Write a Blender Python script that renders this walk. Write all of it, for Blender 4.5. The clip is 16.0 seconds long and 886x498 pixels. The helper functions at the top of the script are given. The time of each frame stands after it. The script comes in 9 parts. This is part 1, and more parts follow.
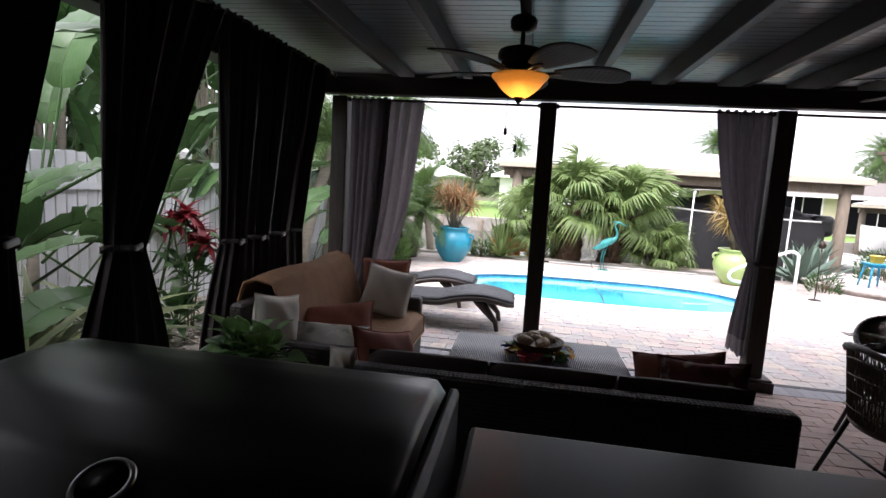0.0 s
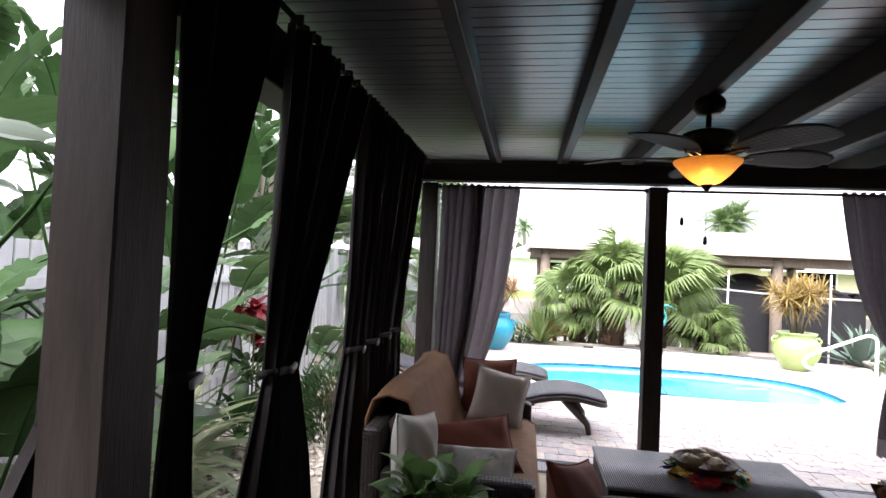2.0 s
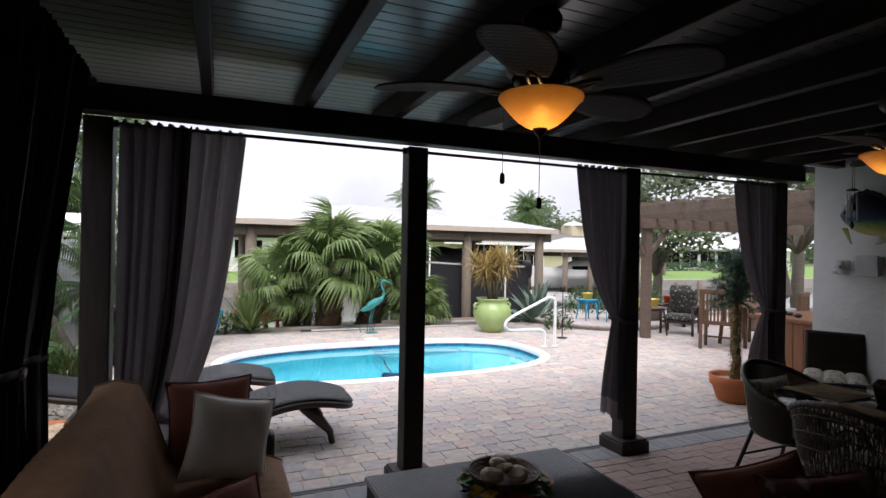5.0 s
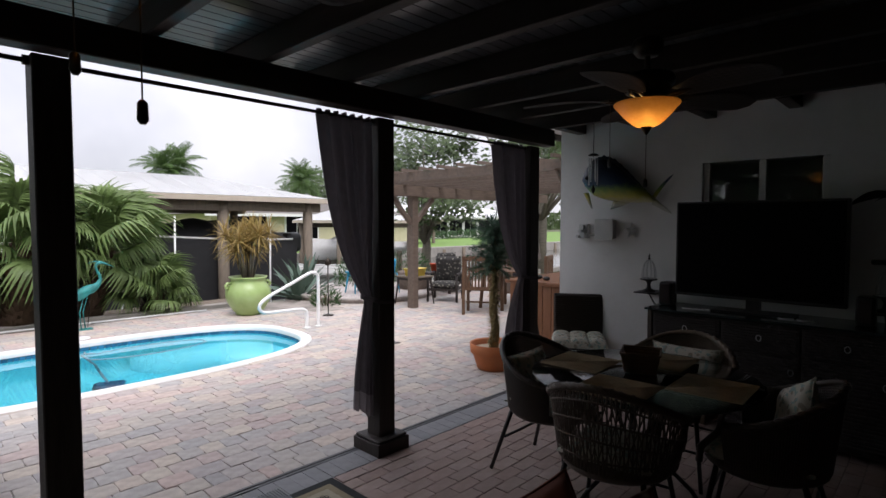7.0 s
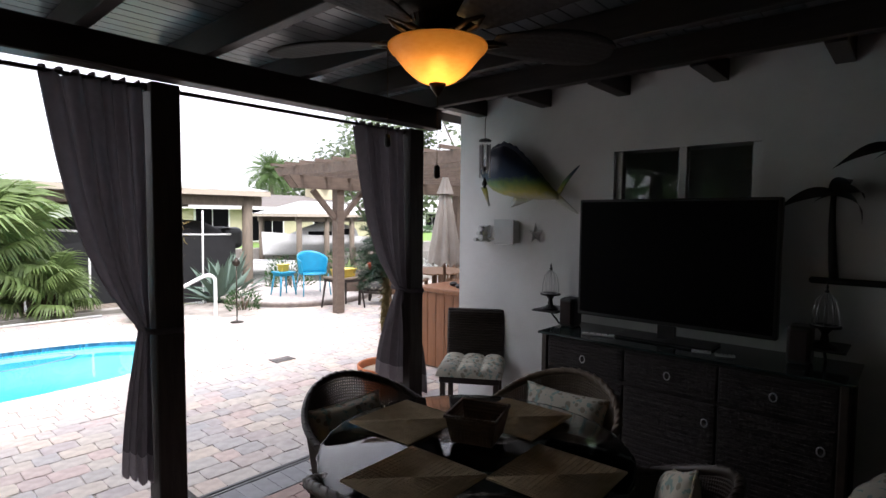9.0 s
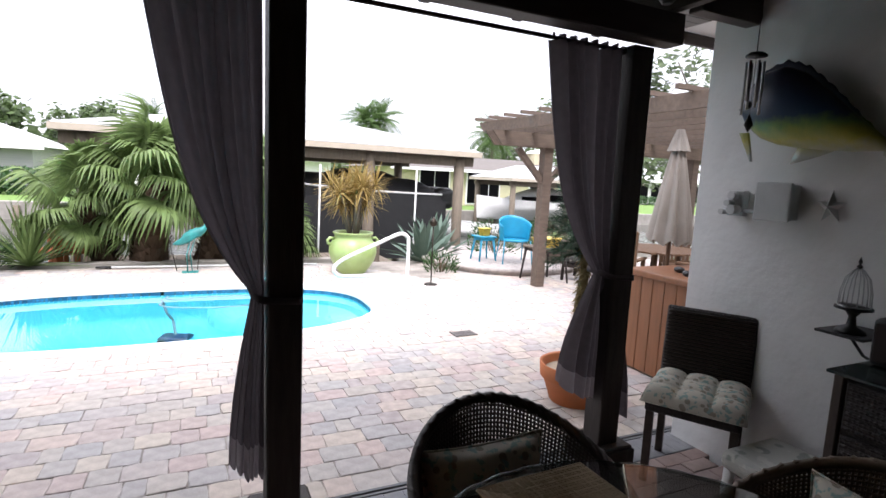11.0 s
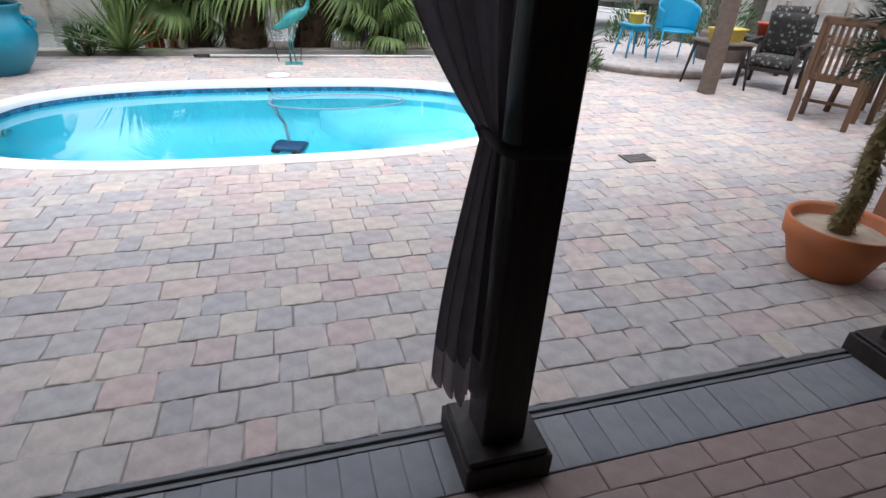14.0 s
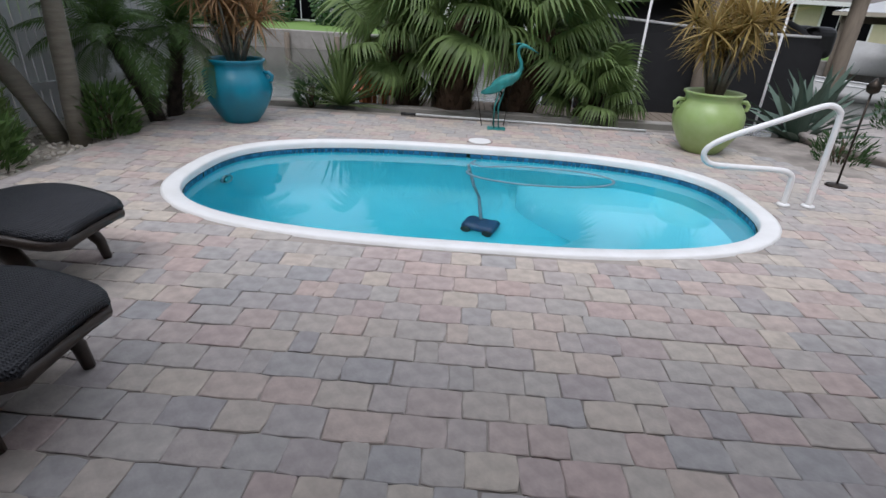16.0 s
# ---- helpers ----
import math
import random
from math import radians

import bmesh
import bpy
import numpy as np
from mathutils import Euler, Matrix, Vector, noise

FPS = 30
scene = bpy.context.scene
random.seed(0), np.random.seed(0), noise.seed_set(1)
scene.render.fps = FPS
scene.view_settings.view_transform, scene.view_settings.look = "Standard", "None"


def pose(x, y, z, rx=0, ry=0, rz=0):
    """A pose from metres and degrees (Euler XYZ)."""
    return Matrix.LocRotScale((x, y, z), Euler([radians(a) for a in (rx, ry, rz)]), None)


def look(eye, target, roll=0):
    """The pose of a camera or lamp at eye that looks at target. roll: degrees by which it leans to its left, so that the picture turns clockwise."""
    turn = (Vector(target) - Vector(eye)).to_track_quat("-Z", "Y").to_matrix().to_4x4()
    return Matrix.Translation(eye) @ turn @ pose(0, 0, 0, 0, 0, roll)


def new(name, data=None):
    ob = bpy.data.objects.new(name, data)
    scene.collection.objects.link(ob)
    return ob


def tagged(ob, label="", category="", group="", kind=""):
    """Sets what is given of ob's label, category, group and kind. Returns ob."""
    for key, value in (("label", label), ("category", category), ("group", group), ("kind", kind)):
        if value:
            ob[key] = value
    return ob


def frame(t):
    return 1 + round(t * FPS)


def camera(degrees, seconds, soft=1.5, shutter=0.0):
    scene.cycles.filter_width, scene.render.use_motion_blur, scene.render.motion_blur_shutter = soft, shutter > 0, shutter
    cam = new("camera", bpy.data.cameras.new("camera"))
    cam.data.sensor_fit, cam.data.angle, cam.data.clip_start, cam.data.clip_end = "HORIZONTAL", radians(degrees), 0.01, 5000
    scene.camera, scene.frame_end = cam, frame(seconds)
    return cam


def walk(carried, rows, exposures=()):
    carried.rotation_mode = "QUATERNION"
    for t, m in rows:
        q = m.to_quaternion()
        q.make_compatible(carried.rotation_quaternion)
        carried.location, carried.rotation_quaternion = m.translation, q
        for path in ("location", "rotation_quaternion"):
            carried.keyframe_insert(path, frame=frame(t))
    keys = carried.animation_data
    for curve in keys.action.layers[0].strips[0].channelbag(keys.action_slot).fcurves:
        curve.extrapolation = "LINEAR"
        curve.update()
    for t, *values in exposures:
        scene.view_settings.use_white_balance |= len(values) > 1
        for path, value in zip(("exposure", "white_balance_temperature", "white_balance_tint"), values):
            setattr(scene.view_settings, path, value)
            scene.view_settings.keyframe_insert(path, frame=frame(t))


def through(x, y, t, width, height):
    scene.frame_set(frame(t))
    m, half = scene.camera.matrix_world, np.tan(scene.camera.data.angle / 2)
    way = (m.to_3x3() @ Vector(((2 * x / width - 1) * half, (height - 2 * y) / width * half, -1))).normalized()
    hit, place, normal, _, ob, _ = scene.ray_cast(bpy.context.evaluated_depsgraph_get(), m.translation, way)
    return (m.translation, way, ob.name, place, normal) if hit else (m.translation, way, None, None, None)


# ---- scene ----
cam = camera(79.6, 16.0)
PATH = [
    (0, (0.227, 0.381, 1.571), (-0.078, 2.342, 1.325), 3.4),
    (0.5, (-0.022, 0.448, 1.61), (-0.479, 2.385, 1.413), 3.8),
    (1, (-0.283, 0.49, 1.62), (-0.738, 2.437, 1.565), 3.2),
    (1.5, (-0.505, 0.55, 1.614), (-0.956, 2.499, 1.626), 2.6),
    (2, (-0.694, 0.646, 1.621), (-1.003, 2.621, 1.672), 2.6),
    (2.5, (-0.869, 0.726, 1.643), (-0.897, 2.725, 1.69), 2.1),
    (3, (-1.008, 0.856, 1.648), (-0.692, 2.831, 1.691), 1.5),
    (3.5, (-0.984, 1.07, 1.628), (-0.464, 3.001, 1.66), 1.0),
    (5.8, (-0.755, 2.027, 1.608), (0.225, 3.771, 1.603), 0.6),
    (6, (-0.669, 2.113, 1.611), (0.388, 3.811, 1.61), 0.3),
    (6.5, (-0.456, 2.247, 1.617), (0.816, 3.79, 1.583), 0.5),
    (7, (-0.187, 2.267, 1.587), (1.26, 3.644, 1.49), 0.1),
    (7.5, (0.134, 2.254, 1.639), (1.613, 3.594, 1.502), 0.2),
    (8, (0.466, 2.191, 1.642), (1.973, 3.499, 1.496), 0.3),
    (8.2, (0.594, 2.181, 1.637), (2.102, 3.487, 1.503), 0.4),
    (10.3, (1.735, 2.537, 1.653), (2.96, 4.111, 1.51), 2.3),
    (10.5, (1.78, 2.625, 1.614), (2.879, 4.287, 1.442), 2.4),
    (11, (1.865, 2.89, 1.569), (2.712, 4.682, 1.305), 2.8),
    (11.5, (1.919, 3.126, 1.523), (2.641, 4.947, 1.12), 2.9),
    (12, (1.928, 3.333, 1.421), (2.506, 5.147, 0.806), 3.0),
    (12.5, (1.937, 3.513, 1.348), (2.414, 5.247, 0.473), 3.0),
    (13, (1.894, 3.649, 1.356), (2.346, 5.293, 0.312), 3.1),
    (13.5, (1.784, 3.846, 1.415), (2.276, 5.467, 0.351), 3.1),
    (14, (1.653, 4.046, 1.433), (2.168, 5.704, 0.441), 3.0),
    (14.5, (1.601, 4.26, 1.456), (1.944, 5.999, 0.531), 3.0),
    (15, (1.594, 4.483, 1.451), (1.665, 6.285, 0.586), 3.3),
    (15.5, (1.557, 4.639, 1.45), (1.519, 6.443, 0.589), 3.4),
    (16, (1.476, 4.843, 1.449), (1.409, 6.65, 0.594), 3.2),
]
EXPOSURES = [
    (0.0, 1.85, 6400, 22), (1.0, 1.75, 6400, 22), (1.5, 2.0, 6400, 22), (2.0, 2.45, 6400, 23), (2.5, 2.62, 6400, 24), (3.0, 2.50, 6400, 24), (3.5, 2.02, 6400, 23), (6.0, 0.62, 6350, 19),
    (6.5, 0.58, 6350, 19), (7.0, 0.68, 6350, 19), (7.5, 0.9, 6350, 19), (8.0, 1.2, 6350, 19), (10.5, 1.85, 6350, 19), (11.0, 1.55, 6300, 19), (11.5, 1.15, 6200, 19), (12.0, 0.68, 6150, 19), (12.5, 0.50, 6100, 18),
    (13.0, 0.66, 6050, 18), (14.0, 0.92, 6050, 17), (14.5, 0.64, 6050, 16), (15.0, 0.38, 6050, 16), (15.5, 0.18, 6050, 16), (16.0, 0.03, 6050, 16),
]
walk(cam, [(t, look(eye, target, roll)) for t, eye, target, roll in PATH], EXPOSURES)

# ---- world and light: an overcast sky ----
world = bpy.data.worlds.new("overcast_sky")
scene.world = world
world.use_nodes = True
wn, wl = world.node_tree.nodes, world.node_tree.links
wn.clear()
sky = wn.new("ShaderNodeTexSky")
sky.sky_type = 'NISHITA'
sky.sun_disc = False
sky.sun_elevation, sky.sun_rotation = radians(58), radians(200)
cloud_at = wn.new("ShaderNodeTexCoord")
cloud = wn.new("ShaderNodeTexNoise")
cloud.inputs["Scale"].default_value, cloud.inputs["Detail"].default_value = 2.6, 5
ramp = wn.new("ShaderNodeValToRGB")
ramp.color_ramp.elements[0].position, ramp.color_ramp.elements[1].position = 0.36, 0.64
ramp.color_ramp.elements[0].color, ramp.color_ramp.elements[1].color = (6.9, 7.25, 7.6, 1), (10.3, 10.5, 10.6, 1)
veil = wn.new("ShaderNodeMix")
veil.data_type = 'RGBA'
veil.inputs["Factor"].default_value = 0.9
backg = wn.new("ShaderNodeBackground")
backg.inputs["Strength"].default_value = 0.1
wout = wn.new("ShaderNodeOutputWorld")
wl.new(cloud_at.outputs["Generated"], cloud.inputs["Vector"])
wl.new(cloud.outputs["Fac"], ramp.inputs["Fac"])
wl.new(sky.outputs["Color"], veil.inputs["A"])
wl.new(ramp.outputs["Color"], veil.inputs["B"])
# an overcast sky is brighter overhead than at the horizon
sep = wn.new("ShaderNodeSeparateXYZ")
rise = wn.new("ShaderNodeMapRange")
rise.inputs["To Min"].default_value, rise.inputs["To Max"].default_value = 0.54, 1.52
grade = wn.new("ShaderNodeVectorMath")
grade.operation = 'SCALE'
wl.new(cloud_at.outputs["Generated"], sep.inputs["Vector"])
wl.new(sep.outputs["Z"], rise.inputs["Value"])
wl.new(veil.outputs["Result"], grade.inputs[0])
wl.new(rise.outputs["Result"], grade.inputs["Scale"])
wl.new(grade.outputs["Vector"], backg.inputs["Color"])
wl.new(backg.outputs["Background"], wout.inputs["Surface"])

sun_data = bpy.data.lights.new("sun", 'SUN')
sun_data.energy, sun_data.angle, sun_data.color = 1.5, radians(25), (1.0, 0.97, 0.92)
sun = new("sun", sun_data)
sun.matrix_world = look((0, 0, 20), (0.34 * 12, 0.94 * 12, 0.8))


# ---- helpers for meshes ----
def box(bm, x0, y0, z0, x1, y1, z1, bevel=0.0, seg=1, m=None):
    g = bmesh.ops.create_cube(bm, size=1.0)
    vs = g["verts"]
    for v in vs:
        v.co = Vector(((x0 + x1) / 2 + v.co.x * (x1 - x0), (y0 + y1) / 2 + v.co.y * (y1 - y0), (z0 + z1) / 2 + v.co.z * (z1 - z0)))
    made = list(vs)
    if bevel > 0:
        es = list({e for v in vs for e in v.link_edges})
        r = bmesh.ops.bevel(bm, geom=es, offset=bevel, segments=seg, affect='EDGES', profile=0.5)
        made = list({v for f in r["faces"] for v in f.verts} | {v for v in vs if v.is_valid})
    if m is not None:
        for v in made:
            v.co = m @ v.co
    return made


def ring_of(bm, c, ax, ay, n, rx, ry=None):
    ry = rx if ry is None else ry
    return [bm.verts.new(c + ax * (rx * math.cos(2 * math.pi * i / n)) + ay * (ry * math.sin(2 * math.pi * i / n))) for i in range(n)]


def tube(bm, pts, r, n=6, closed=False, cap=True):
    """A tube along points; r is a number or a list of radii."""
    pts = [Vector(p) for p in pts]
    k = len(pts)
    rad = [r] * k if not isinstance(r, (list, tuple)) else list(r)
    rings = []
    up = Vector((0, 0, 1))
    d0 = (pts[1] - pts[0]).normalized()
    if abs(d0.z) > 0.9:
        up = Vector((1, 0, 0))
    ax = d0.cross(up).normalized()
    for i, p in enumerate(pts):
        a = pts[(i - 1) % k] if (closed or i > 0) else p
        b = pts[(i + 1) % k] if (closed or i < k - 1) else p
        d = (b - a)
        d = d.normalized() if d.length > 1e-9 else d0
        ax = ax - d * ax.dot(d)
        ax = ax.normalized() if ax.length > 1e-6 else d.orthogonal().normalized()
        ay = d.cross(ax)
        rings.append(ring_of(bm, p, ax, ay, n, rad[i]))
    last = k if closed else k - 1
    for i in range(last):
        a, b = rings[i], rings[(i + 1) % k]
        for j in range(n):
            f = bm.faces.new((a[j], a[(j + 1) % n], b[(j + 1) % n], b[j]))
            f.smooth = True
    if cap and not closed:
        bm.faces.new(list(reversed(rings[0])))
        bm.faces.new(rings[-1])


def lathe(bm, prof, n=24, c=(0, 0, 0), cap=True, wob=0.0):
    """Turns a profile of (radius, z) round the z axis at c."""
    cx, cy, cz = c
    rings = []
    for r, z in prof:
        rings.append([bm.verts.new((cx + r * (1 + wob * math.sin(3 * a + z * 9)) * math.cos(a), cy + r * math.sin(a), cz + z)) for a in (2 * math.pi * i / n for i in range(n))])
    for a, b in zip(rings, rings[1:]):
        for j in range(n):
            f = bm.faces.new((a[j], a[(j + 1) % n], b[(j + 1) % n], b[j]))
            f.smooth = True
    if cap:
        bm.faces.new(list(reversed(rings[0])))
        bm.faces.new(rings[-1])


def sheet(bm, f, nu, nv, thick=0.0, smooth=True, close_u=False):
    """A surface from f(u, v), u and v from 0 to 1; with a thickness it gets a second side."""
    g = [[bm.verts.new(f(i / nu, j / nv)) for j in range(nv + 1)] for i in range(nu + 1)]
    fs = []
    for i in range(nu):
        for j in range(nv):
            q = bm.faces.new((g[i][j], g[i + 1][j], g[i + 1][j + 1], g[i][j + 1]))
            q.smooth = smooth
            fs.append(q)
    if thick:
        bm.normal_update()
        bmesh.ops.solidify(bm, geom=fs, thickness=thick)
    return fs


def mesh_of(name, bm, material):
    me = bpy.data.meshes.new(name)
    bmesh.ops.recalc_face_normals(bm, faces=bm.faces)
    bm.to_mesh(me)
    bm.free()
    for mm in material if isinstance(material, (list, tuple)) else [material]:
        me.materials.append(mm)
    return me


def part(name, bm, material, parent=None, label=""):
    ob = new(name, mesh_of(name, bm, material))
    if parent is not None:
        ob.parent = parent
    if label:
        ob["label"] = label
    return ob


def thing(name, label, category, m=None, group="", kind=""):
    ob = new(name)
    ob.empty_display_size = 0.1
    if m is not None:
        ob.matrix_basis = m
    return tagged(ob, label, category, group, kind)


def struct(name, bm, material, label="", category=""):
    ob = part(name, bm, material)
    return tagged(ob, label, category, kind="structure")


def BM():
    return bmesh.new()


# ---- materials ----
def mat(name, c1, c2=None, rough=0.6, metal=0.0, scale=6.0, bump=0.15, bscale=60.0, stretch=(1, 1, 1), stain=None, stain_scale=1.2, stain_amount=0.35, dist=0.004,
        vary=0.0, island=False, spec=0.5, coat=0.0, trans=0.0, emit=None, emit_strength=0.0, rough_var=0.12):
    m = bpy.data.materials.new(name)
    m.use_nodes = True
    n, l = m.node_tree.nodes, m.node_tree.links
    b = n["Principled BSDF"]
    tc = n.new("ShaderNodeTexCoord")
    mp = n.new("ShaderNodeMapping")
    mp.inputs["Scale"].default_value = stretch
    l.new(tc.outputs["Object"], mp.inputs["Vector"])
    no = n.new("ShaderNodeTexNoise")
    no.inputs["Scale"].default_value, no.inputs["Detail"].default_value, no.inputs["Roughness"].default_value = scale, 6, 0.6
    l.new(mp.outputs["Vector"], no.inputs["Vector"])
    mix = n.new("ShaderNodeMix")
    mix.data_type = 'RGBA'
    c2 = c2 or tuple(0.72 * v for v in c1)
    mix.inputs["A"].default_value, mix.inputs["B"].default_value = (*c1, 1), (*c2, 1)
    rp = n.new("ShaderNodeValToRGB")
    rp.color_ramp.elements[0].position, rp.color_ramp.elements[1].position = 0.3, 0.7
    l.new(no.outputs["Fac"], rp.inputs["Fac"])
    l.new(rp.outputs["Color"], mix.inputs["Factor"])
    col = mix.outputs["Result"]
    big = n.new("ShaderNodeTexNoise")
    big.inputs["Scale"].default_value, big.inputs["Detail"].default_value = stain_scale, 4
    l.new(tc.outputs["Object"], big.inputs["Vector"])
    if stain:
        st = n.new("ShaderNodeMix")
        st.data_type = 'RGBA'
        sr = n.new("ShaderNodeMapRange")
        sr.inputs["From Min"].default_value, sr.inputs["From Max"].default_value, sr.inputs["To Max"].default_value = 0.42, 0.75, stain_amount
        l.new(big.outputs["Fac"], sr.inputs["Value"])
        l.new(sr.outputs["Result"], st.inputs["Factor"])
        l.new(col, st.inputs["A"])
        st.inputs["B"].default_value = (*stain, 1)
        col = st.outputs["Result"]
    if vary:
        oi = n.new("ShaderNodeNewGeometry") if island else n.new("ShaderNodeObjectInfo")
        hs = n.new("ShaderNodeHueSaturation")
        mr = n.new("ShaderNodeMapRange")
        mr.inputs["To Min"].default_value, mr.inputs["To Max"].default_value = 1 - vary, 1 + vary
        l.new(oi.outputs["Random Per Island" if island else "Random"], mr.inputs["Value"])
        l.new(mr.outputs["Result"], hs.inputs["Value"])
        l.new(col, hs.inputs["Color"])
        col = hs.outputs["Color"]
    l.new(col, b.inputs["Base Color"])
    rr = n.new("ShaderNodeMapRange")
    rr.inputs["To Min"].default_value, rr.inputs["To Max"].default_value = max(0.02, rough - rough_var), min(1, rough + rough_var)
    l.new(big.outputs["Fac"], rr.inputs["Value"])
    l.new(rr.outputs["Result"], b.inputs["Roughness"])
    b.inputs["Metallic"].default_value, b.inputs["Specular IOR Level"].default_value = metal, spec
    b.inputs["Coat Weight"].default_value = coat
    b.inputs["Transmission Weight"].default_value = trans
    if emit:
        b.inputs["Emission Color"].default_value = (*emit, 1)
        b.inputs["Emission Strength"].default_value = emit_strength
    if bump:
        fine = n.new("ShaderNodeTexNoise")
        fine.inputs["Scale"].default_value, fine.inputs["Detail"].default_value = bscale, 5
        l.new(mp.outputs["Vector"], fine.inputs["Vector"])
        bp = n.new("ShaderNodeBump")
        bp.inputs["Strength"].default_value, bp.inputs["Distance"].default_value = bump, dist
        l.new(fine.outputs["Fac"], bp.inputs["Height"])
        l.new(bp.outputs["Normal"], b.inputs["Normal"])
    return m


def palette_mat(name, colours, island, rough=0.85, mottle=0.25, bump=0.35, bscale=55):
    """Mineral pieces that take one of several colours each."""
    m = mat(name, (0.5, 0.5, 0.5), (0.42, 0.42, 0.42), rough=rough, bump=bump, bscale=bscale, scale=9)
    n, l = m.node_tree.nodes, m.node_tree.links
    src = n.new("ShaderNodeNewGeometry") if island else n.new("ShaderNodeObjectInfo")
    rp = n.new("ShaderNodeValToRGB")
    rp.color_ramp.interpolation = 'LINEAR'
    while len(rp.color_ramp.elements) < len(colours):
        rp.color_ramp.elements.new(0.5)
    for i, (e, c) in enumerate(zip(rp.color_ramp.elements, colours)):
        e.position, e.color = i / (len(colours) - 1), (*c, 1)
    l.new(src.outputs["Random Per Island" if island else "Random"], rp.inputs["Fac"])
    tc = n.new("ShaderNodeTexCoord")
    no = n.new("ShaderNodeTexNoise")
    no.inputs["Scale"].default_value, no.inputs["Detail"].default_value = 14, 6
    l.new(tc.outputs["Object"], no.inputs["Vector"])
    mr = n.new("ShaderNodeMapRange")
    mr.inputs["From Min"].default_value, mr.inputs["From Max"].default_value = 0.25, 0.75
    mr.inputs["To Min"].default_value, mr.inputs["To Max"].default_value = 1 - mottle, 1 + mottle
    l.new(no.outputs["Fac"], mr.inputs["Value"])
    hs = n.new("ShaderNodeHueSaturation")
    l.new(mr.outputs["Result"], hs.inputs["Value"])
    l.new(rp.outputs["Color"], hs.inputs["Color"])
    l.new(hs.outputs["Color"], n["Principled BSDF"].inputs["Base Color"])
    return m


def weave_mat(name, c1, c2, sx=90.0, rough=0.45, strength=0.6):
    """Plaited strands: crossed waves that give relief and two tones."""
    m = mat(name, c1, c2, rough=rough, bump=0, scale=20)
    n, l = m.node_tree.nodes, m.node_tree.links
    b = n["Principled BSDF"]
    tc = n.new("ShaderNodeTexCoord")
    ck = n.new("ShaderNodeTexChecker")
    ck.inputs["Scale"].default_value = sx
    w = []
    for axis in ('X', 'Y', 'Z'):
        wv = n.new("ShaderNodeTexWave")
        wv.wave_type, wv.bands_direction = 'BANDS', axis
        wv.inputs["Scale"].default_value = sx / 6.3
        wv.inputs["Distortion"].default_value = 0.4
        l.new(tc.outputs["Object"], wv.inputs["Vector"])
        w.append(wv)
    a1 = n.new("ShaderNodeMath")
    a1.operation = 'MAXIMUM'
    l.new(w[0].outputs["Fac"], a1.inputs[0])
    l.new(w[1].outputs["Fac"], a1.inputs[1])
    a2 = n.new("ShaderNodeMath")
    a2.operation = 'MULTIPLY'
    l.new(a1.outputs[0], a2.inputs[0])
    l.new(w[2].outputs["Fac"], a2.inputs[1])
    a3 = n.new("ShaderNodeMath")
    a3.operation = 'ADD'
    l.new(a1.outputs[0], a3.inputs[0])
    l.new(a2.outputs[0], a3.inputs[1])
    bp = n.new("ShaderNodeBump")
    bp.inputs["Strength"].default_value, bp.inputs["Distance"].default_value = strength, 0.004
    l.new(a3.outputs[0], bp.inputs["Height"])
    l.new(bp.outputs["Normal"], b.inputs["Normal"])
    return m


M_DARKWOOD = mat("dark_stained_wood", (0.024, 0.019, 0.017), (0.048, 0.039, 0.035), spec=0.28, rough=0.6, stretch=(6, 6, 0.7), scale=5, bump=0.5, bscale=30)
M_RAFTER = mat("dark_stained_rafter", (0.018, 0.0135, 0.012), (0.032, 0.025, 0.022), spec=0.38, rough=0.55, stretch=(6, 0.7, 6), scale=5, bump=0.3, bscale=30)
M_BEAM = mat("dark_stained_beam", (0.020, 0.015, 0.013), (0.038, 0.030, 0.027), rough=0.5, stretch=(0.7, 6, 6), scale=5, bump=0.3, bscale=30)
M_CEIL = mat("painted_ceiling_board", (0.062, 0.066, 0.072), (0.085, 0.09, 0.098), spec=0.9, rough=0.30, stretch=(0.6, 7, 7), scale=4, bump=0.04, bscale=25, vary=0.12, island=True, rough_var=0.05)
M_STUCCO = mat("white_stucco", (0.78, 0.78, 0.77), (0.7, 0.7, 0.69), rough=0.85, scale=3, bump=0.6, bscale=8, dist=0.016, stain=(0.6, 0.59, 0.56), stain_amount=0.25)
M_COPING = mat("white_coping", (0.80, 0.80, 0.79), (0.72, 0.72, 0.70), rough=0.5, scale=5, bump=0.1, bscale=80)
M_POOL = mat("pool_plaster", (0.038, 0.445, 0.555), (0.031, 0.405, 0.515), rough=0.6, scale=2, bump=0.02)
M_POOLTILE = mat("pool_band_tile", (0.02, 0.12, 0.25), (0.05, 0.2, 0.34), rough=0.2, scale=30, bump=0.05, vary=0.4, island=True)
M_METAL_DARK = mat("dark_bronze", (0.03, 0.024, 0.02), (0.05, 0.04, 0.03), rough=0.4, metal=0.8, scale=20, bump=0.05)
M_SOIL = mat("soil_and_grass", (0.06, 0.075, 0.03), (0.09, 0.085, 0.05), rough=0.95, scale=0.6, bump=0.4, bscale=10)
PAVER_COLOURS = [(0.445, 0.350, 0.312), (0.385, 0.360, 0.338), (0.475, 0.410, 0.345), (0.330, 0.321, 0.316), (0.455, 0.358, 0.325), (0.482, 0.425, 0.358), (0.355, 0.342, 0.333), (0.425, 0.375, 0.345)]
M_PAVER = palette_mat("tumbled_paver", PAVER_COLOURS, False, mottle=0.2, bump=0.4)
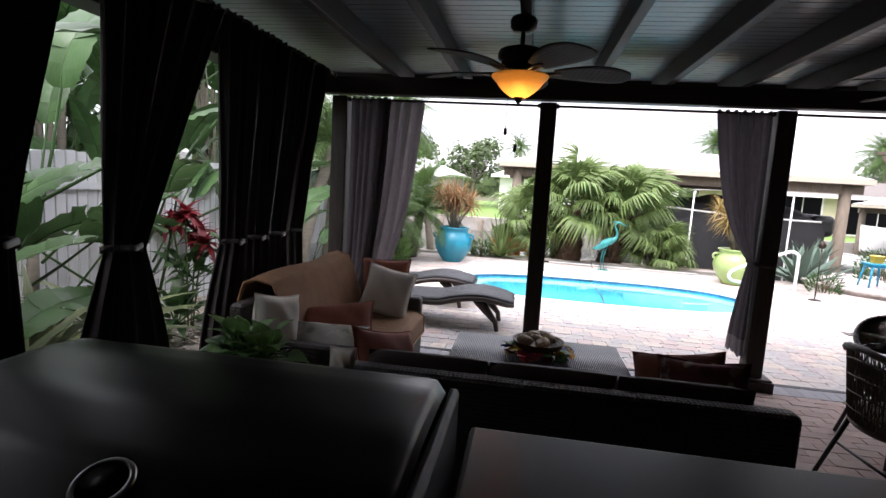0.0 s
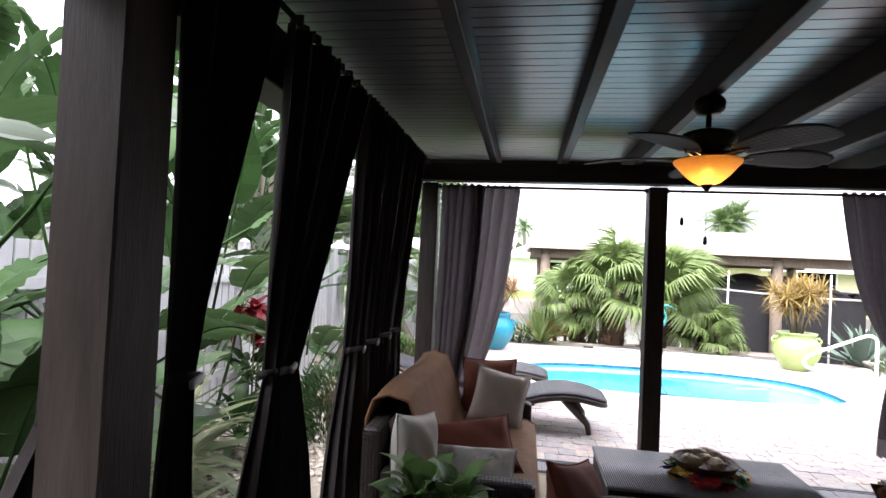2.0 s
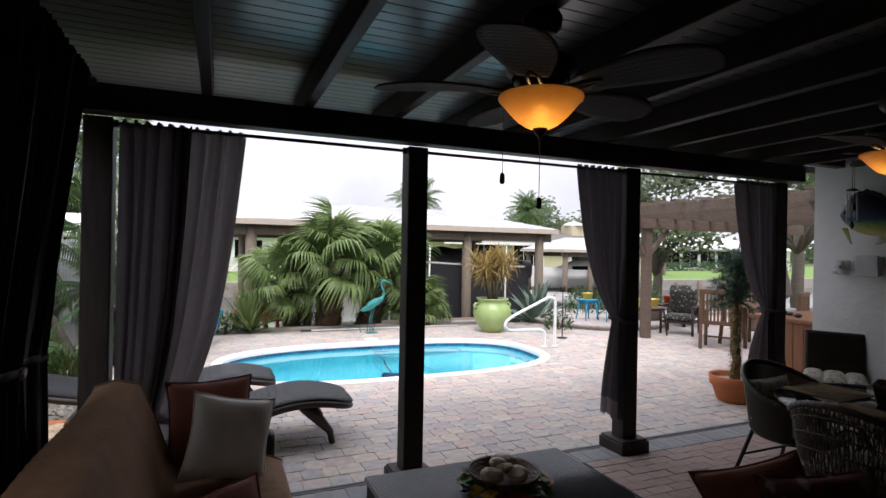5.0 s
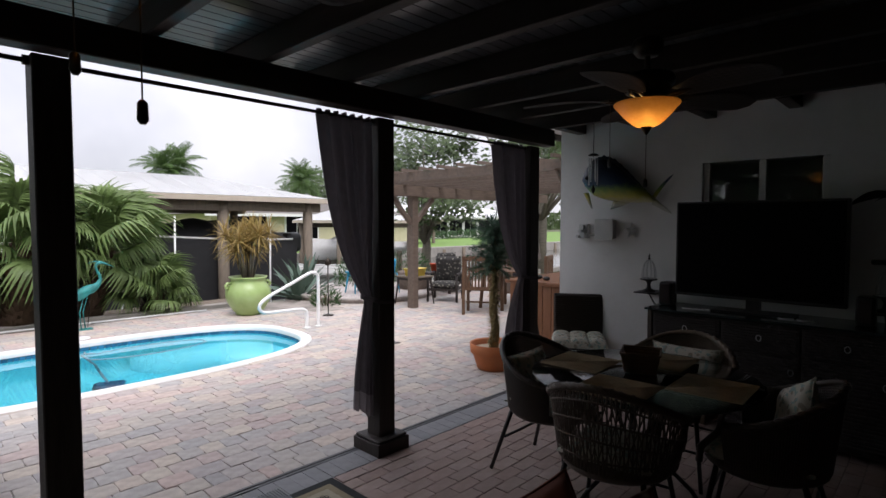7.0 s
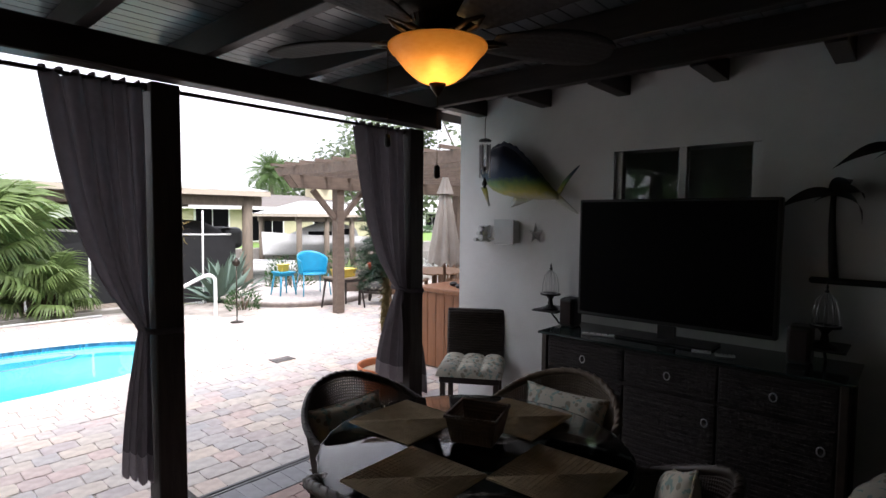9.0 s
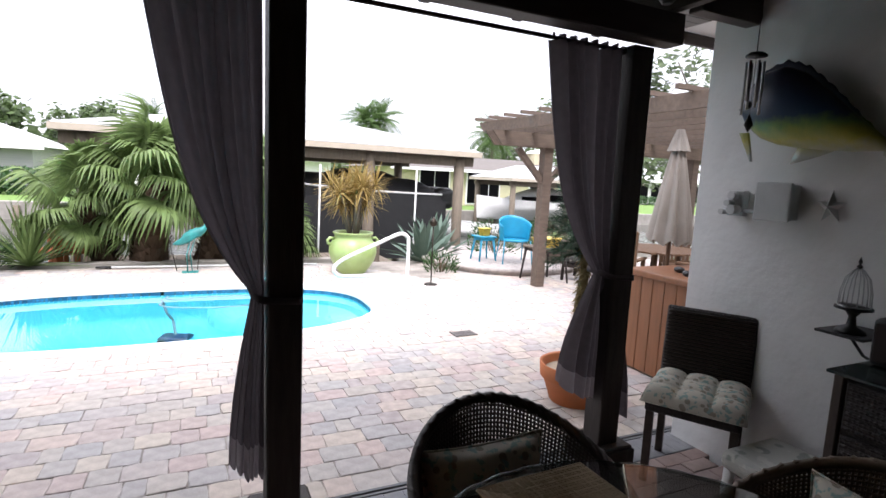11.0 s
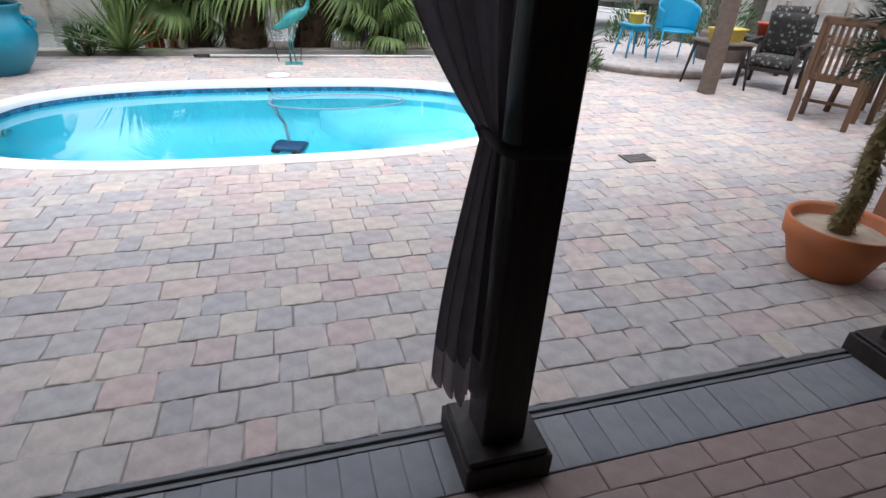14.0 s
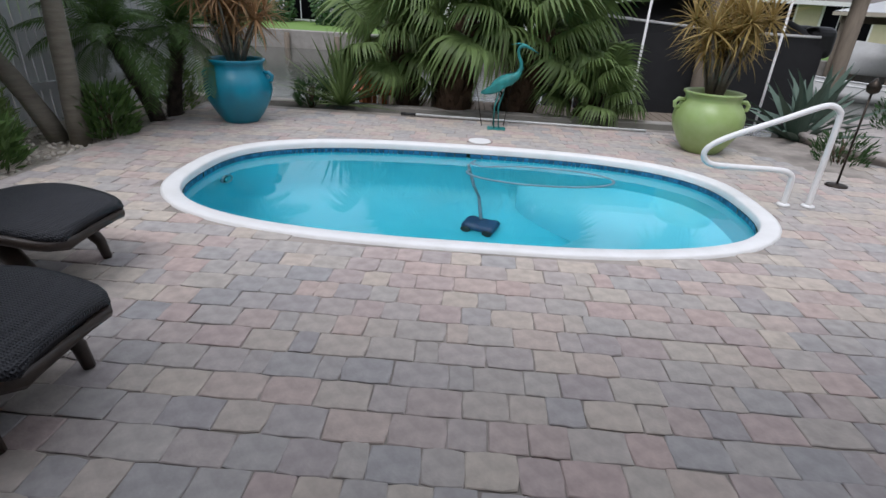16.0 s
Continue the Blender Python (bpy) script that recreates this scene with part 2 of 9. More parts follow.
M_PAVER_MANY = palette_mat("tumbled_paver_field", PAVER_COLOURS, True, mottle=0.2, bump=0.4)
BRICK_COLOURS = [(0.31, 0.22, 0.195), (0.27, 0.20, 0.18), (0.33, 0.25, 0.22), (0.29, 0.22, 0.205)]
M_BRICK = palette_mat("clay_brick", BRICK_COLOURS, False, mottle=0.15)
M_BRICK_MANY = palette_mat("clay_brick_field", BRICK_COLOURS, True, mottle=0.15)
SOLDIER_COLOURS = [(0.23, 0.23, 0.24), (0.20, 0.203, 0.215), (0.25, 0.245, 0.25)]
M_SOLDIER = palette_mat("grey_border_brick", SOLDIER_COLOURS, False, mottle=0.12)
M_JOINT = mat("joint_sand", (0.38, 0.34, 0.30), (0.29, 0.26, 0.23), stain=(0.12, 0.108, 0.095), stain_scale=2.2, stain_amount=0.8, rough=0.95, scale=12, bump=0.4, bscale=90)

def cloth_mat(name, c1, c2, through):
    """Thin cloth that lets some light pass."""
    m = mat(name, c1, c2, rough=0.85, scale=20, bump=0.15, bscale=400, dist=0.001)
    n, l = m.node_tree.nodes, m.node_tree.links
    tr, mx = n.new("ShaderNodeBsdfTranslucent"), n.new("ShaderNodeMixShader")
    l.new(n["Principled BSDF"].inputs["Base Color"].links[0].from_socket, tr.inputs["Color"])
    mx.inputs["Fac"].default_value = through
    l.new(n["Principled BSDF"].outputs["BSDF"], mx.inputs[1])
    l.new(tr.outputs["BSDF"], mx.inputs[2])
    l.new(mx.outputs["Shader"], n["Material Output"].inputs["Surface"])
    return m


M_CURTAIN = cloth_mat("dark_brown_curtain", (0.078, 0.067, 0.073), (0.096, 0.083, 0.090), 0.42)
# paler copy for a single layer: light from behind is put into the colour
M_CURTAIN_BACKLIT = cloth_mat("backlit_grey_brown_curtain", (0.15, 0.13, 0.135), (0.175, 0.152, 0.158), 0.5)
# darker copy of the curtain cloth: the garden side's shade is in its colour
M_CURTAIN_SHADED = cloth_mat("shaded_brown_curtain", (0.020, 0.0165, 0.0165), (0.028, 0.023, 0.024), 0.05)
# palest copy, for the hems: sky light on the curtain's foot painted in
M_CURTAIN_LIT_HEM = cloth_mat("lit_curtain_hem", (0.20, 0.175, 0.185), (0.24, 0.21, 0.222), 0.3)


def leaf_mat(name, c1, c2, rough=0.45, glow=0.3, scale=9, stretch=(1, 12, 1), vary=0.25):
    """A leaf: glossy above, and lets some light through."""
    m = mat(name, c1, c2, rough=rough, scale=scale, stretch=stretch, bump=0.15, bscale=30, vary=vary, island=True, spec=0.3)
    n, l = m.node_tree.nodes, m.node_tree.links
    b, out = n["Principled BSDF"], n["Material Output"]
    tr = n.new("ShaderNodeBsdfTranslucent")
    src = b.inputs["Base Color"].links[0].from_socket
    l.new(src, tr.inputs["Color"])
    mx = n.new("ShaderNodeMixShader")
    mx.inputs["Fac"].default_value = glow
    l.new(b.outputs["BSDF"], mx.inputs[1])
    l.new(tr.outputs["BSDF"], mx.inputs[2])
    l.new(mx.outputs["Shader"], out.inputs["Surface"])
    return m


def glass_mat(name, colour=(1, 1, 1), rough=0.0, ior=1.45):
    m = bpy.data.materials.new(name)
    m.use_nodes = True
    b = m.node_tree.nodes["Principled BSDF"]
    b.inputs["Base Color"].default_value = (*colour, 1)
    b.inputs["Transmission Weight"].default_value, b.inputs["Roughness"].default_value, b.inputs["IOR"].default_value = 1.0, rough, ior
    return m


def shade_mat(name, colour):
    """Amber lamp glass that scatters the bulb's light and shows it as a hot spot."""
    m = bpy.data.materials.new(name)
    m.use_nodes = True
    n, l = m.node_tree.nodes, m.node_tree.links
    n.remove(n["Principled BSDF"])
    tr, tp, gl, mx, mx2 = (n.new(k) for k in ("ShaderNodeBsdfTranslucent", "ShaderNodeBsdfTransparent", "ShaderNodeBsdfGlossy", "ShaderNodeMixShader", "ShaderNodeMixShader"))
    no, rp = n.new("ShaderNodeTexNoise"), n.new("ShaderNodeValToRGB")
    no.inputs["Scale"].default_value = 14
    rp.color_ramp.elements[0].color, rp.color_ramp.elements[1].color = (*colour, 1), (colour[0] * 0.9, colour[1] * 0.78, colour[2] * 0.6, 1)
    l.new(no.outputs["Fac"], rp.inputs["Fac"])
    l.new(rp.outputs["Color"], tr.inputs["Color"])
    tp.inputs["Color"].default_value = (1.0, 0.8, 0.45, 1)
    gl.inputs["Roughness"].default_value = 0.25
    mx.inputs["Fac"].default_value, mx2.inputs["Fac"].default_value = 0.20, 0.05
    l.new(tr.outputs["BSDF"], mx.inputs[1])
    l.new(tp.outputs["BSDF"], mx.inputs[2])
    l.new(mx.outputs["Shader"], mx2.inputs[1])
    l.new(gl.outputs["BSDF"], mx2.inputs[2])
    l.new(mx2.outputs["Shader"], n["Material Output"].inputs["Surface"])
    return m


def print_mat(name, ground_c, figure_c, accent_c, scale=14.0):
    """Printed cloth: loose round motifs in two colours on a pale ground."""
    m = mat(name, ground_c, rough=0.9, bump=0.2, bscale=250, dist=0.001)
    n, l = m.node_tree.nodes, m.node_tree.links
    tc, vo, no = n.new("ShaderNodeTexCoord"), n.new("ShaderNodeTexVoronoi"), n.new("ShaderNodeTexNoise")
    vo.inputs["Scale"].default_value, no.inputs["Scale"].default_value = scale, scale * 1.4
    l.new(tc.outputs["Object"], vo.inputs["Vector"])
    l.new(tc.outputs["Object"], no.inputs["Vector"])
    r1, r2 = n.new("ShaderNodeValToRGB"), n.new("ShaderNodeValToRGB")
    r1.color_ramp.elements[0].position, r1.color_ramp.elements[1].position = 0.30, 0.36
    r1.color_ramp.elements[0].color, r1.color_ramp.elements[1].color = (1, 1, 1, 1), (0, 0, 0, 1)
    r2.color_ramp.elements[0].position, r2.color_ramp.elements[1].position = 0.56, 0.62
    l.new(vo.outputs["Distance"], r1.inputs["Fac"])
    l.new(no.outputs["Fac"], r2.inputs["Fac"])
    a, b = n.new("ShaderNodeMix"), n.new("ShaderNodeMix")
    a.data_type = b.data_type = 'RGBA'
    a.inputs["A"].default_value, a.inputs["B"].default_value = (*ground_c, 1), (*figure_c, 1)
    l.new(r1.outputs["Color"], a.inputs["Factor"])
    l.new(r2.outputs["Color"], b.inputs["Factor"])
    l.new(a.outputs["Result"], b.inputs["A"])
    b.inputs["B"].default_value = (*accent_c, 1)
    l.new(b.outputs["Result"], n["Principled BSDF"].inputs["Base Color"])
    return m


M_WICKER_DARK = weave_mat("dark_wicker", (0.014, 0.010, 0.010), (0.024, 0.018, 0.016), 110, rough=0.6)
M_WICKER_FINE = weave_mat("grey_brown_fine_wicker", (0.020, 0.021, 0.026), (0.014, 0.015, 0.019), 160, rough=0.40)
M_WICKER_FINE.node_tree.nodes["Principled BSDF"].inputs["Specular IOR Level"].default_value = 0.32
M_WICKER_TOP = mat("grey_ribbed_wicker", (0.26, 0.27, 0.29), (0.20, 0.21, 0.225), rough=0.32, scale=25, bump=0.08)
M_CANE_DARK = mat("dark_cane", (0.028, 0.02, 0.016), (0.05, 0.035, 0.026), rough=0.45, scale=20, bump=0.1)
M_CANE_MID = mat("brown_cane", (0.085, 0.060, 0.042), (0.055, 0.038, 0.027), rough=0.5, scale=20, bump=0.1)
M_CANE_TAN = mat("tan_cane", (0.16, 0.115, 0.075), (0.1, 0.07, 0.045), rough=0.5, scale=20, bump=0.1)
M_IRON = mat("black_iron", (0.012, 0.012, 0.012), (0.022, 0.02, 0.019), rough=0.45, metal=0.3, scale=25, bump=0.1)
M_QUILT = mat("tan_quilt", (0.23, 0.125, 0.065), (0.185, 0.098, 0.05), rough=0.9, scale=9, bump=0.5, bscale=22, dist=0.008)
M_RUST = mat("rust_cushion_cloth", (0.20, 0.062, 0.036), (0.15, 0.045, 0.027), rough=0.9, scale=8, bump=0.25, bscale=120)
M_WHITECLOTH = mat("off_white_cloth", (0.62, 0.59, 0.53), (0.54, 0.51, 0.46), rough=0.9, scale=6, bump=0.3, bscale=90)
M_GREYCLOTH = print_mat("pale_printed_cloth", (0.42, 0.42, 0.38), (0.26, 0.28, 0.25), (0.5, 0.5, 0.45), 9)
M_PRINT = print_mat("printed_pillow_cloth", (0.50, 0.47, 0.39), (0.27, 0.24, 0.19), (0.24, 0.34, 0.31), 24)
M_REDPRINT = print_mat("dark_red_printed_cloth", (0.13, 0.035, 0.035), (0.07, 0.02, 0.022), (0.26, 0.20, 0.17), 9)
M_DARKCLOTH = mat("dark_brown_cushion", (0.020, 0.013, 0.012), (0.032, 0.02, 0.018), rough=0.9, scale=7, bump=0.3, bscale=100)
M_GLASS = glass_mat("clear_glass", (0.9, 0.97, 0.95))
M_SHADE = shade_mat("amber_glass", (0.95, 0.70, 0.40))
M_BULB = mat("lit_bulb", (1, 0.8, 0.5), emit=(1.0, 0.66, 0.26), emit_strength=7.5, bump=0)
M_BLADE = weave_mat("dark_woven_fan_blade", (0.012, 0.009, 0.008), (0.020, 0.015, 0.013), 70, rough=0.8, strength=0.25)
M_BRONZE = mat("antique_bronze", (0.10, 0.06, 0.03), (0.05, 0.032, 0.02), rough=0.35, metal=0.8, scale=25, bump=0.1)
M_GRILL = mat("black_enamel", (0.010, 0.010, 0.011), (0.016, 0.016, 0.017), spec=0.4, rough=0.3, scale=4, bump=0.03, bscale=200, coat=0.0, rough_var=0.06)
M_STEEL = mat("brushed_steel", (0.55, 0.55, 0.55), (0.45, 0.45, 0.46), rough=0.3, metal=1.0, scale=30, bump=0.05)
M_SCREEN = mat("black_tv_screen", (0.003, 0.003, 0.004), spec=0.06, rough=0.3, bump=0, rough_var=0.02)
M_BLACKPLASTIC = mat("black_plastic", (0.012, 0.012, 0.012), (0.018, 0.018, 0.018), rough=0.4, scale=20, bump=0.05)
M_WHITEPAINT = mat("white_paint", (0.76, 0.76, 0.75), (0.68, 0.68, 0.66), rough=0.5, scale=8, bump=0.08, stain=(0.55, 0.53, 0.48), stain_amount=0.2)
M_GREYPLASTIC = mat("pale_grey_plastic", (0.6, 0.61, 0.6), (0.52, 0.53, 0.52), rough=0.5, scale=8, bump=0.05)
M_BLUEPOT = mat("turquoise_glaze", (0.006, 0.25, 0.36), (0.010, 0.19, 0.29), rough=0.35, scale=5, bump=0.12, bscale=18, stain=(0.03, 0.15, 0.18), stain_amount=0.4, stain_scale=4)
M_GREENPOT = mat("lime_glaze", (0.32, 0.45, 0.15), (0.38, 0.49, 0.22), rough=0.35, scale=5, bump=0.12, bscale=18, stain=(0.17, 0.26, 0.05), stain_amount=0.6, stain_scale=3)
M_TERRACOTTA = mat("terracotta", (0.52, 0.16, 0.05), (0.44, 0.13, 0.045), rough=0.75, scale=5, bump=0.15, stain=(0.4, 0.2, 0.1), stain_amount=0.5, stain_scale=5)
M_PATINA = mat("verdigris_copper", (0.035, 0.30, 0.28), (0.02, 0.2, 0.2), rough=0.55, metal=0.2, scale=12, bump=0.2, bscale=50, stain=(0.03, 0.10, 0.09), stain_amount=0.6, stain_scale=8)
M_TEAK = mat("weathered_teak", (0.13, 0.068, 0.034), (0.085, 0.045, 0.023), rough=0.65, scale=4, stretch=(5, 5, 0.8), bump=0.25, bscale=30)
M_PERGOLA = mat("brown_pergola_timber", (0.15, 0.11, 0.085), (0.10, 0.073, 0.056), rough=0.75, scale=4, stretch=(1, 5, 5), bump=0.3, bscale=25)
M_CEDAR = mat("red_cedar_cladding", (0.26, 0.105, 0.045), (0.19, 0.075, 0.03), rough=0.5, scale=4, stretch=(6, 6, 0.7), bump=0.2, bscale=30)
M_SKYBLUE = mat("sky_blue_paint", (0.01, 0.29, 0.47), (0.015, 0.24, 0.4), rough=0.4, scale=10, bump=0.05)
M_YELLOW = mat("yellow_ceramic", (0.72, 0.55, 0.09), (0.64, 0.48, 0.08), rough=0.4, scale=8, bump=0.05)
M_FANLEAF = leaf_mat("fan_palm_leaf", (0.125, 0.195, 0.06), (0.185, 0.255, 0.095), glow=0.34)
M_DEADLEAF = leaf_mat("dry_palm_leaf", (0.20, 0.14, 0.07), (0.14, 0.09, 0.045), rough=0.8, glow=0.15)
M_FIBRE = mat("palm_trunk_fibre", (0.075, 0.043, 0.026), (0.12, 0.075, 0.045), rough=0.95, scale=14, stretch=(6, 6, 1), bump=0.6, bscale=20, dist=0.02)
M_TRUNK = mat("grey_palm_trunk", (0.20, 0.18, 0.14), (0.13, 0.115, 0.09), rough=0.9, scale=5, stretch=(1, 1, 7), bump=0.5, bscale=8, dist=0.01)
M_BROADLEAF = leaf_mat("broad_green_leaf", (0.040, 0.088, 0.030), (0.062, 0.120, 0.044), rough=0.35, glow=0.24)
M_POTHOS = leaf_mat("bright_house_plant_leaf", (0.10, 0.21, 0.05), (0.15, 0.27, 0.09), rough=0.35, glow=0.3)
M_DARKLEAF = leaf_mat("dark_green_leaf", (0.03, 0.075, 0.022), (0.045, 0.10, 0.03), glow=0.2)
M_STRIPED = leaf_mat("striped_leaf", (0.045, 0.09, 0.04), (0.25, 0.27, 0.14), glow=0.2, scale=5, stretch=(0.3, 26, 1))
M_AGAVE = leaf_mat("blue_green_agave", (0.08, 0.13, 0.10), (0.12, 0.17, 0.13), rough=0.6, glow=0.05)
M_DRACAENA = leaf_mat("yellow_red_dracaena_leaf", (0.40, 0.32, 0.10), (0.34, 0.22, 0.085), glow=0.3)
M_DRACAENA_RED = leaf_mat("tan_dracaena_leaf", (0.38, 0.24, 0.11), (0.29, 0.16, 0.08), glow=0.3)
M_REDLEAF = leaf_mat("red_bract", (0.24, 0.018, 0.025), (0.14, 0.014, 0.018), glow=0.2)
M_FEATHER = leaf_mat("feather_palm_leaf", (0.065, 0.125, 0.04), (0.10, 0.165, 0.045), glow=0.3)
M_FARLEAF = leaf_mat("tree_foliage", (0.05, 0.085, 0.03), (0.085, 0.12, 0.045), glow=0.2)
M_GRASS = mat("lawn", (0.11, 0.20, 0.035), (0.14, 0.24, 0.05), rough=0.95, scale=2, bump=0.5, bscale=40)
M_WOOD = mat("weathered_timber", (0.19, 0.155, 0.115), (0.13, 0.105, 0.08), rough=0.85, scale=5, stretch=(4, 4, 0.8), bump=0.3, bscale=20)
M_ROOFWHITE = mat("white_metal_roof", (0.80, 0.81, 0.81), (0.74, 0.75, 0.75), rough=0.4, scale=2, bump=0.05)
M_BLACKHULL = mat("black_boat_cover", (0.008, 0.008, 0.009), (0.014, 0.014, 0.015), rough=0.6, scale=4, bump=0.1)
M_CONCRETE = mat("grey_concrete", (0.33, 0.31, 0.28), (0.25, 0.235, 0.21), rough=0.9, scale=4, bump=0.3, bscale=30, stain=(0.15, 0.14, 0.12), stain_amount=0.5)
M_CHROME_WHITE = mat("white_powder_coat", (0.82, 0.82, 0.81), (0.76, 0.76, 0.75), rough=0.3, scale=8, bump=0.02)
M_MAT = weave_mat("brown_woven_mat", (0.34, 0.26, 0.155), (0.25, 0.19, 0.11), 120, rough=0.9, strength=0.3)
M_SHELL = mat("pale_shell", (0.5, 0.42, 0.31), (0.36, 0.27, 0.18), rough=0.6, scale=10, bump=0.3)
M_BASKET = weave_mat("brown_basket", (0.12, 0.065, 0.03), (0.07, 0.038, 0.02), 130)


def thin_glass(name, tint, gloss_rough=0.03):
    """A thin pane: clear with a tint, and mirror-like at a slant."""
    m = bpy.data.materials.new(name)
    m.use_nodes = True
    n, l = m.node_tree.nodes, m.node_tree.links
    n.remove(n["Principled BSDF"])
    tp, gl, fr, mx = (n.new(k) for k in ("ShaderNodeBsdfTransparent", "ShaderNodeBsdfGlossy", "ShaderNodeFresnel", "ShaderNodeMixShader"))
    tp.inputs["Color"].default_value = (*tint, 1)
    gl.inputs["Roughness"].default_value = gloss_rough
    fr.inputs["IOR"].default_value = 1.4
    l.new(fr.outputs["Fac"], mx.inputs["Fac"])
    l.new(tp.outputs["BSDF"], mx.inputs[1])
    l.new(gl.outputs["BSDF"], mx.inputs[2])
    l.new(mx.outputs["Shader"], n["Material Output"].inputs["Surface"])
    return m


M_TABLEGLASS = thin_glass("table_glass", (0.80, 0.86, 0.85))

# ---- ground, canal and pool ----
POOL_X0, POOL_X1, POOL_Y0, POOL_Y1 = -0.98, 3.95, 7.90, 10.58   # outer edge of the white coping
POOL_CX, POOL_CY = (POOL_X0 + POOL_X1) / 2, (POOL_Y0 + POOL_Y1) / 2
POOL_A, POOL_B, COPING_W = (POOL_X1 - POOL_X0) / 2, (POOL_Y1 - POOL_Y0) / 2, 0.135
DECK_W, DECK_N, DECK_E = -2.05, 12.05, 11.5


def oval(a, b, t):
    """A flattened oval, between an ellipse and a rectangle with round ends."""
    c, s = math.cos(t), math.sin(t)
    p = 2 / 2.8
    return (POOL_CX + a * math.copysign(abs(c) ** p, c), POOL_CY + b * math.copysign(abs(s) ** p, s))


def in_oval(x, y, a, b):
    return (abs(x - POOL_CX) / a) ** 2.8 + (abs(y - POOL_CY) / b) ** 2.8 < 1


# one sheet of ground, cut by the canal and reaching the horizon
bm = BM()
xs = [-2500, -300, -60, -20, -8, -2.6, -1.35, 4.1, 4.66, 4.7, 5.7, 5.74, 8, 14, 24, 40, 90, 300, 2500]
prof = [(-300, -0.14), (-12, -0.14), (6.0, -0.14), (7.2, -0.14), (7.4, -2.2), (10.28, -2.2), (10.3, -2.2), (11.2, -2.2), (11.4, -0.14), (12.55, -0.14), (12.56, -2.2), (20, -2.4), (28.3, -2.2), (28.31, -0.35), (45, -0.2), (90, 0.0), (400, 0.0), (2500, 0.0)]
rows_g = []
for y, z in prof:
    row = []
    for x in xs:
        zz = z
        if 7.3 < y < 11.3 and not -1.36 < x < 4.3:
            zz = -0.14
        if 10.29 < y < 12.6 and 4.69 < x < 5.71:
            zz = -2.2
        row.append(bm.verts.new((x, y, zz)))
    rows_g.append(row)
for a, b in zip(rows_g, rows_g[1:]):
    for i in range(len(xs) - 1):
        bm.faces.new((a[i], a[i + 1], b[i + 1], b[i]))
struct("ground", bm, M_SOIL, "soil and lawn that fall to the canal", "ground")

# pool basin
N_OV = 72
bm = BM()
levels = [(0, 0, 0.0), (0.0, 0.0, -0.13), (0.0, 0.0, -0.14), (0.015, 0.015, -0.16), (0.10, 0.10, -0.95), (0.28, 0.28, -1.15), (1.0, 0.85, -1.3)]
rings = []
for da, db, z in levels[1:]:
    rings.append([bm.verts.new((*oval(POOL_A - COPING_W - da, POOL_B - COPING_W - db, 2 * math.pi * i / N_OV), z)) for i in range(N_OV)])
for a, b in zip(rings, rings[1:]):
    for i in range(N_OV):
        f = bm.faces.new((a[i], a[(i + 1) % N_OV], b[(i + 1) % N_OV], b[i]))
        f.smooth = True
bm.faces.new(rings[-1])
pool = struct("pool", bm, M_POOL, "turquoise oval pool basin with a shallow end", "pool")
# coping of cast white sections
bm = BM()
cp = [(0.0, -0.052), (0.0, 0.0), (0.012, 0.013), (COPING_W - 0.02, 0.017), (COPING_W, 0.011), (COPING_W + 0.006, -0.05)]
cr = [[bm.verts.new((*oval(POOL_A - COPING_W + d, POOL_B - COPING_W + d, 2 * math.pi * i / N_OV), z)) for i in range(N_OV)] for d, z in cp]
for a, b in zip(cr, cr[1:]):
    for i in range(N_OV):
        f = bm.faces.new((a[i], b[i], b[(i + 1) % N_OV], a[(i + 1) % N_OV]))
        f.smooth = True
ob = part("coping", bm, M_COPING, pool, "white rounded pool coping")

# seawall cap and deck base under the pavers
bm = BM()
outer = [(DECK_W - 0.1, 5.25), (DECK_E, 5.25), (DECK_E, DECK_N), (4.7, DECK_N), (DECK_W - 0.1, DECK_N)]
NB = 72
inn = [bm.verts.new((*oval(POOL_A - COPING_W + 0.01, POOL_B - COPING_W + 0.01, 2 * math.pi * i / NB), -0.008)) for i in range(NB)]


def on_rect(t):
    x0, x1, y0, y1 = DECK_W - 0.1, DECK_E, 5.25, DECK_N + 0.05
    c, s = math.cos(t), math.sin(t)
    k = min(((x1 if c > 0 else x0) - POOL_CX) / c if abs(c) > 1e-6 else 1e9, ((y1 if s > 0 else y0) - POOL_CY) / s if abs(s) > 1e-6 else 1e9)
    return (POOL_CX + k * c, POOL_CY + k * s)


outr = []
for i in range(NB):
    x, y = oval(POOL_A, POOL_B, 2 * math.pi * i / NB)
    outr.append(bm.verts.new((*on_rect(math.atan2(y - POOL_CY, x - POOL_CX)), -0.008)))
for i in range(NB):
    bm.faces.new((inn[i], inn[(i + 1) % NB], outr[(i + 1) % NB], outr[i]))
for x, y in ((DECK_E, DECK_N + 0.05), (DECK_W - 0.1, DECK_N + 0.05), (DECK_W - 0.1, 5.25), (DECK_E, 5.25)):
    vs = sorted(outr, key=lambda v: (v.co.x - x) ** 2 + (v.co.y - y) ** 2)[:2]
    bm.faces.new((vs[0], vs[1], bm.verts.new((x, y, -0.008))))
bmesh.ops.recalc_face_normals(bm, faces=bm.faces)
pavement = struct("pavement", bm, M_JOINT, "patio of tumbled pavers in pink, tan and grey", "patio")
bm = BM()
box(bm, -1.75, -2.6, -0.2, 4.6, 5.25, -0.010)
floor = struct("floor", bm, M_JOINT, "covered patio floor of clay bricks in running bond", "floor")

# ---- the covered patio: posts, beams, rafters, ceiling, house wall ----
BEAM_Z0, BEAM_Z1, CEIL_Z = 2.30, 2.45, 2.60
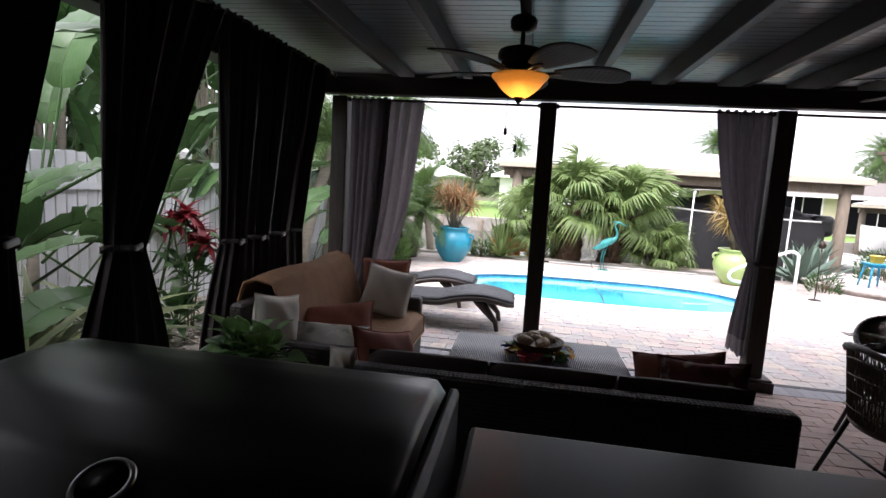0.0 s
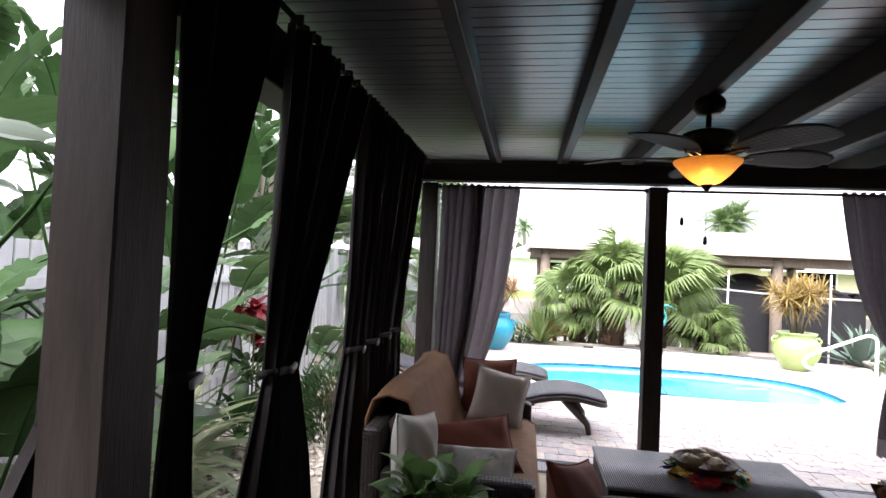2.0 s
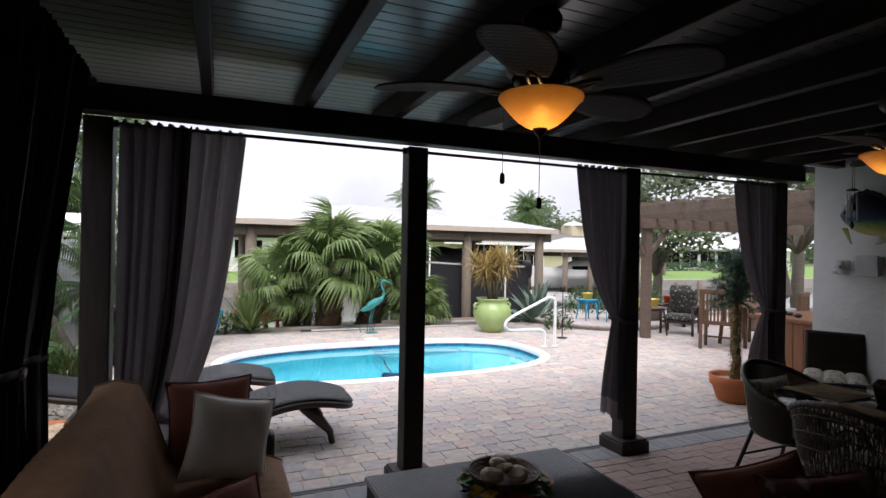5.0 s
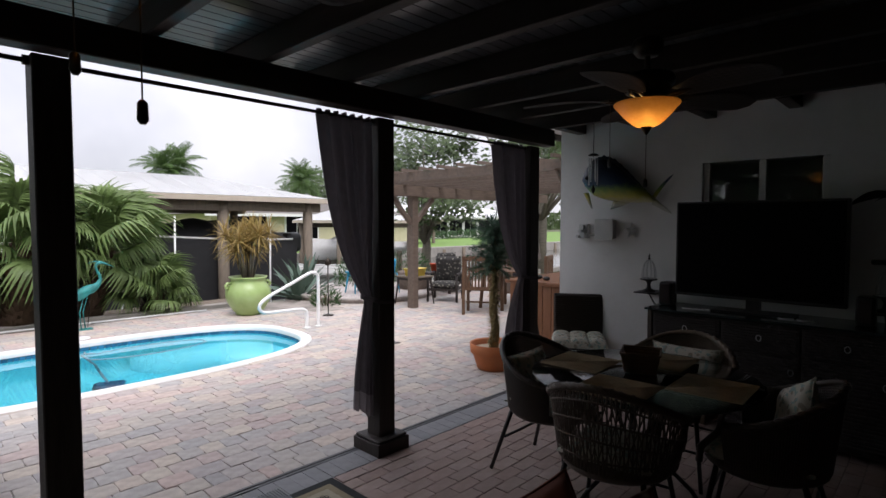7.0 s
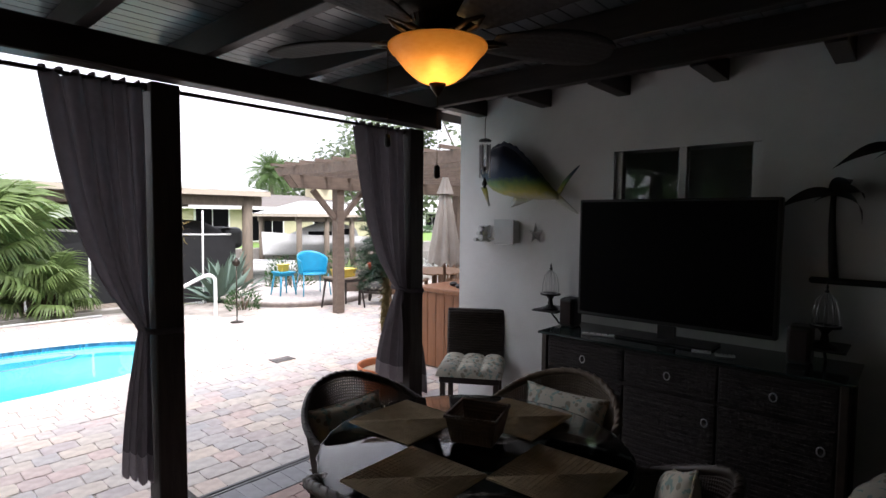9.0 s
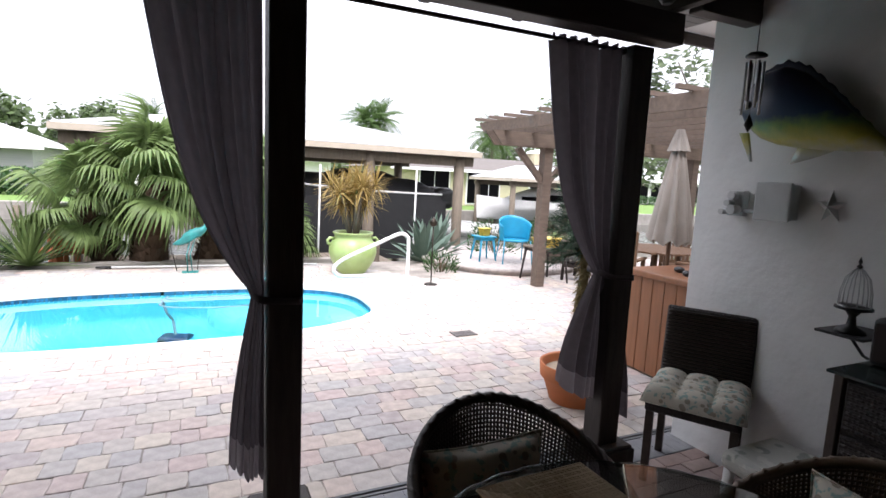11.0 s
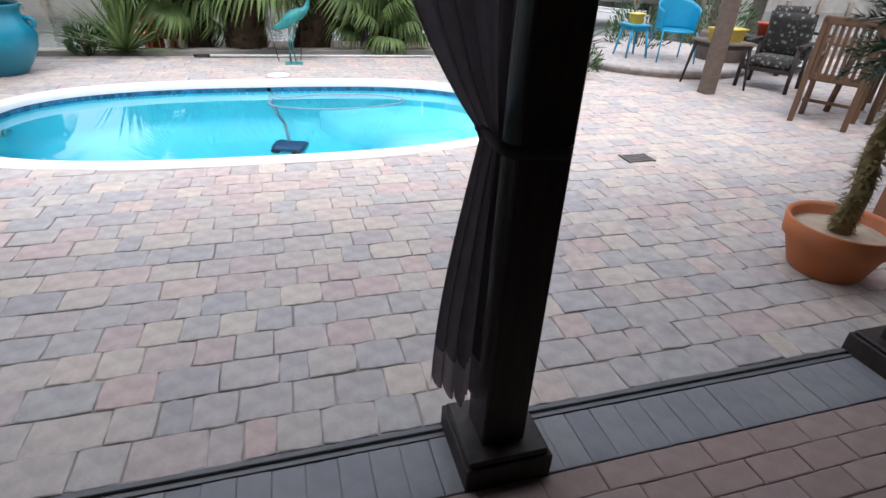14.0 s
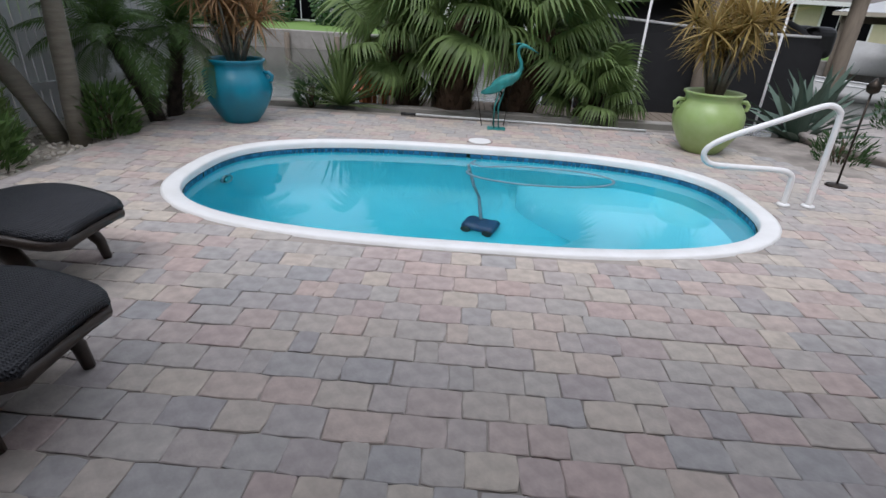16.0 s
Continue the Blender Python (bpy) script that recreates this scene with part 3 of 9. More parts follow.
POSTS = [(-1.52, 5.14), (0.33, 5.14), (2.20, 5.14), (4.00, 5.14), (-1.675, 1.775), (-1.675, -1.6)]


def post(x, y, w=0.14):
    bm = BM()
    box(bm, -w / 2, -w / 2, 0.0, w / 2, w / 2, BEAM_Z0, 0.006)
    t = thing("post", "dark-stained square timber post on a low plinth", "post", pose(x, y, 0), "patio posts", "structure")
    part("shaft", bm, M_DARKWOOD, t)
    bm = BM()
    box(bm, -0.14, -0.14, -0.01, 0.14, 0.14, 0.085, 0.004)
    box(bm, -0.13, -0.13, 0.085, 0.13, 0.13, 0.105, 0.008)
    part("plinth", bm, M_DARKWOOD, t)
    return t


for x, y in POSTS:
    post(x, y, 0.17 if y < 3 else 0.14)

bm = BM()
box(bm, -1.72, 4.95, BEAM_Z0, 4.14, 5.07, BEAM_Z1, 0.006)
struct("beam_north", bm, M_BEAM, "dark-stained timber beam over the posts", "beam")
bm = BM()
box(bm, -1.775, -2.6, BEAM_Z0 - 0.07, -1.605, 4.946, BEAM_Z1, 0.006)
struct("beam_west", bm, M_RAFTER, "dark-stained timber beam along the garden side", "beam")
RAFTERS = [-0.98 + 0.56 * i for i in range(10)]
for x in RAFTERS:
    bm = BM()
    box(bm, x - 0.03, -2.6, BEAM_Z1 + 0.002, x + 0.03, 5.55, CEIL_Z - 0.003, 0.004)
    struct("rafter", bm, M_RAFTER, "dark-stained ceiling rafter", "rafter")
# ceiling of grooved boards that run across the rafters, in one mesh
bm = BM()
y = -2.6
while y < 5.6:
    box(bm, -1.9, y, CEIL_Z, 4.75, y + 0.078, CEIL_Z + 0.02)
    box(bm, -1.9, y + 0.078, CEIL_Z + 0.008, 4.75, y + 0.086, CEIL_Z + 0.02)
    y += 0.086
struct("ceiling", bm, M_CEIL, "dark glossy tongue-and-groove board ceiling", "ceiling")
bm = BM()
box(bm, -2.0, -2.7, CEIL_Z + 0.022, 6.4, 5.7, CEIL_Z + 0.10)
struct("roof", bm, M_COPING, "flat white patio roof", "roof")
bm = BM()
box(bm, -2.0, 5.60, CEIL_Z - 0.05, 6.4, 5.64, CEIL_Z + 0.022, 0.004)
struct("fascia", bm, M_BEAM, "dark roof edge board", "trim")

WALL_X, WEST_END = 4.65, 1.1
WIN_Y0, WIN_Y1, WIN_Z0, WIN_Z1 = 2.92, 3.81, 1.15, 2.15
bm = BM()
for y0, y1, z0, z1 in ((-2.7, WIN_Y0, 0, CEIL_Z), (WIN_Y1, 5.19, 0, CEIL_Z), (WIN_Y0, WIN_Y1, 0, WIN_Z0), (WIN_Y0, WIN_Y1, WIN_Z1, CEIL_Z)):
    box(bm, WALL_X, y0, z0 - 0.05, WALL_X + 0.2, y1, z1)
bmesh.ops.remove_doubles(bm, verts=bm.verts, dist=0.001)
struct("wall_east", bm, M_STUCCO, "rough white stucco house wall", "wall")
bm = BM()
box(bm, WALL_X + 0.2, 4.99, -0.05, 6.4, 5.19, CEIL_Z)
struct("wall_north", bm, M_STUCCO, "rough white stucco house wall", "wall")
bm = BM()
box(bm, -2.0, -2.72, -0.05, 6.4, -2.6, CEIL_Z)
struct("wall_south", bm, M_DARKWOOD, "dark-stained timber wall behind the patio", "wall")
bm = BM()
box(bm, -1.80, -2.6, -0.05, -1.68, WEST_END, CEIL_Z)
struct("wall_west", bm, M_DARKWOOD, "dark-stained timber wall behind the patio", "wall")
bm = BM()
box(bm, 6.28, -2.6, -0.05, 6.4, 4.99, CEIL_Z)
struct("wall_inner", bm, M_STUCCO, "plain wall that closes the house", "wall")

# ---- curtains on rods ----
def curtain(axis, at, top, tie, foot, z_top, z_tie, z_foot, folds=6, seed=0, garden_side=False, post_w=0.0, lean=0.0, hem=0.0, cloth=None):
    """A tied-back curtain in the plane axis = at. top, tie and foot are (start, end) along the other axis; post_w: the tie also goes round a post of this width; lean: how far the rod stands in from the tie; hem: how much higher the open edge ends."""
    cloth = cloth or (M_CURTAIN_SHADED if garden_side else M_CURTAIN)
    rnd = random.Random(seed)
    ph = [rnd.uniform(0, 6.28) for _ in range(4)]
    wid = [rnd.uniform(0.7, 1.3) for _ in range(folds)]
    t = thing("curtain", "brown curtain along the garden side, its shade painted in as black-brown" if garden_side else "grey-brown tab-top curtain tied back beside a post", "curtain", None, "patio curtains")

    def place(a, b, z):
        return Vector((a, at + b, z)) if axis == 'y' else Vector((at + b, a, z))

    def edge(v):
        z = z_top + (z_foot - z_top) * v
        vt = (z_top - z_tie) / (z_top - z_foot)
        if v < vt:
            k = v / vt
            s = 1.08 * k - 0.08 * k * k if garden_side else 0.5 * k + 0.5 * k ** 4
            a0, a1 = top[0] + (tie[0] - top[0]) * s, top[1] + (tie[1] - top[1]) * s
            deep = 0.006 + 0.020 * k
            gather = k ** 3
        else:
            k = (v - vt) / (1 - vt)
            s = math.sin(math.pi / 2 * k)
            a0, a1 = tie[0] + (foot[0] - tie[0]) * s, tie[1] + (foot[1] - tie[1]) * s
            deep = 0.026 + 0.008 * k
            gather = 1 - k ** 0.8
        return a0, a1, deep, z, gather

    total = sum(wid)

    def phase(u):
        """Folds of unequal width."""
        p, k = u * total, 0
        while k < folds - 1 and p > wid[k]:
            p -= wid[k]
            k += 1
        return k + p / wid[k]

    def f(u, v):
        a0, a1, deep, z, gather = edge(v)
        w = u + 0.02 * math.sin(9 * u + 5 * v + ph[3])
        q = 2 * math.pi * phase(min(1.0, max(0.0, w))) + ph[0]
        fine = min(0.030, 0.36 * abs(a1 - a0) / folds + 0.006) * (1.0 - 0.35 * gather)
        crest = math.sin(q) + 0.28 * math.sin(2 * q + 0.6)            # pinched crests, wide hollows
        fold = fine * crest + 0.25 * fine * math.sin(1.7 * q + ph[1] + 2.4 * v)
        fold += deep * math.sin(2 * math.pi * 1.3 * w + ph[2] + 0.8 * v)
        fold += lean * max(0.0, (z - z_tie) / (z_top - z_tie))
        side = 0.35 * fine * math.cos(q) * (1 if 0.03 < u < 0.97 else 0)
        return place(a0 + (a1 - a0) * u + side, fold, z + (0.014 * math.sin(7 * u + ph[1]) + 0.010 * math.sin(q)) * max(0.0, v - 0.8) * 5 + hem * (1 - u) * max(0.0, z_tie - z) / (z_tie - z_foot))

    bm = BM()
    sheet(bm, f, folds * 14, 56)
    bm.faces.index_update()
    # the lowest rows get the hem colour with the sky's light painted in
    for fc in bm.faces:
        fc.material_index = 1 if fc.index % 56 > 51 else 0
    part("cloth", bm, [cloth, cloth if garden_side else M_CURTAIN_LIT_HEM], t)
    # ruffled heading above the rod
    bm = BM()
    sheet(bm, lambda u, v: place(top[0] + (top[1] - top[0]) * u, lean + 0.02 * math.sin(2 * math.pi * folds * 2.2 * u + ph[1]), z_top - 0.005 + (0.028 + 0.012 * math.sin(40 * u + ph[2])) * v), folds * 12, 2)
    part("heading", bm, cloth, t)
    bm = BM()
    lo, hi = min(tie) - 0.004, max(tie) + (0.010 + post_w if post_w else 0.004)
    tm, hw = (lo + hi) / 2, (hi - lo) / 2
    d = 0.098 if post_w else 0.032

    def band(u, v):
        a = 2 * math.pi * u
        c, q = math.cos(a), math.sin(a)
        p = 0.45 if post_w else 0.8
        return place(tm + hw * math.copysign(abs(c) ** p, c), d * math.copysign(abs(q) ** p, q), z_tie + 0.010 * math.sin(a) - 0.014 * c + (v - 0.5) * 0.030)
    sheet(bm, band, 32, 2, 0.004)
    part("tieback", bm, cloth, t)
    return t


def rod(p0, p1):
    t = thing("curtain_rod", "thin dark metal curtain rod between posts", "curtain rod", None, "curtain rods")
    bm = BM()
    tube(bm, [p0, p1], 0.011, 8)
    part("bar", bm, M_METAL_DARK, t)
    for p in (p0, p1):
        bm = BM()
        d = (Vector(p1) - Vector(p0)).normalized() * (0.02 if p is p0 else -0.02)
        tube(bm, [Vector(p) - d * 0.2, Vector(p) + d], 0.022, 8)
        part("bracket", bm, M_METAL_DARK, t)


ROD_Z = 2.278
for x0, x1 in ((-1.45, 0.26), (0.40, 2.13), (2.27, 3.93)):
    rod((x0, 5.14, ROD_Z), (x1, 5.14, ROD_Z))
SIDE_X, SIDE_Z, SIDE_LEAN = -1.60, 2.445, 0.08
rod((SIDE_X + SIDE_LEAN, 1.78, SIDE_Z), (SIDE_X + SIDE_LEAN, 4.92, SIDE_Z))
curtain('y', 5.125, (-1.43, -1.06), (-1.43, -1.24), (-1.44, -1.20), 2.27, 0.55, 0.28, 6, 1)
curtain('y', 5.165, (-1.15, -0.76), (-1.30, -1.09), (-1.30, -1.03), 2.27, 0.60, 0.26, 4, 4, False, 0.0, 0.0, 0.0, M_CURTAIN_BACKLIT)
curtain('y', 5.14, (1.69, 2.11), (2.075, 2.125), (1.985, 2.125), 2.27, 1.06, 0.25, 6, 2, False, 0.135, 0.0, 0.06)
curtain('y', 5.14, (3.46, 3.90), (3.86, 3.935), (3.66, 4.14), 2.27, 1.09, 0.25, 6, 3, False, 0.135, 0.0, 0.24)
# garden side: these curtains take the cloth with shade painted into its colour
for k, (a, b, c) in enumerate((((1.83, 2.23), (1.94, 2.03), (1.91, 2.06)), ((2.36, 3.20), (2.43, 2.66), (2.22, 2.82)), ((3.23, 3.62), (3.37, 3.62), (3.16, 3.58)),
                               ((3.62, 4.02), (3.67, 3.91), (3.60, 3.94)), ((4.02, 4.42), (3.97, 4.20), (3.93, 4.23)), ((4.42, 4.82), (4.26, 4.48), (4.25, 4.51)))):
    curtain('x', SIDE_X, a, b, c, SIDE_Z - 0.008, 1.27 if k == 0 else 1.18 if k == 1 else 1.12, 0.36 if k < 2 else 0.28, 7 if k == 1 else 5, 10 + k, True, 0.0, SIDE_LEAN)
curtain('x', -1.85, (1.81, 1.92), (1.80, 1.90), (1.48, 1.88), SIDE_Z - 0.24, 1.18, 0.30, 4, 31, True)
# clear plastic hooks with which the ties are pinned
for i, (y, z) in enumerate(((1.98, 1.27), (2.60, 1.19), (3.52, 1.12), (3.80, 1.12), (4.10, 1.12))):
    bm = BM()
    box(bm, -0.008, -0.032, -0.013, 0.008, 0.032, 0.013, 0.006, 2)
    ob = part("tie_clip", bm, M_GREYPLASTIC)
    ob.matrix_basis = pose(SIDE_X + 0.038, y, z, 12, 0, 8)
    tagged(ob, "pale plastic clip on a curtain tie", "clip", "curtain clips")


# ---- ceiling fans with a bowl lamp ----
def ceiling_fan(x, y, turn):
    t = thing("ceiling_fan", "dark bronze ceiling fan with woven blades and lit amber bowl", "ceiling fan", pose(x, y, 0), "ceiling fans")
    bm = BM()
    lathe(bm, [(0.012, 2.37), (0.05, 2.372), (0.068, 2.395), (0.072, 2.43), (0.06, 2.449)], 24)
    part("canopy", bm, M_METAL_DARK, t)
    bm = BM()
    tube(bm, [(0, 0, 2.38), (0, 0, 2.28)], 0.013, 10)
    part("downrod", bm, M_METAL_DARK, t)
    bm = BM()
    lathe(bm, [(0.02, 2.30), (0.06, 2.298), (0.115, 2.28), (0.125, 2.262), (0.122, 2.235), (0.10, 2.222), (0.095, 2.20), (0.075, 2.19), (0.06, 2.175)], 28)
    motor = part("motor", bm, M_METAL_DARK, t)
    bm = BM()
    for i in range(36):
        a = 2 * math.pi * i / 36
        tube(bm, [(0.101 * math.cos(a), 0.101 * math.sin(a), 2.222), (0.097 * math.cos(a), 0.097 * math.sin(a), 2.202)], 0.003, 4)
    part("vent_rib", bm, M_BRONZE, motor, "bronze ribbed vent ring")
    prof = [(0.022, 2.040), (0.040, 2.043), (0.060, 2.053), (0.080, 2.068), (0.098, 2.085), (0.113, 2.102), (0.126, 2.118), (0.137, 2.130), (0.146, 2.139), (0.150, 2.147)]
    bm = BM()
    lathe(bm, prof + [(0.149, 2.153), (0.144, 2.152)] + [(max(0.012, r - 0.005), z + 0.004) for r, z in reversed(prof[:-1])], 40, cap=False)
    part("shade", bm, M_SHADE, t, "amber marbled glass bowl")
    bm = BM()
    lathe(bm, [(0.002, 2.004), (0.010, 2.014), (0.018, 2.024), (0.027, 2.041), (0.012, 2.052)], 14)
    part("finial", bm, M_BRONZE, t)
    bm = BM()
    lathe(bm, [(0.02, 2.15), (0.10, 2.158), (0.128, 2.163), (0.07, 2.178), (0.05, 2.186)], 24)
    part("fitter", bm, M_BRONZE, t)
    bm = BM()
    bmesh.ops.create_uvsphere(bm, u_segments=16, v_segments=10, radius=0.028, matrix=Matrix.Translation((0, 0, 2.095)))
    for fc in bm.faces:
        fc.smooth = True
    part("bulb", bm, M_BULB, t)
    for i in range(5):
        a = radians(turn + 72 * i)
        m = pose(0, 0, 2.178, 0, 0, math.degrees(a))
        bm = BM()

        def blade(u, v):
            w = 0.035 + 0.085 * math.sin(math.pi * min(1, u * 0.94 + 0.06)) ** 0.6 * (0.55 + 0.6 * u)
            if u > 0.93:
                w *= max(0.06, math.sqrt(max(0.0, 1 - ((u - 0.93) / 0.07) ** 2)))
            return Vector((0.17 + 0.42 * u, (v - 0.5) * 2 * w, 0.012 * math.sin(u * 3) - 0.16 * (v - 0.5) * w * 2))
        sheet(bm, blade, 20, 8, 0.006)
        b = part("blade", bm, M_BLADE, t)
        b.matrix_basis = m
        bm = BM()
        tube(bm, [(0.06, 0, 0.0), (0.11, 0.018, -0.012), (0.17, 0.02, -0.006), (0.22, 0.0, 0.0)], [0.011, 0.009, 0.008, 0.006], 6)
        tube(bm, [(0.06, 0, 0.0), (0.11, -0.018, -0.012), (0.17, -0.02, -0.006), (0.22, 0.0, 0.0)], [0.011, 0.009, 0.008, 0.006], 6)
        part("blade_iron", bm, M_BRONZE, b)
    for dx, dy, z0, z1 in ((0.0, 0.0, 2.014, 1.80), (-0.065, 0.15, 2.17, 1.90)):
        bm = BM()
        tube(bm, [(dx, dy, z0), (dx, dy, z1)], 0.0016, 4)
        ch = part("pull_chain", bm, M_BRONZE, t)
        bm = BM()
        lathe(bm, [(0.004, z1), (0.009, z1 - 0.006), (0.01, z1 - 0.035), (0.005, z1 - 0.042)], 10, (dx, dy, 0))
        part("pull", bm, M_BLACKPLASTIC, ch)
    return t


ceiling_fan(0.13, 3.29, 12)
ceiling_fan(2.31, 3.32, 40)


# ---- soft furnishings ----
def pillow(name, w, h, d, material, label, m, category="cushion", group="", piping=None):
    t = thing(name, label, category, m, group)
    bm = BM()

    def f(sign):
        def g(u, v):
            a, b = u * 2 - 1, v * 2 - 1
            k = max(0.0, (1 - abs(a) ** 2.6)) * max(0.0, (1 - abs(b) ** 2.6))
            pinch = 1 - 0.10 * (1 - abs(a) ** 2) * abs(b) ** 3
            pinch2 = 1 - 0.10 * (1 - abs(b) ** 2) * abs(a) ** 3
            wr = 0.008 * math.sin(7 * a + 5 * b) * k
            return Vector((a * w / 2 * pinch2, sign * (d / 2 * k ** 0.45 + wr), b * h / 2 * pinch))
        return g
    sheet(bm, f(1), 14, 14)
    sheet(bm, f(-1), 14, 14)
    bmesh.ops.remove_doubles(bm, verts=bm.verts, dist=0.0008)
    part("cover", bm, material, t)
    bm = BM()
    rim = []
    for i in range(56):
        s = i / 56 * 4
        k, q = int(s), s - int(s)
        a, b = ((-1 + 2 * q, -1), (1, -1 + 2 * q), (1 - 2 * q, 1), (-1, 1 - 2 * q))[k]
        rim.append((a * w / 2 * (1 - 0.10 * (1 - b * b) * abs(a) ** 3), 0, b * h / 2 * (1 - 0.10 * (1 - a * a) * abs(b) ** 3)))
    tube(bm, rim, 0.005, 5, closed=True)
    part("piping", bm, piping or material, t)
    return t


def slab_cushion(bm, x0, y0, z0, x1, y1, z1, crown=0.02):
    def f(u, v):
        a, b = u * 2 - 1, v * 2 - 1
        k = (1 - abs(a) ** 6) * (1 - abs(b) ** 6)
        return Vector((x0 + (x1 - x0) * u, y0 + (y1 - y0) * v, (z0 + z1) / 2 + (z1 - z0) / 2 * max(0, k) ** 0.3 + crown * k))
    sheet(bm, f, 14, 14)
    sheet(bm, lambda u, v: Vector((f(u, v).x, f(u, v).y, z0 + z1 - f(u, v).z + 0.0)), 14, 14)
    bmesh.ops.remove_doubles(bm, verts=bm.verts, dist=0.0008)


def wicker_sofa(length, m, label, cloth, back_h=0.80, n=3):
    """Back along -y, front along +y, length along x, from the middle of its foot print."""
    t = thing("sofa", label, "sofa", m)
    L, D = length, 0.85
    bm = BM()
    box(bm, -L / 2, -D / 2, 0.06, L / 2, D / 2, 0.30, 0.02, 2)
    part("base", bm, M_WICKER_DARK, t)
    bm = BM()
    box(bm, -L / 2, -D / 2, 0.30, L / 2, -D / 2 + 0.10, back_h - 0.06, 0.03, 3)
    part("back", bm, M_WICKER_DARK, t)
    for s in (-1, 1):
        bm = BM()
        box(bm, min(s * L / 2, s * (L / 2 - 0.11)), -D / 2 + 0.10, 0.30, max(s * L / 2, s * (L / 2 - 0.11)), D / 2, 0.60, 0.03, 3)
        part("arm", bm, M_WICKER_DARK, t)
    wi = (L - 0.24) / n
    for i in range(n):
        bm = BM()
        x0 = -L / 2 + 0.12 + i * wi
        slab_cushion(bm, x0 + 0.004, -D / 2 + 0.12, 0.30, x0 + wi - 0.004, D / 2 + 0.01, 0.43)
        part("seat_cushion", bm, cloth, t)
        bm = BM()
        m2 = Matrix.Translation((x0 + wi / 2, -D / 2 + 0.17, 0.62)) @ Euler((radians(100), 0, 0)).to_matrix().to_4x4()
        slab_cushion(bm, -wi / 2 + 0.004, -0.2, -0.07, wi / 2 - 0.004, 0.2, 0.07)
        for v in bm.verts:
            v.co = m2 @ v.co
        part("back_cushion", bm, cloth, t)
    for sx in (-1, 1):
        for sy in (-1, 1):
            bm = BM()
            box(bm, sx * (L / 2 - 0.06) - 0.03, sy * (D / 2 - 0.06) - 0.03, 0.0, sx * (L / 2 - 0.06) + 0.03, sy * (D / 2 - 0.06) + 0.03, 0.07)
            part("foot", bm, M_BLACKPLASTIC, t)
    return t


wicker_sofa(1.86, pose(0.38, 2.90, 0), "long dark wicker sofa with dark brown cushions", M_DARKCLOTH, 0.84)
love = wicker_sofa(1.62, pose(-1.03, 3.99, 0, 0, 0, -90), "dark wicker loveseat under a tan quilt", M_DARKCLOTH, 0.86, 2)
# tan quilt over the loveseat's back and seat
quilt = thing("quilt", "tan quilted throw over the back and seat of a loveseat", "throw")
bm = BM()
prof_q = [(-1.475, 0.52), (-1.475, 0.80), (-1.44, 0.905), (-1.36, 0.93), (-1.25, 0.90), (-1.18, 0.72), (-1.13, 0.55), (-1.06, 0.475), (-0.85, 0.478), (-0.64, 0.47), (-0.575, 0.44), (-0.57, 0.30)]


def quilt_f(u, v):
    s = u * (len(prof_q) - 1)
    i = min(int(s), len(prof_q) - 2)
    k = s - i
    x = prof_q[i][0] * (1 - k) + prof_q[i + 1][0] * k
    z = prof_q[i][1] * (1 - k) + prof_q[i + 1][1] * k
    y = 3.33 + 1.36 * v
    return Vector((x, y, z + 0.006 + 0.0022 * math.sin(95 * y) * math.sin(60 * u) + 0.012 * math.sin(5 * y + 3 * x) - 0.05 * max(0, 0.12 - v) * (1 if u < 0.4 else 0)))


sheet(bm, quilt_f, 44, 70, 0.012)
part("cloth", bm, M_QUILT, quilt)
for u in (0.0, 1.0):
    bm = BM()
    tube(bm, [quilt_f(u, k / 40) for k in range(41)], 0.008, 6)
    part("binding", bm, M_QUILT, quilt, "stitched quilt binding")
for v in (0.0, 1.0):
    bm = BM()
    tube(bm, [quilt_f(k / 44, v) for k in range(45)], 0.008, 6)
    part("binding", bm, M_QUILT, quilt, "stitched quilt binding")
pillow("cushion", 0.42, 0.42, 0.15, M_RUST, "rust red square cushion on the loveseat", pose(-0.93, 4.72, 0.70, -14, 0, 8), group="patio cushions", piping=M_DARKCLOTH)
pillow("cushion", 0.40, 0.40, 0.15, M_WHITECLOTH, "off-white square cushion leaning on a rust one", pose(-0.84, 4.48, 0.675, -20, 13, 10), group="patio cushions")
pillow("cushion", 0.52, 0.36, 0.14, M_RUST, "large rust cushion on the loveseat's near end", pose(-0.96, 3.62, 0.60, -50, -8, 14), group="patio cushions", piping=M_RUST)
pillow("cushion", 0.48, 0.28, 0.13, M_GREYCLOTH, "pale printed cushion against the loveseat's arm", pose(-0.93, 3.40, 0.56, -50, 0, 4), group="patio cushions")
pillow("cushion", 0.32, 0.34, 0.16, M_WHITECLOTH, "off-white plump cushion wedged at the loveseat's arm", pose(-1.20, 3.27, 0.69, -8, 10, 64), group="patio cushions")
pillow("cushion", 0.46, 0.44, 0.15, M_RUST, "rust cushion standing at the long sofa's end", pose(-0.42, 2.94, 0.60, -24, 14, 62), group="patio cushions")
pillow("cushion", 0.40, 0.38, 0.13, M_REDPRINT, "dark red and cream printed cushion at the long sofa's end", pose(1.06, 2.86, 0.66, -22, -8, -30), group="patio cushions")
pillow("cushion", 0.44, 0.42, 0.15, M_RUST, "muted red cushion at the long sofa's end", pose(1.02, 3.05, 0.62, -36, -12, -22), group="patio cushions")
pillow("cloth", 0.11, 0.13, 0.06, M_WHITECLOTH, "white folded cloth hanging over the sofa's back end", pose(-0.50, 2.47, 0.79, -10, 0, 6), "cloth")

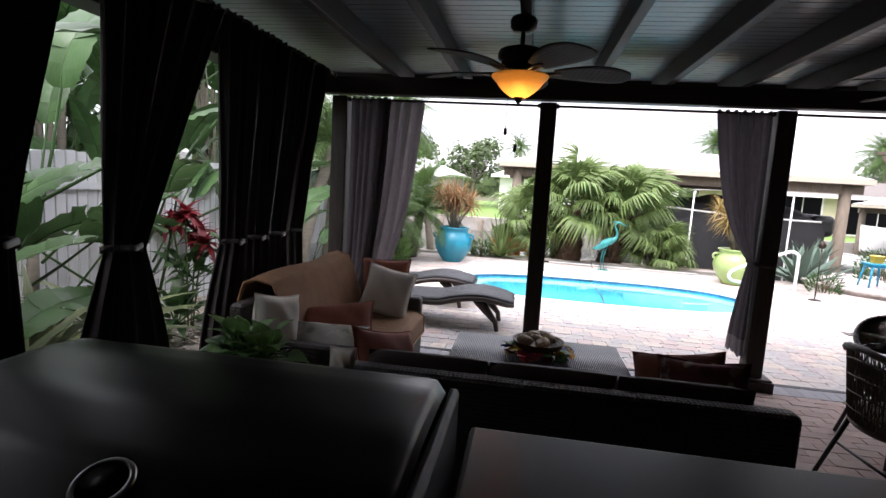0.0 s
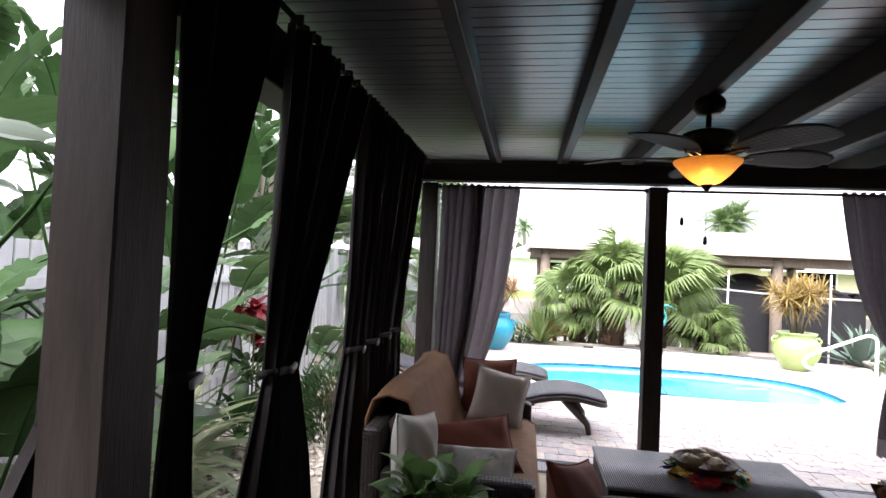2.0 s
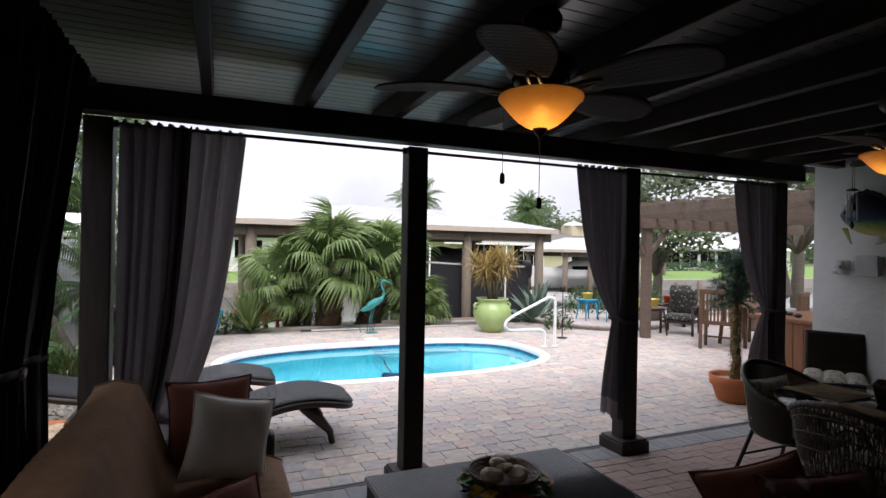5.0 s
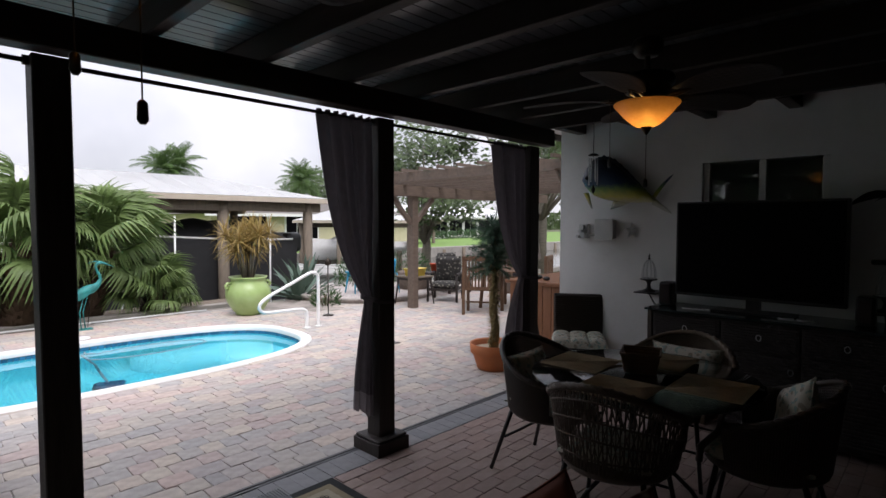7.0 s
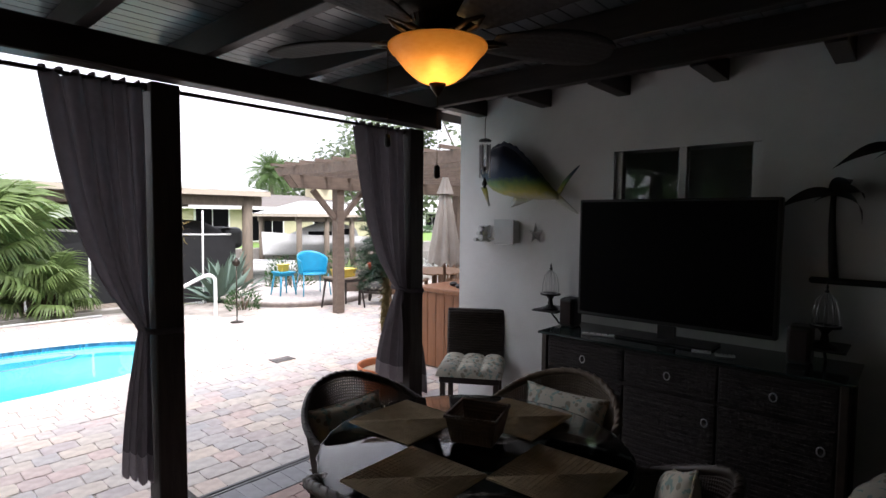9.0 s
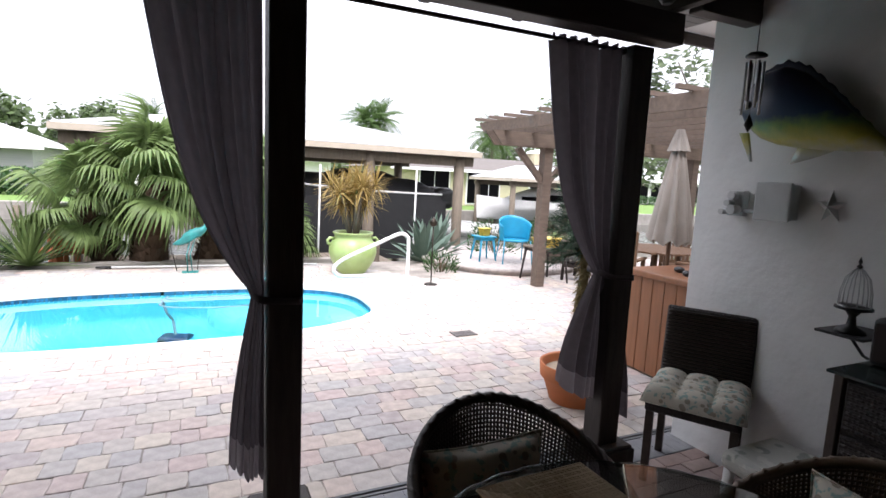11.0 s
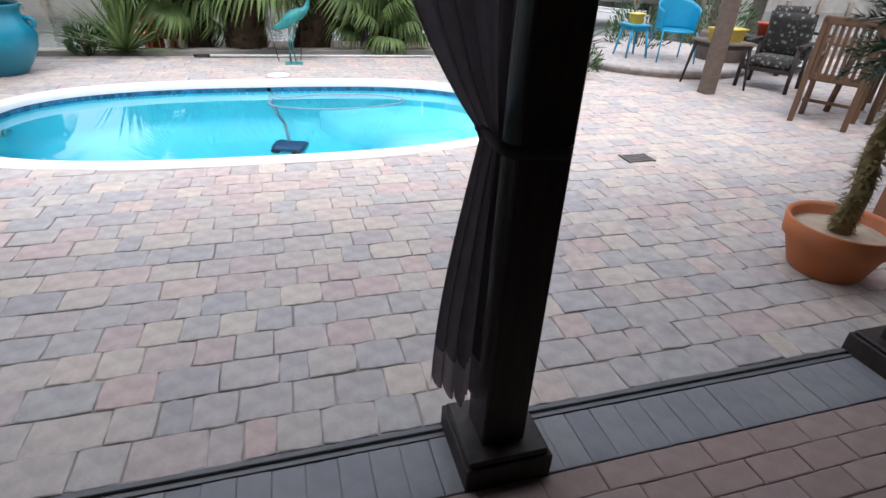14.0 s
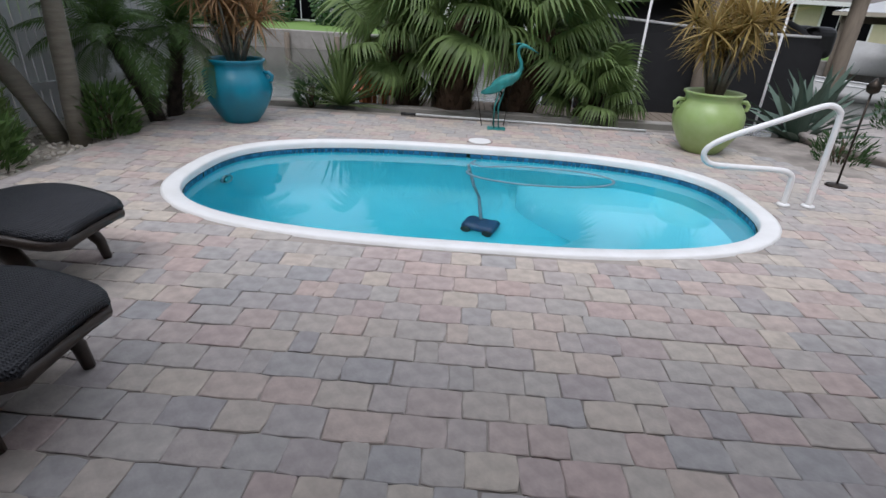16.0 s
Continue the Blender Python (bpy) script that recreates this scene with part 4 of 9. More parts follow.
# ---- coffee table with its bowl, the rug ----
ct = thing("coffee_table", "dark wicker coffee table with a ribbed grey top", "coffee table", pose(0.36, 3.97, 0))
bm = BM()
box(bm, -0.565, -0.315, 0.03, 0.565, 0.315, 0.44, 0.012, 2)
part("body", bm, M_WICKER_DARK, ct)
bm = BM()
box(bm, -0.575, -0.325, 0.44, 0.575, 0.325, 0.462, 0.006)
top = part("top", bm, M_WICKER_TOP, ct, "ribbed grey wicker top")
bm = BM()
for i in range(95):
    x = -0.565 + 1.13 * i / 94
    tube(bm, [(x, -0.318, 0.463), (x, 0.318, 0.463)], 0.0045, 4)
part("slat_weave", bm, M_WICKER_TOP, top)
bowl = thing("shell_bowl", "round wooden bowl of pale shells on a coffee table", "bowl", pose(0.36, 3.90, 0.468))
bm = BM()
lathe(bm, [(0.08, 0.045), (0.13, 0.055), (0.165, 0.10), (0.172, 0.104), (0.168, 0.094), (0.15, 0.06), (0.09, 0.03), (0.01, 0.028)], 32)
part("dish", bm, M_BASKET, bowl)
rn = random.Random(4)
for i in range(13):
    bm = BM()
    r = rn.uniform(0.028, 0.05)
    bmesh.ops.create_icosphere(bm, subdivisions=2, radius=r)
    for v in bm.verts:
        k = 1 + 0.16 * noise.noise(v.co * 40 + Vector((i, 0, 0)))
        v.co = Vector((v.co.x * k * 1.2, v.co.y * k, v.co.z * 0.75 * k))
    a, q = rn.uniform(0, 6.28), rn.uniform(0.01, 0.11)
    s = part("shell", bm, M_SHELL, bowl)
    s.matrix_basis = pose(q * math.cos(a), q * math.sin(a), 0.10 + 0.035 * (1 - q / 0.11), rn.uniform(-30, 30), rn.uniform(-30, 30), rn.uniform(0, 360))
wreath = thing("flower_wreath", "wreath of bright yellow, orange and blue cloth flowers", "wreath", pose(0.36, 3.90, 0.468))
WREATH_COLS = [(0.62, 0.38, 0.02), (0.5, 0.12, 0.02), (0.05, 0.08, 0.22), (0.07, 0.2, 0.06), (0.4, 0.03, 0.04)]
wm = [leaf_mat("wreath_petal", c, tuple(0.7 * v for v in c)) for c in WREATH_COLS]
for i in range(56):
    a = 2 * math.pi * i / 28 + rn.uniform(-0.1, 0.1)
    q = 0.165 + rn.uniform(-0.03, 0.045)
    bm = BM()
    for k in range(7):
        b = 2 * math.pi * k / 7
        sheet(bm, lambda u, v: Vector((0.046 * u * math.cos(b) - (v - 0.5) * 0.036 * math.sin(math.pi * (0.15 + 0.8 * u)) * math.sin(b), 0.046 * u * math.sin(b) + (v - 0.5) * 0.036 * math.sin(math.pi * (0.15 + 0.8 * u)) * math.cos(b), 0.012 * math.sin(u * 2.4))), 3, 2)
    o = part("flower", bm, wm[(i * 7 + i // 3) % 5], wreath)
    o.matrix_basis = pose(q * math.cos(a), q * math.sin(a), 0.012 + rn.uniform(0, 0.035), rn.uniform(-25, 25), rn.uniform(-25, 25), rn.uniform(0, 360))

M_RUG = [mat("rug_" + n, c, tuple(0.8 * v for v in c), rough=0.95, scale=40, bump=0.4, bscale=300, dist=0.002) for n, c in
         (("black", (0.010, 0.012, 0.013)), ("tan", (0.25, 0.21, 0.13)), ("beige", (0.37, 0.33, 0.24)), ("brown", (0.085, 0.045, 0.025)))]
rug = thing("rug", "flat rug with black, tan and beige bordered bands", "rug")
RX0, RX1, RY0, RY1 = -0.62, 1.675, 3.35, 4.985
for k, (inset, nxt, mi) in enumerate(((0.0, 0.055, 0), (0.055, 0.10, 1), (0.10, 0.185, 2), (0.185, 0.20, 0), (0.20, 0.29, 3), (0.29, 0.32, 0), (0.32, 0.42, 2), (0.42, 0.48, 1), (0.48, 0.60, 3), (0.60, None, 0))):
    bm = BM()
    z = 0.012
    if nxt is None:
        box(bm, RX0 + inset, RY0 + inset, 0.001, RX1 - inset, RY1 - inset, z)
    else:
        o = [(RX0 + inset, RY0 + inset), (RX1 - inset, RY0 + inset), (RX1 - inset, RY1 - inset), (RX0 + inset, RY1 - inset)]
        n_ = [(RX0 + nxt, RY0 + nxt), (RX1 - nxt, RY0 + nxt), (RX1 - nxt, RY1 - nxt), (RX0 + nxt, RY1 - nxt)]
        vo, vi, vb = ([bm.verts.new((*p, zz)) for p in ps] for ps, zz in ((o, z), (n_, z), (o, 0.001)))
        for i in range(4):
            j = (i + 1) % 4
            bm.faces.new((vo[i], vo[j], vi[j], vi[i]))
            bm.faces.new((vb[i], vb[j], vo[j], vo[i]))
    part("band", bm, M_RUG[mi], rug)
bm = BM()      # a chain of small rings woven into the beige band
for x in [RX0 + 0.17 + i * 0.03 for i in range(int((RX1 - RX0 - 0.34) / 0.03) + 1)]:
    for y in (RY1 - 0.158, RY0 + 0.158):
        tube(bm, [(x + 0.013 * math.cos(2 * math.pi * i / 8), y + 0.011 * math.sin(2 * math.pi * i / 8), 0.0125) for i in range(8)], 0.0028, 3, closed=True)
for y in [RY0 + 0.17 + i * 0.03 for i in range(int((RY1 - RY0 - 0.34) / 0.03) + 1)]:
    for x in (RX1 - 0.158, RX0 + 0.158):
        tube(bm, [(x + 0.011 * math.cos(2 * math.pi * i / 8), y + 0.013 * math.sin(2 * math.pi * i / 8), 0.0125) for i in range(8)], 0.0028, 3, closed=True)
part("ring_pattern", bm, M_RUG[0], rug)

# ---- the grill ----
gr = thing("gas_grill", "black gas grill with a closed glossy hood and side shelf", "grill")
bm = BM()


def hood(u, v):
    prof_h = [(0.80, 0.98), (0.82, 1.08), (0.88, 1.155), (0.97, 1.19), (1.10, 1.205), (1.28, 1.205), (1.36, 1.195), (1.395, 1.15), (1.40, 0.98)]
    s = v * (len(prof_h) - 1)
    i = min(int(s), len(prof_h) - 2)
    k = s - i
    e = max(0, abs(u - 0.5) * 2 - 0.93) / 0.07
    y = prof_h[i][0] * (1 - k) + prof_h[i + 1][0] * k
    z = prof_h[i][1] * (1 - k) + prof_h[i + 1][1] * k
    return Vector((-0.72 + 0.82 * u, 1.10 + (y - 1.10) * (1 - 0.07 * e * e), 0.98 + (z - 0.98) * (1 - 0.09 * e * e)))


sheet(bm, hood, 40, 40)
bmesh.ops.holes_fill(bm, edges=[e for e in bm.edges if e.is_boundary])
hd = part("hood", bm, M_GRILL, gr)
bm = BM()
tube(bm, [(0.034 * math.cos(a), 0.034 * math.sin(a), 0.0) for a in (2 * math.pi * i / 32 for i in range(32))], 0.005, 8, closed=True)
g1 = part("gauge_ring", bm, M_STEEL, hd, "bright steel thermometer ring")
g1.matrix_basis = pose(-0.265, 0.925, 1.178, 22, 0, 0)
bm = BM()
lathe(bm, [(0.032, -0.004), (0.032, 0.003), (0.001, 0.003)], 28)
g2 = part("gauge_face", bm, M_SCREEN, hd)
g2.matrix_basis = pose(-0.265, 0.925, 1.178, 22, 0, 0)
bm = BM()
box(bm, 0.10, 0.84, 1.00, 0.122, 1.38, 1.175, 0.01, 2)
part("hood_end", bm, mat("grey_cast_aluminium", (0.10, 0.10, 0.105), (0.14, 0.14, 0.145), rough=0.45, metal=0.6, scale=15, bump=0.1), gr, "grey cast hood end")
bm = BM()
box(bm, -0.72, 0.78, 0.10, 0.10, 1.40, 0.98, 0.01)
part("firebox", bm, M_GRILL, gr)
bm = BM()
box(bm, 0.14, 0.88, 1.02, 0.98, 1.47, 1.06, 0.012, 2)
part("side_shelf", bm, M_GRILL, gr)
for x in (0.22, 0.90):
    bm = BM()
    tube(bm, [(x, 1.18, 0.0), (x, 1.18, 1.02)], 0.02, 8)
    part("leg", bm, M_GRILL, gr)

# ---- side table with a leafy pot plant ----
st = thing("side_table", "small dark wicker side table", "side table", pose(-0.98, 2.66, 0))
bm = BM()
box(bm, -0.24, -0.24, 0.02, 0.24, 0.24, 0.56, 0.015, 2)
part("body", bm, M_WICKER_DARK, st)
bm = BM()
box(bm, -0.25, -0.25, 0.56, 0.25, 0.25, 0.58, 0.006)
part("top", bm, M_BLACKPLASTIC, st)


def blade_leaf(bm, length, width, droop=0.3, fold=0.12, n=6, curl=0.0, tip=0.02, root=0.25):
    """A leaf along +x that arches down; width along y."""
    rows_l = []
    for i in range(n + 1):
        u = i / n
        w = width * (root + (1 - root) * math.sin(math.pi * min(1, 0.12 + 0.88 * u) ** 0.8)) * (1 - u ** 4) + tip * width * (1 - u)
        if i == n:
            w = 0.001
        x = length * u * (1 - 0.18 * droop * u)
        z = length * (0.35 * droop * u - droop * 1.1 * u * u) + curl * u
        rows_l.append([bm.verts.new((x, -w, z + fold * w)), bm.verts.new((x, 0, z)), bm.verts.new((x, w, z + fold * w))])
    for a, b in zip(rows_l, rows_l[1:]):
        for j in (0, 1):
            f = bm.faces.new((a[j], a[j + 1], b[j + 1], b[j]))
            f.smooth = True


def leaf_mesh(name, material, *args, stalk=0.0, stalk_r=0.006, stalk_mat=None, **kw):
    bm = BM()
    blade_leaf(bm, *args, **kw)
    if stalk:
        for v in bm.verts:
            v.co.x += stalk
        tube(bm, [(0, 0, 0), (stalk * 0.5, 0, 0.01), (stalk + 0.03, 0, 0.0)], [stalk_r * 1.3, stalk_r, stalk_r * 0.7], 5)
    return mesh_of(name, bm, material)


def inst(name, me, parent, m):
    ob = new(name, me)
    ob.parent = parent
    ob.matrix_basis = m
    return ob


def rosette(parent, name, meshes, count, at, elev=(10, 80), seed=0, size=(0.85, 1.15), golden=True, lean=0.0):
    """Leaves round one point, the inner ones steeper."""
    r = random.Random(seed)
    for i in range(count):
        k = (i + 0.5) / count
        az = i * 137.5 + r.uniform(-14, 14)
        el = elev[0] + (elev[1] - elev[0]) * k + r.uniform(-6, 6)
        s = r.uniform(*size)
        inst(name, meshes[i % len(meshes)], parent, Matrix.Translation(at) @ Euler((radians(r.uniform(-15, 15)), radians(-el), radians(az))).to_matrix().to_4x4() @ Matrix.Scale(s, 4))


plant = thing("potted_plant", "leafy green house plants in pale pots on a table", "plant", pose(-0.98, 2.60, 0.58))
POTHOS = [leaf_mesh("leaf", M_POTHOS, 0.14, 0.062, 0.5, 0.15, 5, stalk=0.12), leaf_mesh("leaf", M_POTHOS, 0.11, 0.05, 0.7, 0.2, 5, stalk=0.10), leaf_mesh("leaf", M_DARKLEAF, 0.11, 0.045, 0.7, 0.2, 5, stalk=0.10)]
SPIDER = [leaf_mesh("leaf", M_STRIPED, 0.30, 0.011, 0.9, 0.3, 8)]
for k, (dx, dy, r) in enumerate(((-0.08, 0.0, 0.075), (0.09, 0.05, 0.06), (0.06, -0.10, 0.055))):
    bm = BM()
    lathe(bm, [(r * 0.7, 0), (r, 0.12), (r * 1.05, 0.125), (r * 0.95, 0.11), (0.005, 0.105)], 20, (dx, dy, 0))
    part("pot", bm, M_WHITECLOTH if k else M_CONCRETE, plant, "pale plastic pot")
rosette(plant, "leaf", POTHOS, 60, (-0.06, 0, 0.13), (-30, 75), 3, (0.6, 1.05))
rosette(plant, "leaf", POTHOS, 44, (0.07, -0.02, 0.14), (-35, 70), 5, (0.6, 1.05))
rosette(plant, "leaf", SPIDER, 10, (0.10, 0.06, 0.10), (-15, 50), 6, (0.5, 0.8))
rosette(plant, "leaf", SPIDER, 8, (0.04, -0.10, 0.10), (-20, 40), 7, (0.5, 0.8))


# ---- dining set ----
def wicker_chair(m, cane, label, lattice=False):
    """A barrel chair of canes: open weave round back and arms; it faces +y."""
    t = thing("wicker_chair", label, "chair", m, "chairs round the glass table")
    R, SZ = 0.275, 0.42

    def rim(a):
        k = math.cos(a / 2) ** 2
        return 0.62 + 0.215 * k ** 2.0

    def wall(a, q):
        flare = 1.0 + 0.16 * q
        z = SZ + (rim(a) - SZ) * q
        return Vector((R * flare * math.sin(a) * 1.05, -R * flare * math.cos(a), z))
    A = radians(118)
    bm = BM()
    n_up = 66 if lattice else 104
    for i in range(n_up + 1):
        a = -A + 2 * A * i / n_up
        tube(bm, [wall(a, q / 5) for q in range(6)], 0.0040 if lattice else 0.0056, 4, cap=False)
    for j in range(4 if lattice else 27):
        q = (j + 0.7) / (4.4 if lattice else 27.4)
        tube(bm, [wall(-A + 2 * A * i / 40, q) + Vector((0.004 * math.sin(i * 3.1) * 0, 0, 0)) for i in range(41)], 0.0054, 4, cap=False)
    if lattice:
        for i in range(40):
            a = -A + 2 * A * i / 40
            for s in (-1, 1):
                tube(bm, [wall(max(-A, min(A, a + s * 0.32 * q / 5)), q / 5) for q in range(6)], 0.0032, 4, cap=False)
    part("back_weave", bm, cane, t)
    bm = BM()
    pts = [wall(-A + 2 * A * i / 48, 1.0) for i in range(49)]
    front = [Vector((0.27 * 1.05, 0.16, 0.60)), Vector((0.265, 0.24, 0.50)), Vector((0.25, 0.25, 0.42))]
    loop = [Vector((-v.x, v.y, v.z)) for v in reversed(front)] + pts + front
    tube(bm, loop, 0.017, 8)
    for ph in (0.0, 2.1, 4.2):        # the braid round the rim
        tube(bm, [p + Vector((0.011 * math.cos(i * 1.3 + ph), 0.011 * math.cos(i * 1.3 + ph), 0.014 * math.sin(i * 1.3 + ph))) for i, p in enumerate(pts)], 0.009, 5)
    part("rim", bm, cane, t)
    bm = BM()
    lathe(bm, [(0.02, SZ - 0.035), (0.26, SZ - 0.035), (0.275, SZ - 0.02), (0.275, SZ), (0.25, SZ + 0.012), (0.02, SZ + 0.012)], 32)
    part("seat", bm, cane, t)
    for sx in (-1, 1):
        for sy in (-1, 1):
            bm = BM()
            tube(bm, [(sx * 0.19, sy * 0.18, SZ - 0.02), (sx * 0.25, sy * 0.25 - (0.05 if sy < 0 else 0), 0.0)], [0.014, 0.012], 8)
            part("leg", bm, M_IRON, t)
    for y in (-0.22, 0.22):
        bm = BM()
        tube(bm, [(-0.215, y, 0.22), (0.215, y, 0.22)], 0.008, 6)
        part("stretcher", bm, M_IRON, t)
    bm = BM()
    slab_cushion(bm, -0.23, -0.22, SZ + 0.012, 0.23, 0.24, SZ + 0.062, 0.012)
    part("seat_cushion", bm, M_PRINT, t, "pale printed seat cushion")
    return t


TX, TY, TZ = 2.74, 3.50, 0.735
wicker_chair(pose(TX - 0.01, TY + 0.57, 0, 0, 0, 180), M_CANE_DARK, "dark cane barrel chair with an open woven back")
wicker_chair(pose(TX + 0.58, TY + 0.02, 0, 0, 0, 90), M_CANE_TAN, "tan cane barrel chair with a printed pillow")
wicker_chair(pose(TX - 0.41, TY - 0.05, 0, 0, 0, -84), M_CANE_MID, "brown cane chair with a lattice back and printed seat pad", True)
wicker_chair(pose(TX + 0.08, TY - 0.60, 0, 0, 0, 6), M_CANE_DARK, "dark cane barrel chair tucked under the table")
pillow("pillow", 0.46, 0.26, 0.13, M_PRINT, "printed lumbar pillow on a cane chair", pose(TX - 0.05, TY + 0.74, 0.62, -16, 0, 0), "pillow", "dining pillows")
pillow("pillow", 0.46, 0.28, 0.13, M_PRINT, "printed lumbar pillow on a tan cane chair", pose(TX + 0.74, TY + 0.02, 0.63, -16, 0, -90), "pillow", "dining pillows")
pillow("pillow", 0.40, 0.30, 0.12, M_PRINT, "printed pillow standing on a cane chair", pose(TX + 0.22, TY - 0.70, 0.635, 14, 24, 30), "pillow", "dining pillows")

dt = thing("dining_table", "round glass-topped table on a black scrolled iron base", "table", pose(TX, TY, 0))
bm = BM()
lathe(bm, [(0.001, TZ - 0.012), (0.60, TZ - 0.012), (0.606, TZ - 0.006), (0.60, TZ), (0.001, TZ)], 64, cap=False)
part("glass_top", bm, M_TABLEGLASS, dt)
bm = BM()          # bevelled scalloped edge of the glass
tube(bm, [((0.606 + 0.004 * math.sin(i * 2.2)) * math.cos(2 * math.pi * i / 96), (0.606 + 0.004 * math.sin(i * 2.2)) * math.sin(2 * math.pi * i / 96), TZ - 0.006) for i in range(96)], 0.006, 5, closed=True)
part("glass_rim", bm, M_TABLEGLASS, dt)
for i in range(4):
    a = radians(45 + 90 * i)
    bm = BM()
    c, s = math.cos(a), math.sin(a)
    tube(bm, [(c * 0.34, s * 0.34, 0.0), (c * 0.30, s * 0.30, 0.06), (c * 0.14, s * 0.14, 0.22), (c * 0.09, s * 0.09, 0.40), (c * 0.16, s * 0.16, 0.58), (c * 0.36, s * 0.36, TZ - 0.03)], 0.013, 8)
    sc = [(c * (0.22 + (0.09 - 0.006 * k) * math.cos(k * 0.62)), s * (0.22 + (0.09 - 0.006 * k) * math.cos(k * 0.62)), 0.50 + (0.09 - 0.006 * k) * math.sin(k * 0.62)) for k in range(14)]
    tube(bm, sc, 0.008, 6)
    part("leg", bm, M_IRON, dt)
bm = BM()
tube(bm, [(0.36 * math.cos(2 * math.pi * i / 40), 0.36 * math.sin(2 * math.pi * i / 40), TZ - 0.026) for i in range(40)], 0.012, 8, closed=True)
part("top_ring", bm, M_IRON, dt)

for dx, dy in ((-0.005, 0.375), (-0.355, -0.02), (0.0, -0.375), (0.36, 0.035)):
    t = thing("placemat", "square brown woven placemat on the glass table", "placemat", pose(TX + dx, TY + dy, TZ + 0.001, 0, 0, 2), "placemats")
    bm = BM()
    box(bm, -0.185, -0.18, 0.0, 0.185, 0.18, 0.005, 0.002)
    part("backing", bm, M_MAT, t)
    bm = BM()
    for i in range(26):
        k = 0.178 * (i + 1) / 26
        tube(bm, [(-k, -k, 0.006), (k, -k, 0.006), (k, k, 0.006), (-k, k, 0.006)], 0.0026, 6, closed=True)
    for i in range(-8, 9):
        x = i * 0.021
        tube(bm, [(x, -0.175, 0.007), (x, 0.175, 0.007)], 0.0018, 3)
        tube(bm, [(-0.178, x, 0.007), (0.178, x, 0.007)], 0.0018, 3)
    part("weave", bm, M_MAT, t)
bk = thing("basket", "small square brown basket at the table's centre", "basket", pose(TX + 0.06, TY + 0.03, TZ + 0.008, 0, 0, 20))
bm = BM()
for z0, z1, w0, w1 in ((0.0, 0.11, 0.085, 0.105),):
    vs0 = [bm.verts.new((sx * w0, sy * w0, z0)) for sx, sy in ((-1, -1), (1, -1), (1, 1), (-1, 1))]
    vs1 = [bm.verts.new((sx * w1, sy * w1, z1)) for sx, sy in ((-1, -1), (1, -1), (1, 1), (-1, 1))]
    fs = [bm.faces.new((vs0[i], vs0[(i + 1) % 4], vs1[(i + 1) % 4], vs1[i])) for i in range(4)] + [bm.faces.new(list(reversed(vs0)))]
    bmesh.ops.solidify(bm, geom=fs, thickness=0.008)
part("body", bm, M_BASKET, bk)
bm = BM()
tube(bm, [(sx * 0.105, sy * 0.105, 0.11) for sx, sy in ((-1, -1), (1, -1), (1, 1), (-1, 1))], 0.008, 6, closed=True)
part("rim", bm, M_BASKET, bk)

# ---- media cabinet along the house wall ----
CX0, CX1, CY0, CY1, CZ = 4.16, 4.63, 2.42, 4.06, 0.885
cab = thing("media_cabinet", "dark wicker media cabinet with drawers, doors and a glass top", "cabinet")
bm = BM()
box(bm, CX0 + 0.02, CY0 + 0.02, 0.06, CX1, CY1 - 0.02, CZ - 0.02, 0.004)
part("body", bm, M_WICKER_DARK, cab)
bm = BM()
box(bm, CX0 - 0.02, CY0 - 0.02, CZ - 0.006, CX1, CY1 + 0.02, CZ + 0.008, 0.003)
part("glass_top", bm, mat("smoked_glass_top", (0.03, 0.045, 0.045), rough=0.08, bump=0, rough_var=0.02), cab, "dark green-tinted glass top")
for y in (CY0, CY1 - 0.04):
    for x in (CX0, CX1 - 0.04):
        bm = BM()
        box(bm, x, y, 0.0, x + 0.04, y + 0.04, CZ - 0.006, 0.006)
        part("corner_post", bm, M_CANE_DARK, cab)
half = (CY1 - CY0 - 0.12) / 3
for i in range(3):
    y0 = CY0 + 0.05 + i * (half + 0.01)
    for nm, z0, z1 in (("drawer", CZ - 0.22, CZ - 0.03), ("door", 0.10, CZ - 0.24)):
        bm = BM()
        box(bm, CX0 + 0.002, y0, z0, CX0 + 0.024, y0 + half, z1, 0.004)
        d = part(nm, bm, M_WICKER_DARK, cab)
        bm = BM()
        zc, yc = ((z0 + z1) / 2, y0 + half / 2) if nm == "drawer" else (z1 - 0.10, y0 + 0.05)
        tube(bm, [(CX0 - 0.014, yc + 0.016 * math.cos(a), zc + 0.022 * math.sin(a)) for a in (2 * math.pi * k / 14 for k in range(14))], 0.0035, 6, closed=True)
        part("pull", bm, M_STEEL, d, "small steel drop handle")
        bm = BM()
        for q in range(9 if nm == "drawer" else 20):       # raised weave strands across the panel
            z = z0 + 0.012 + (z1 - z0 - 0.024) * q / (8 if nm == "drawer" else 19)
            tube(bm, [(CX0 + 0.001 - 0.002 * math.cos(k * math.pi + q * math.pi), y0 + 0.01 + (half - 0.02) * k / 24, z) for k in range(25)], 0.006, 4)
        part("weave", bm, M_WICKER_DARK, d)

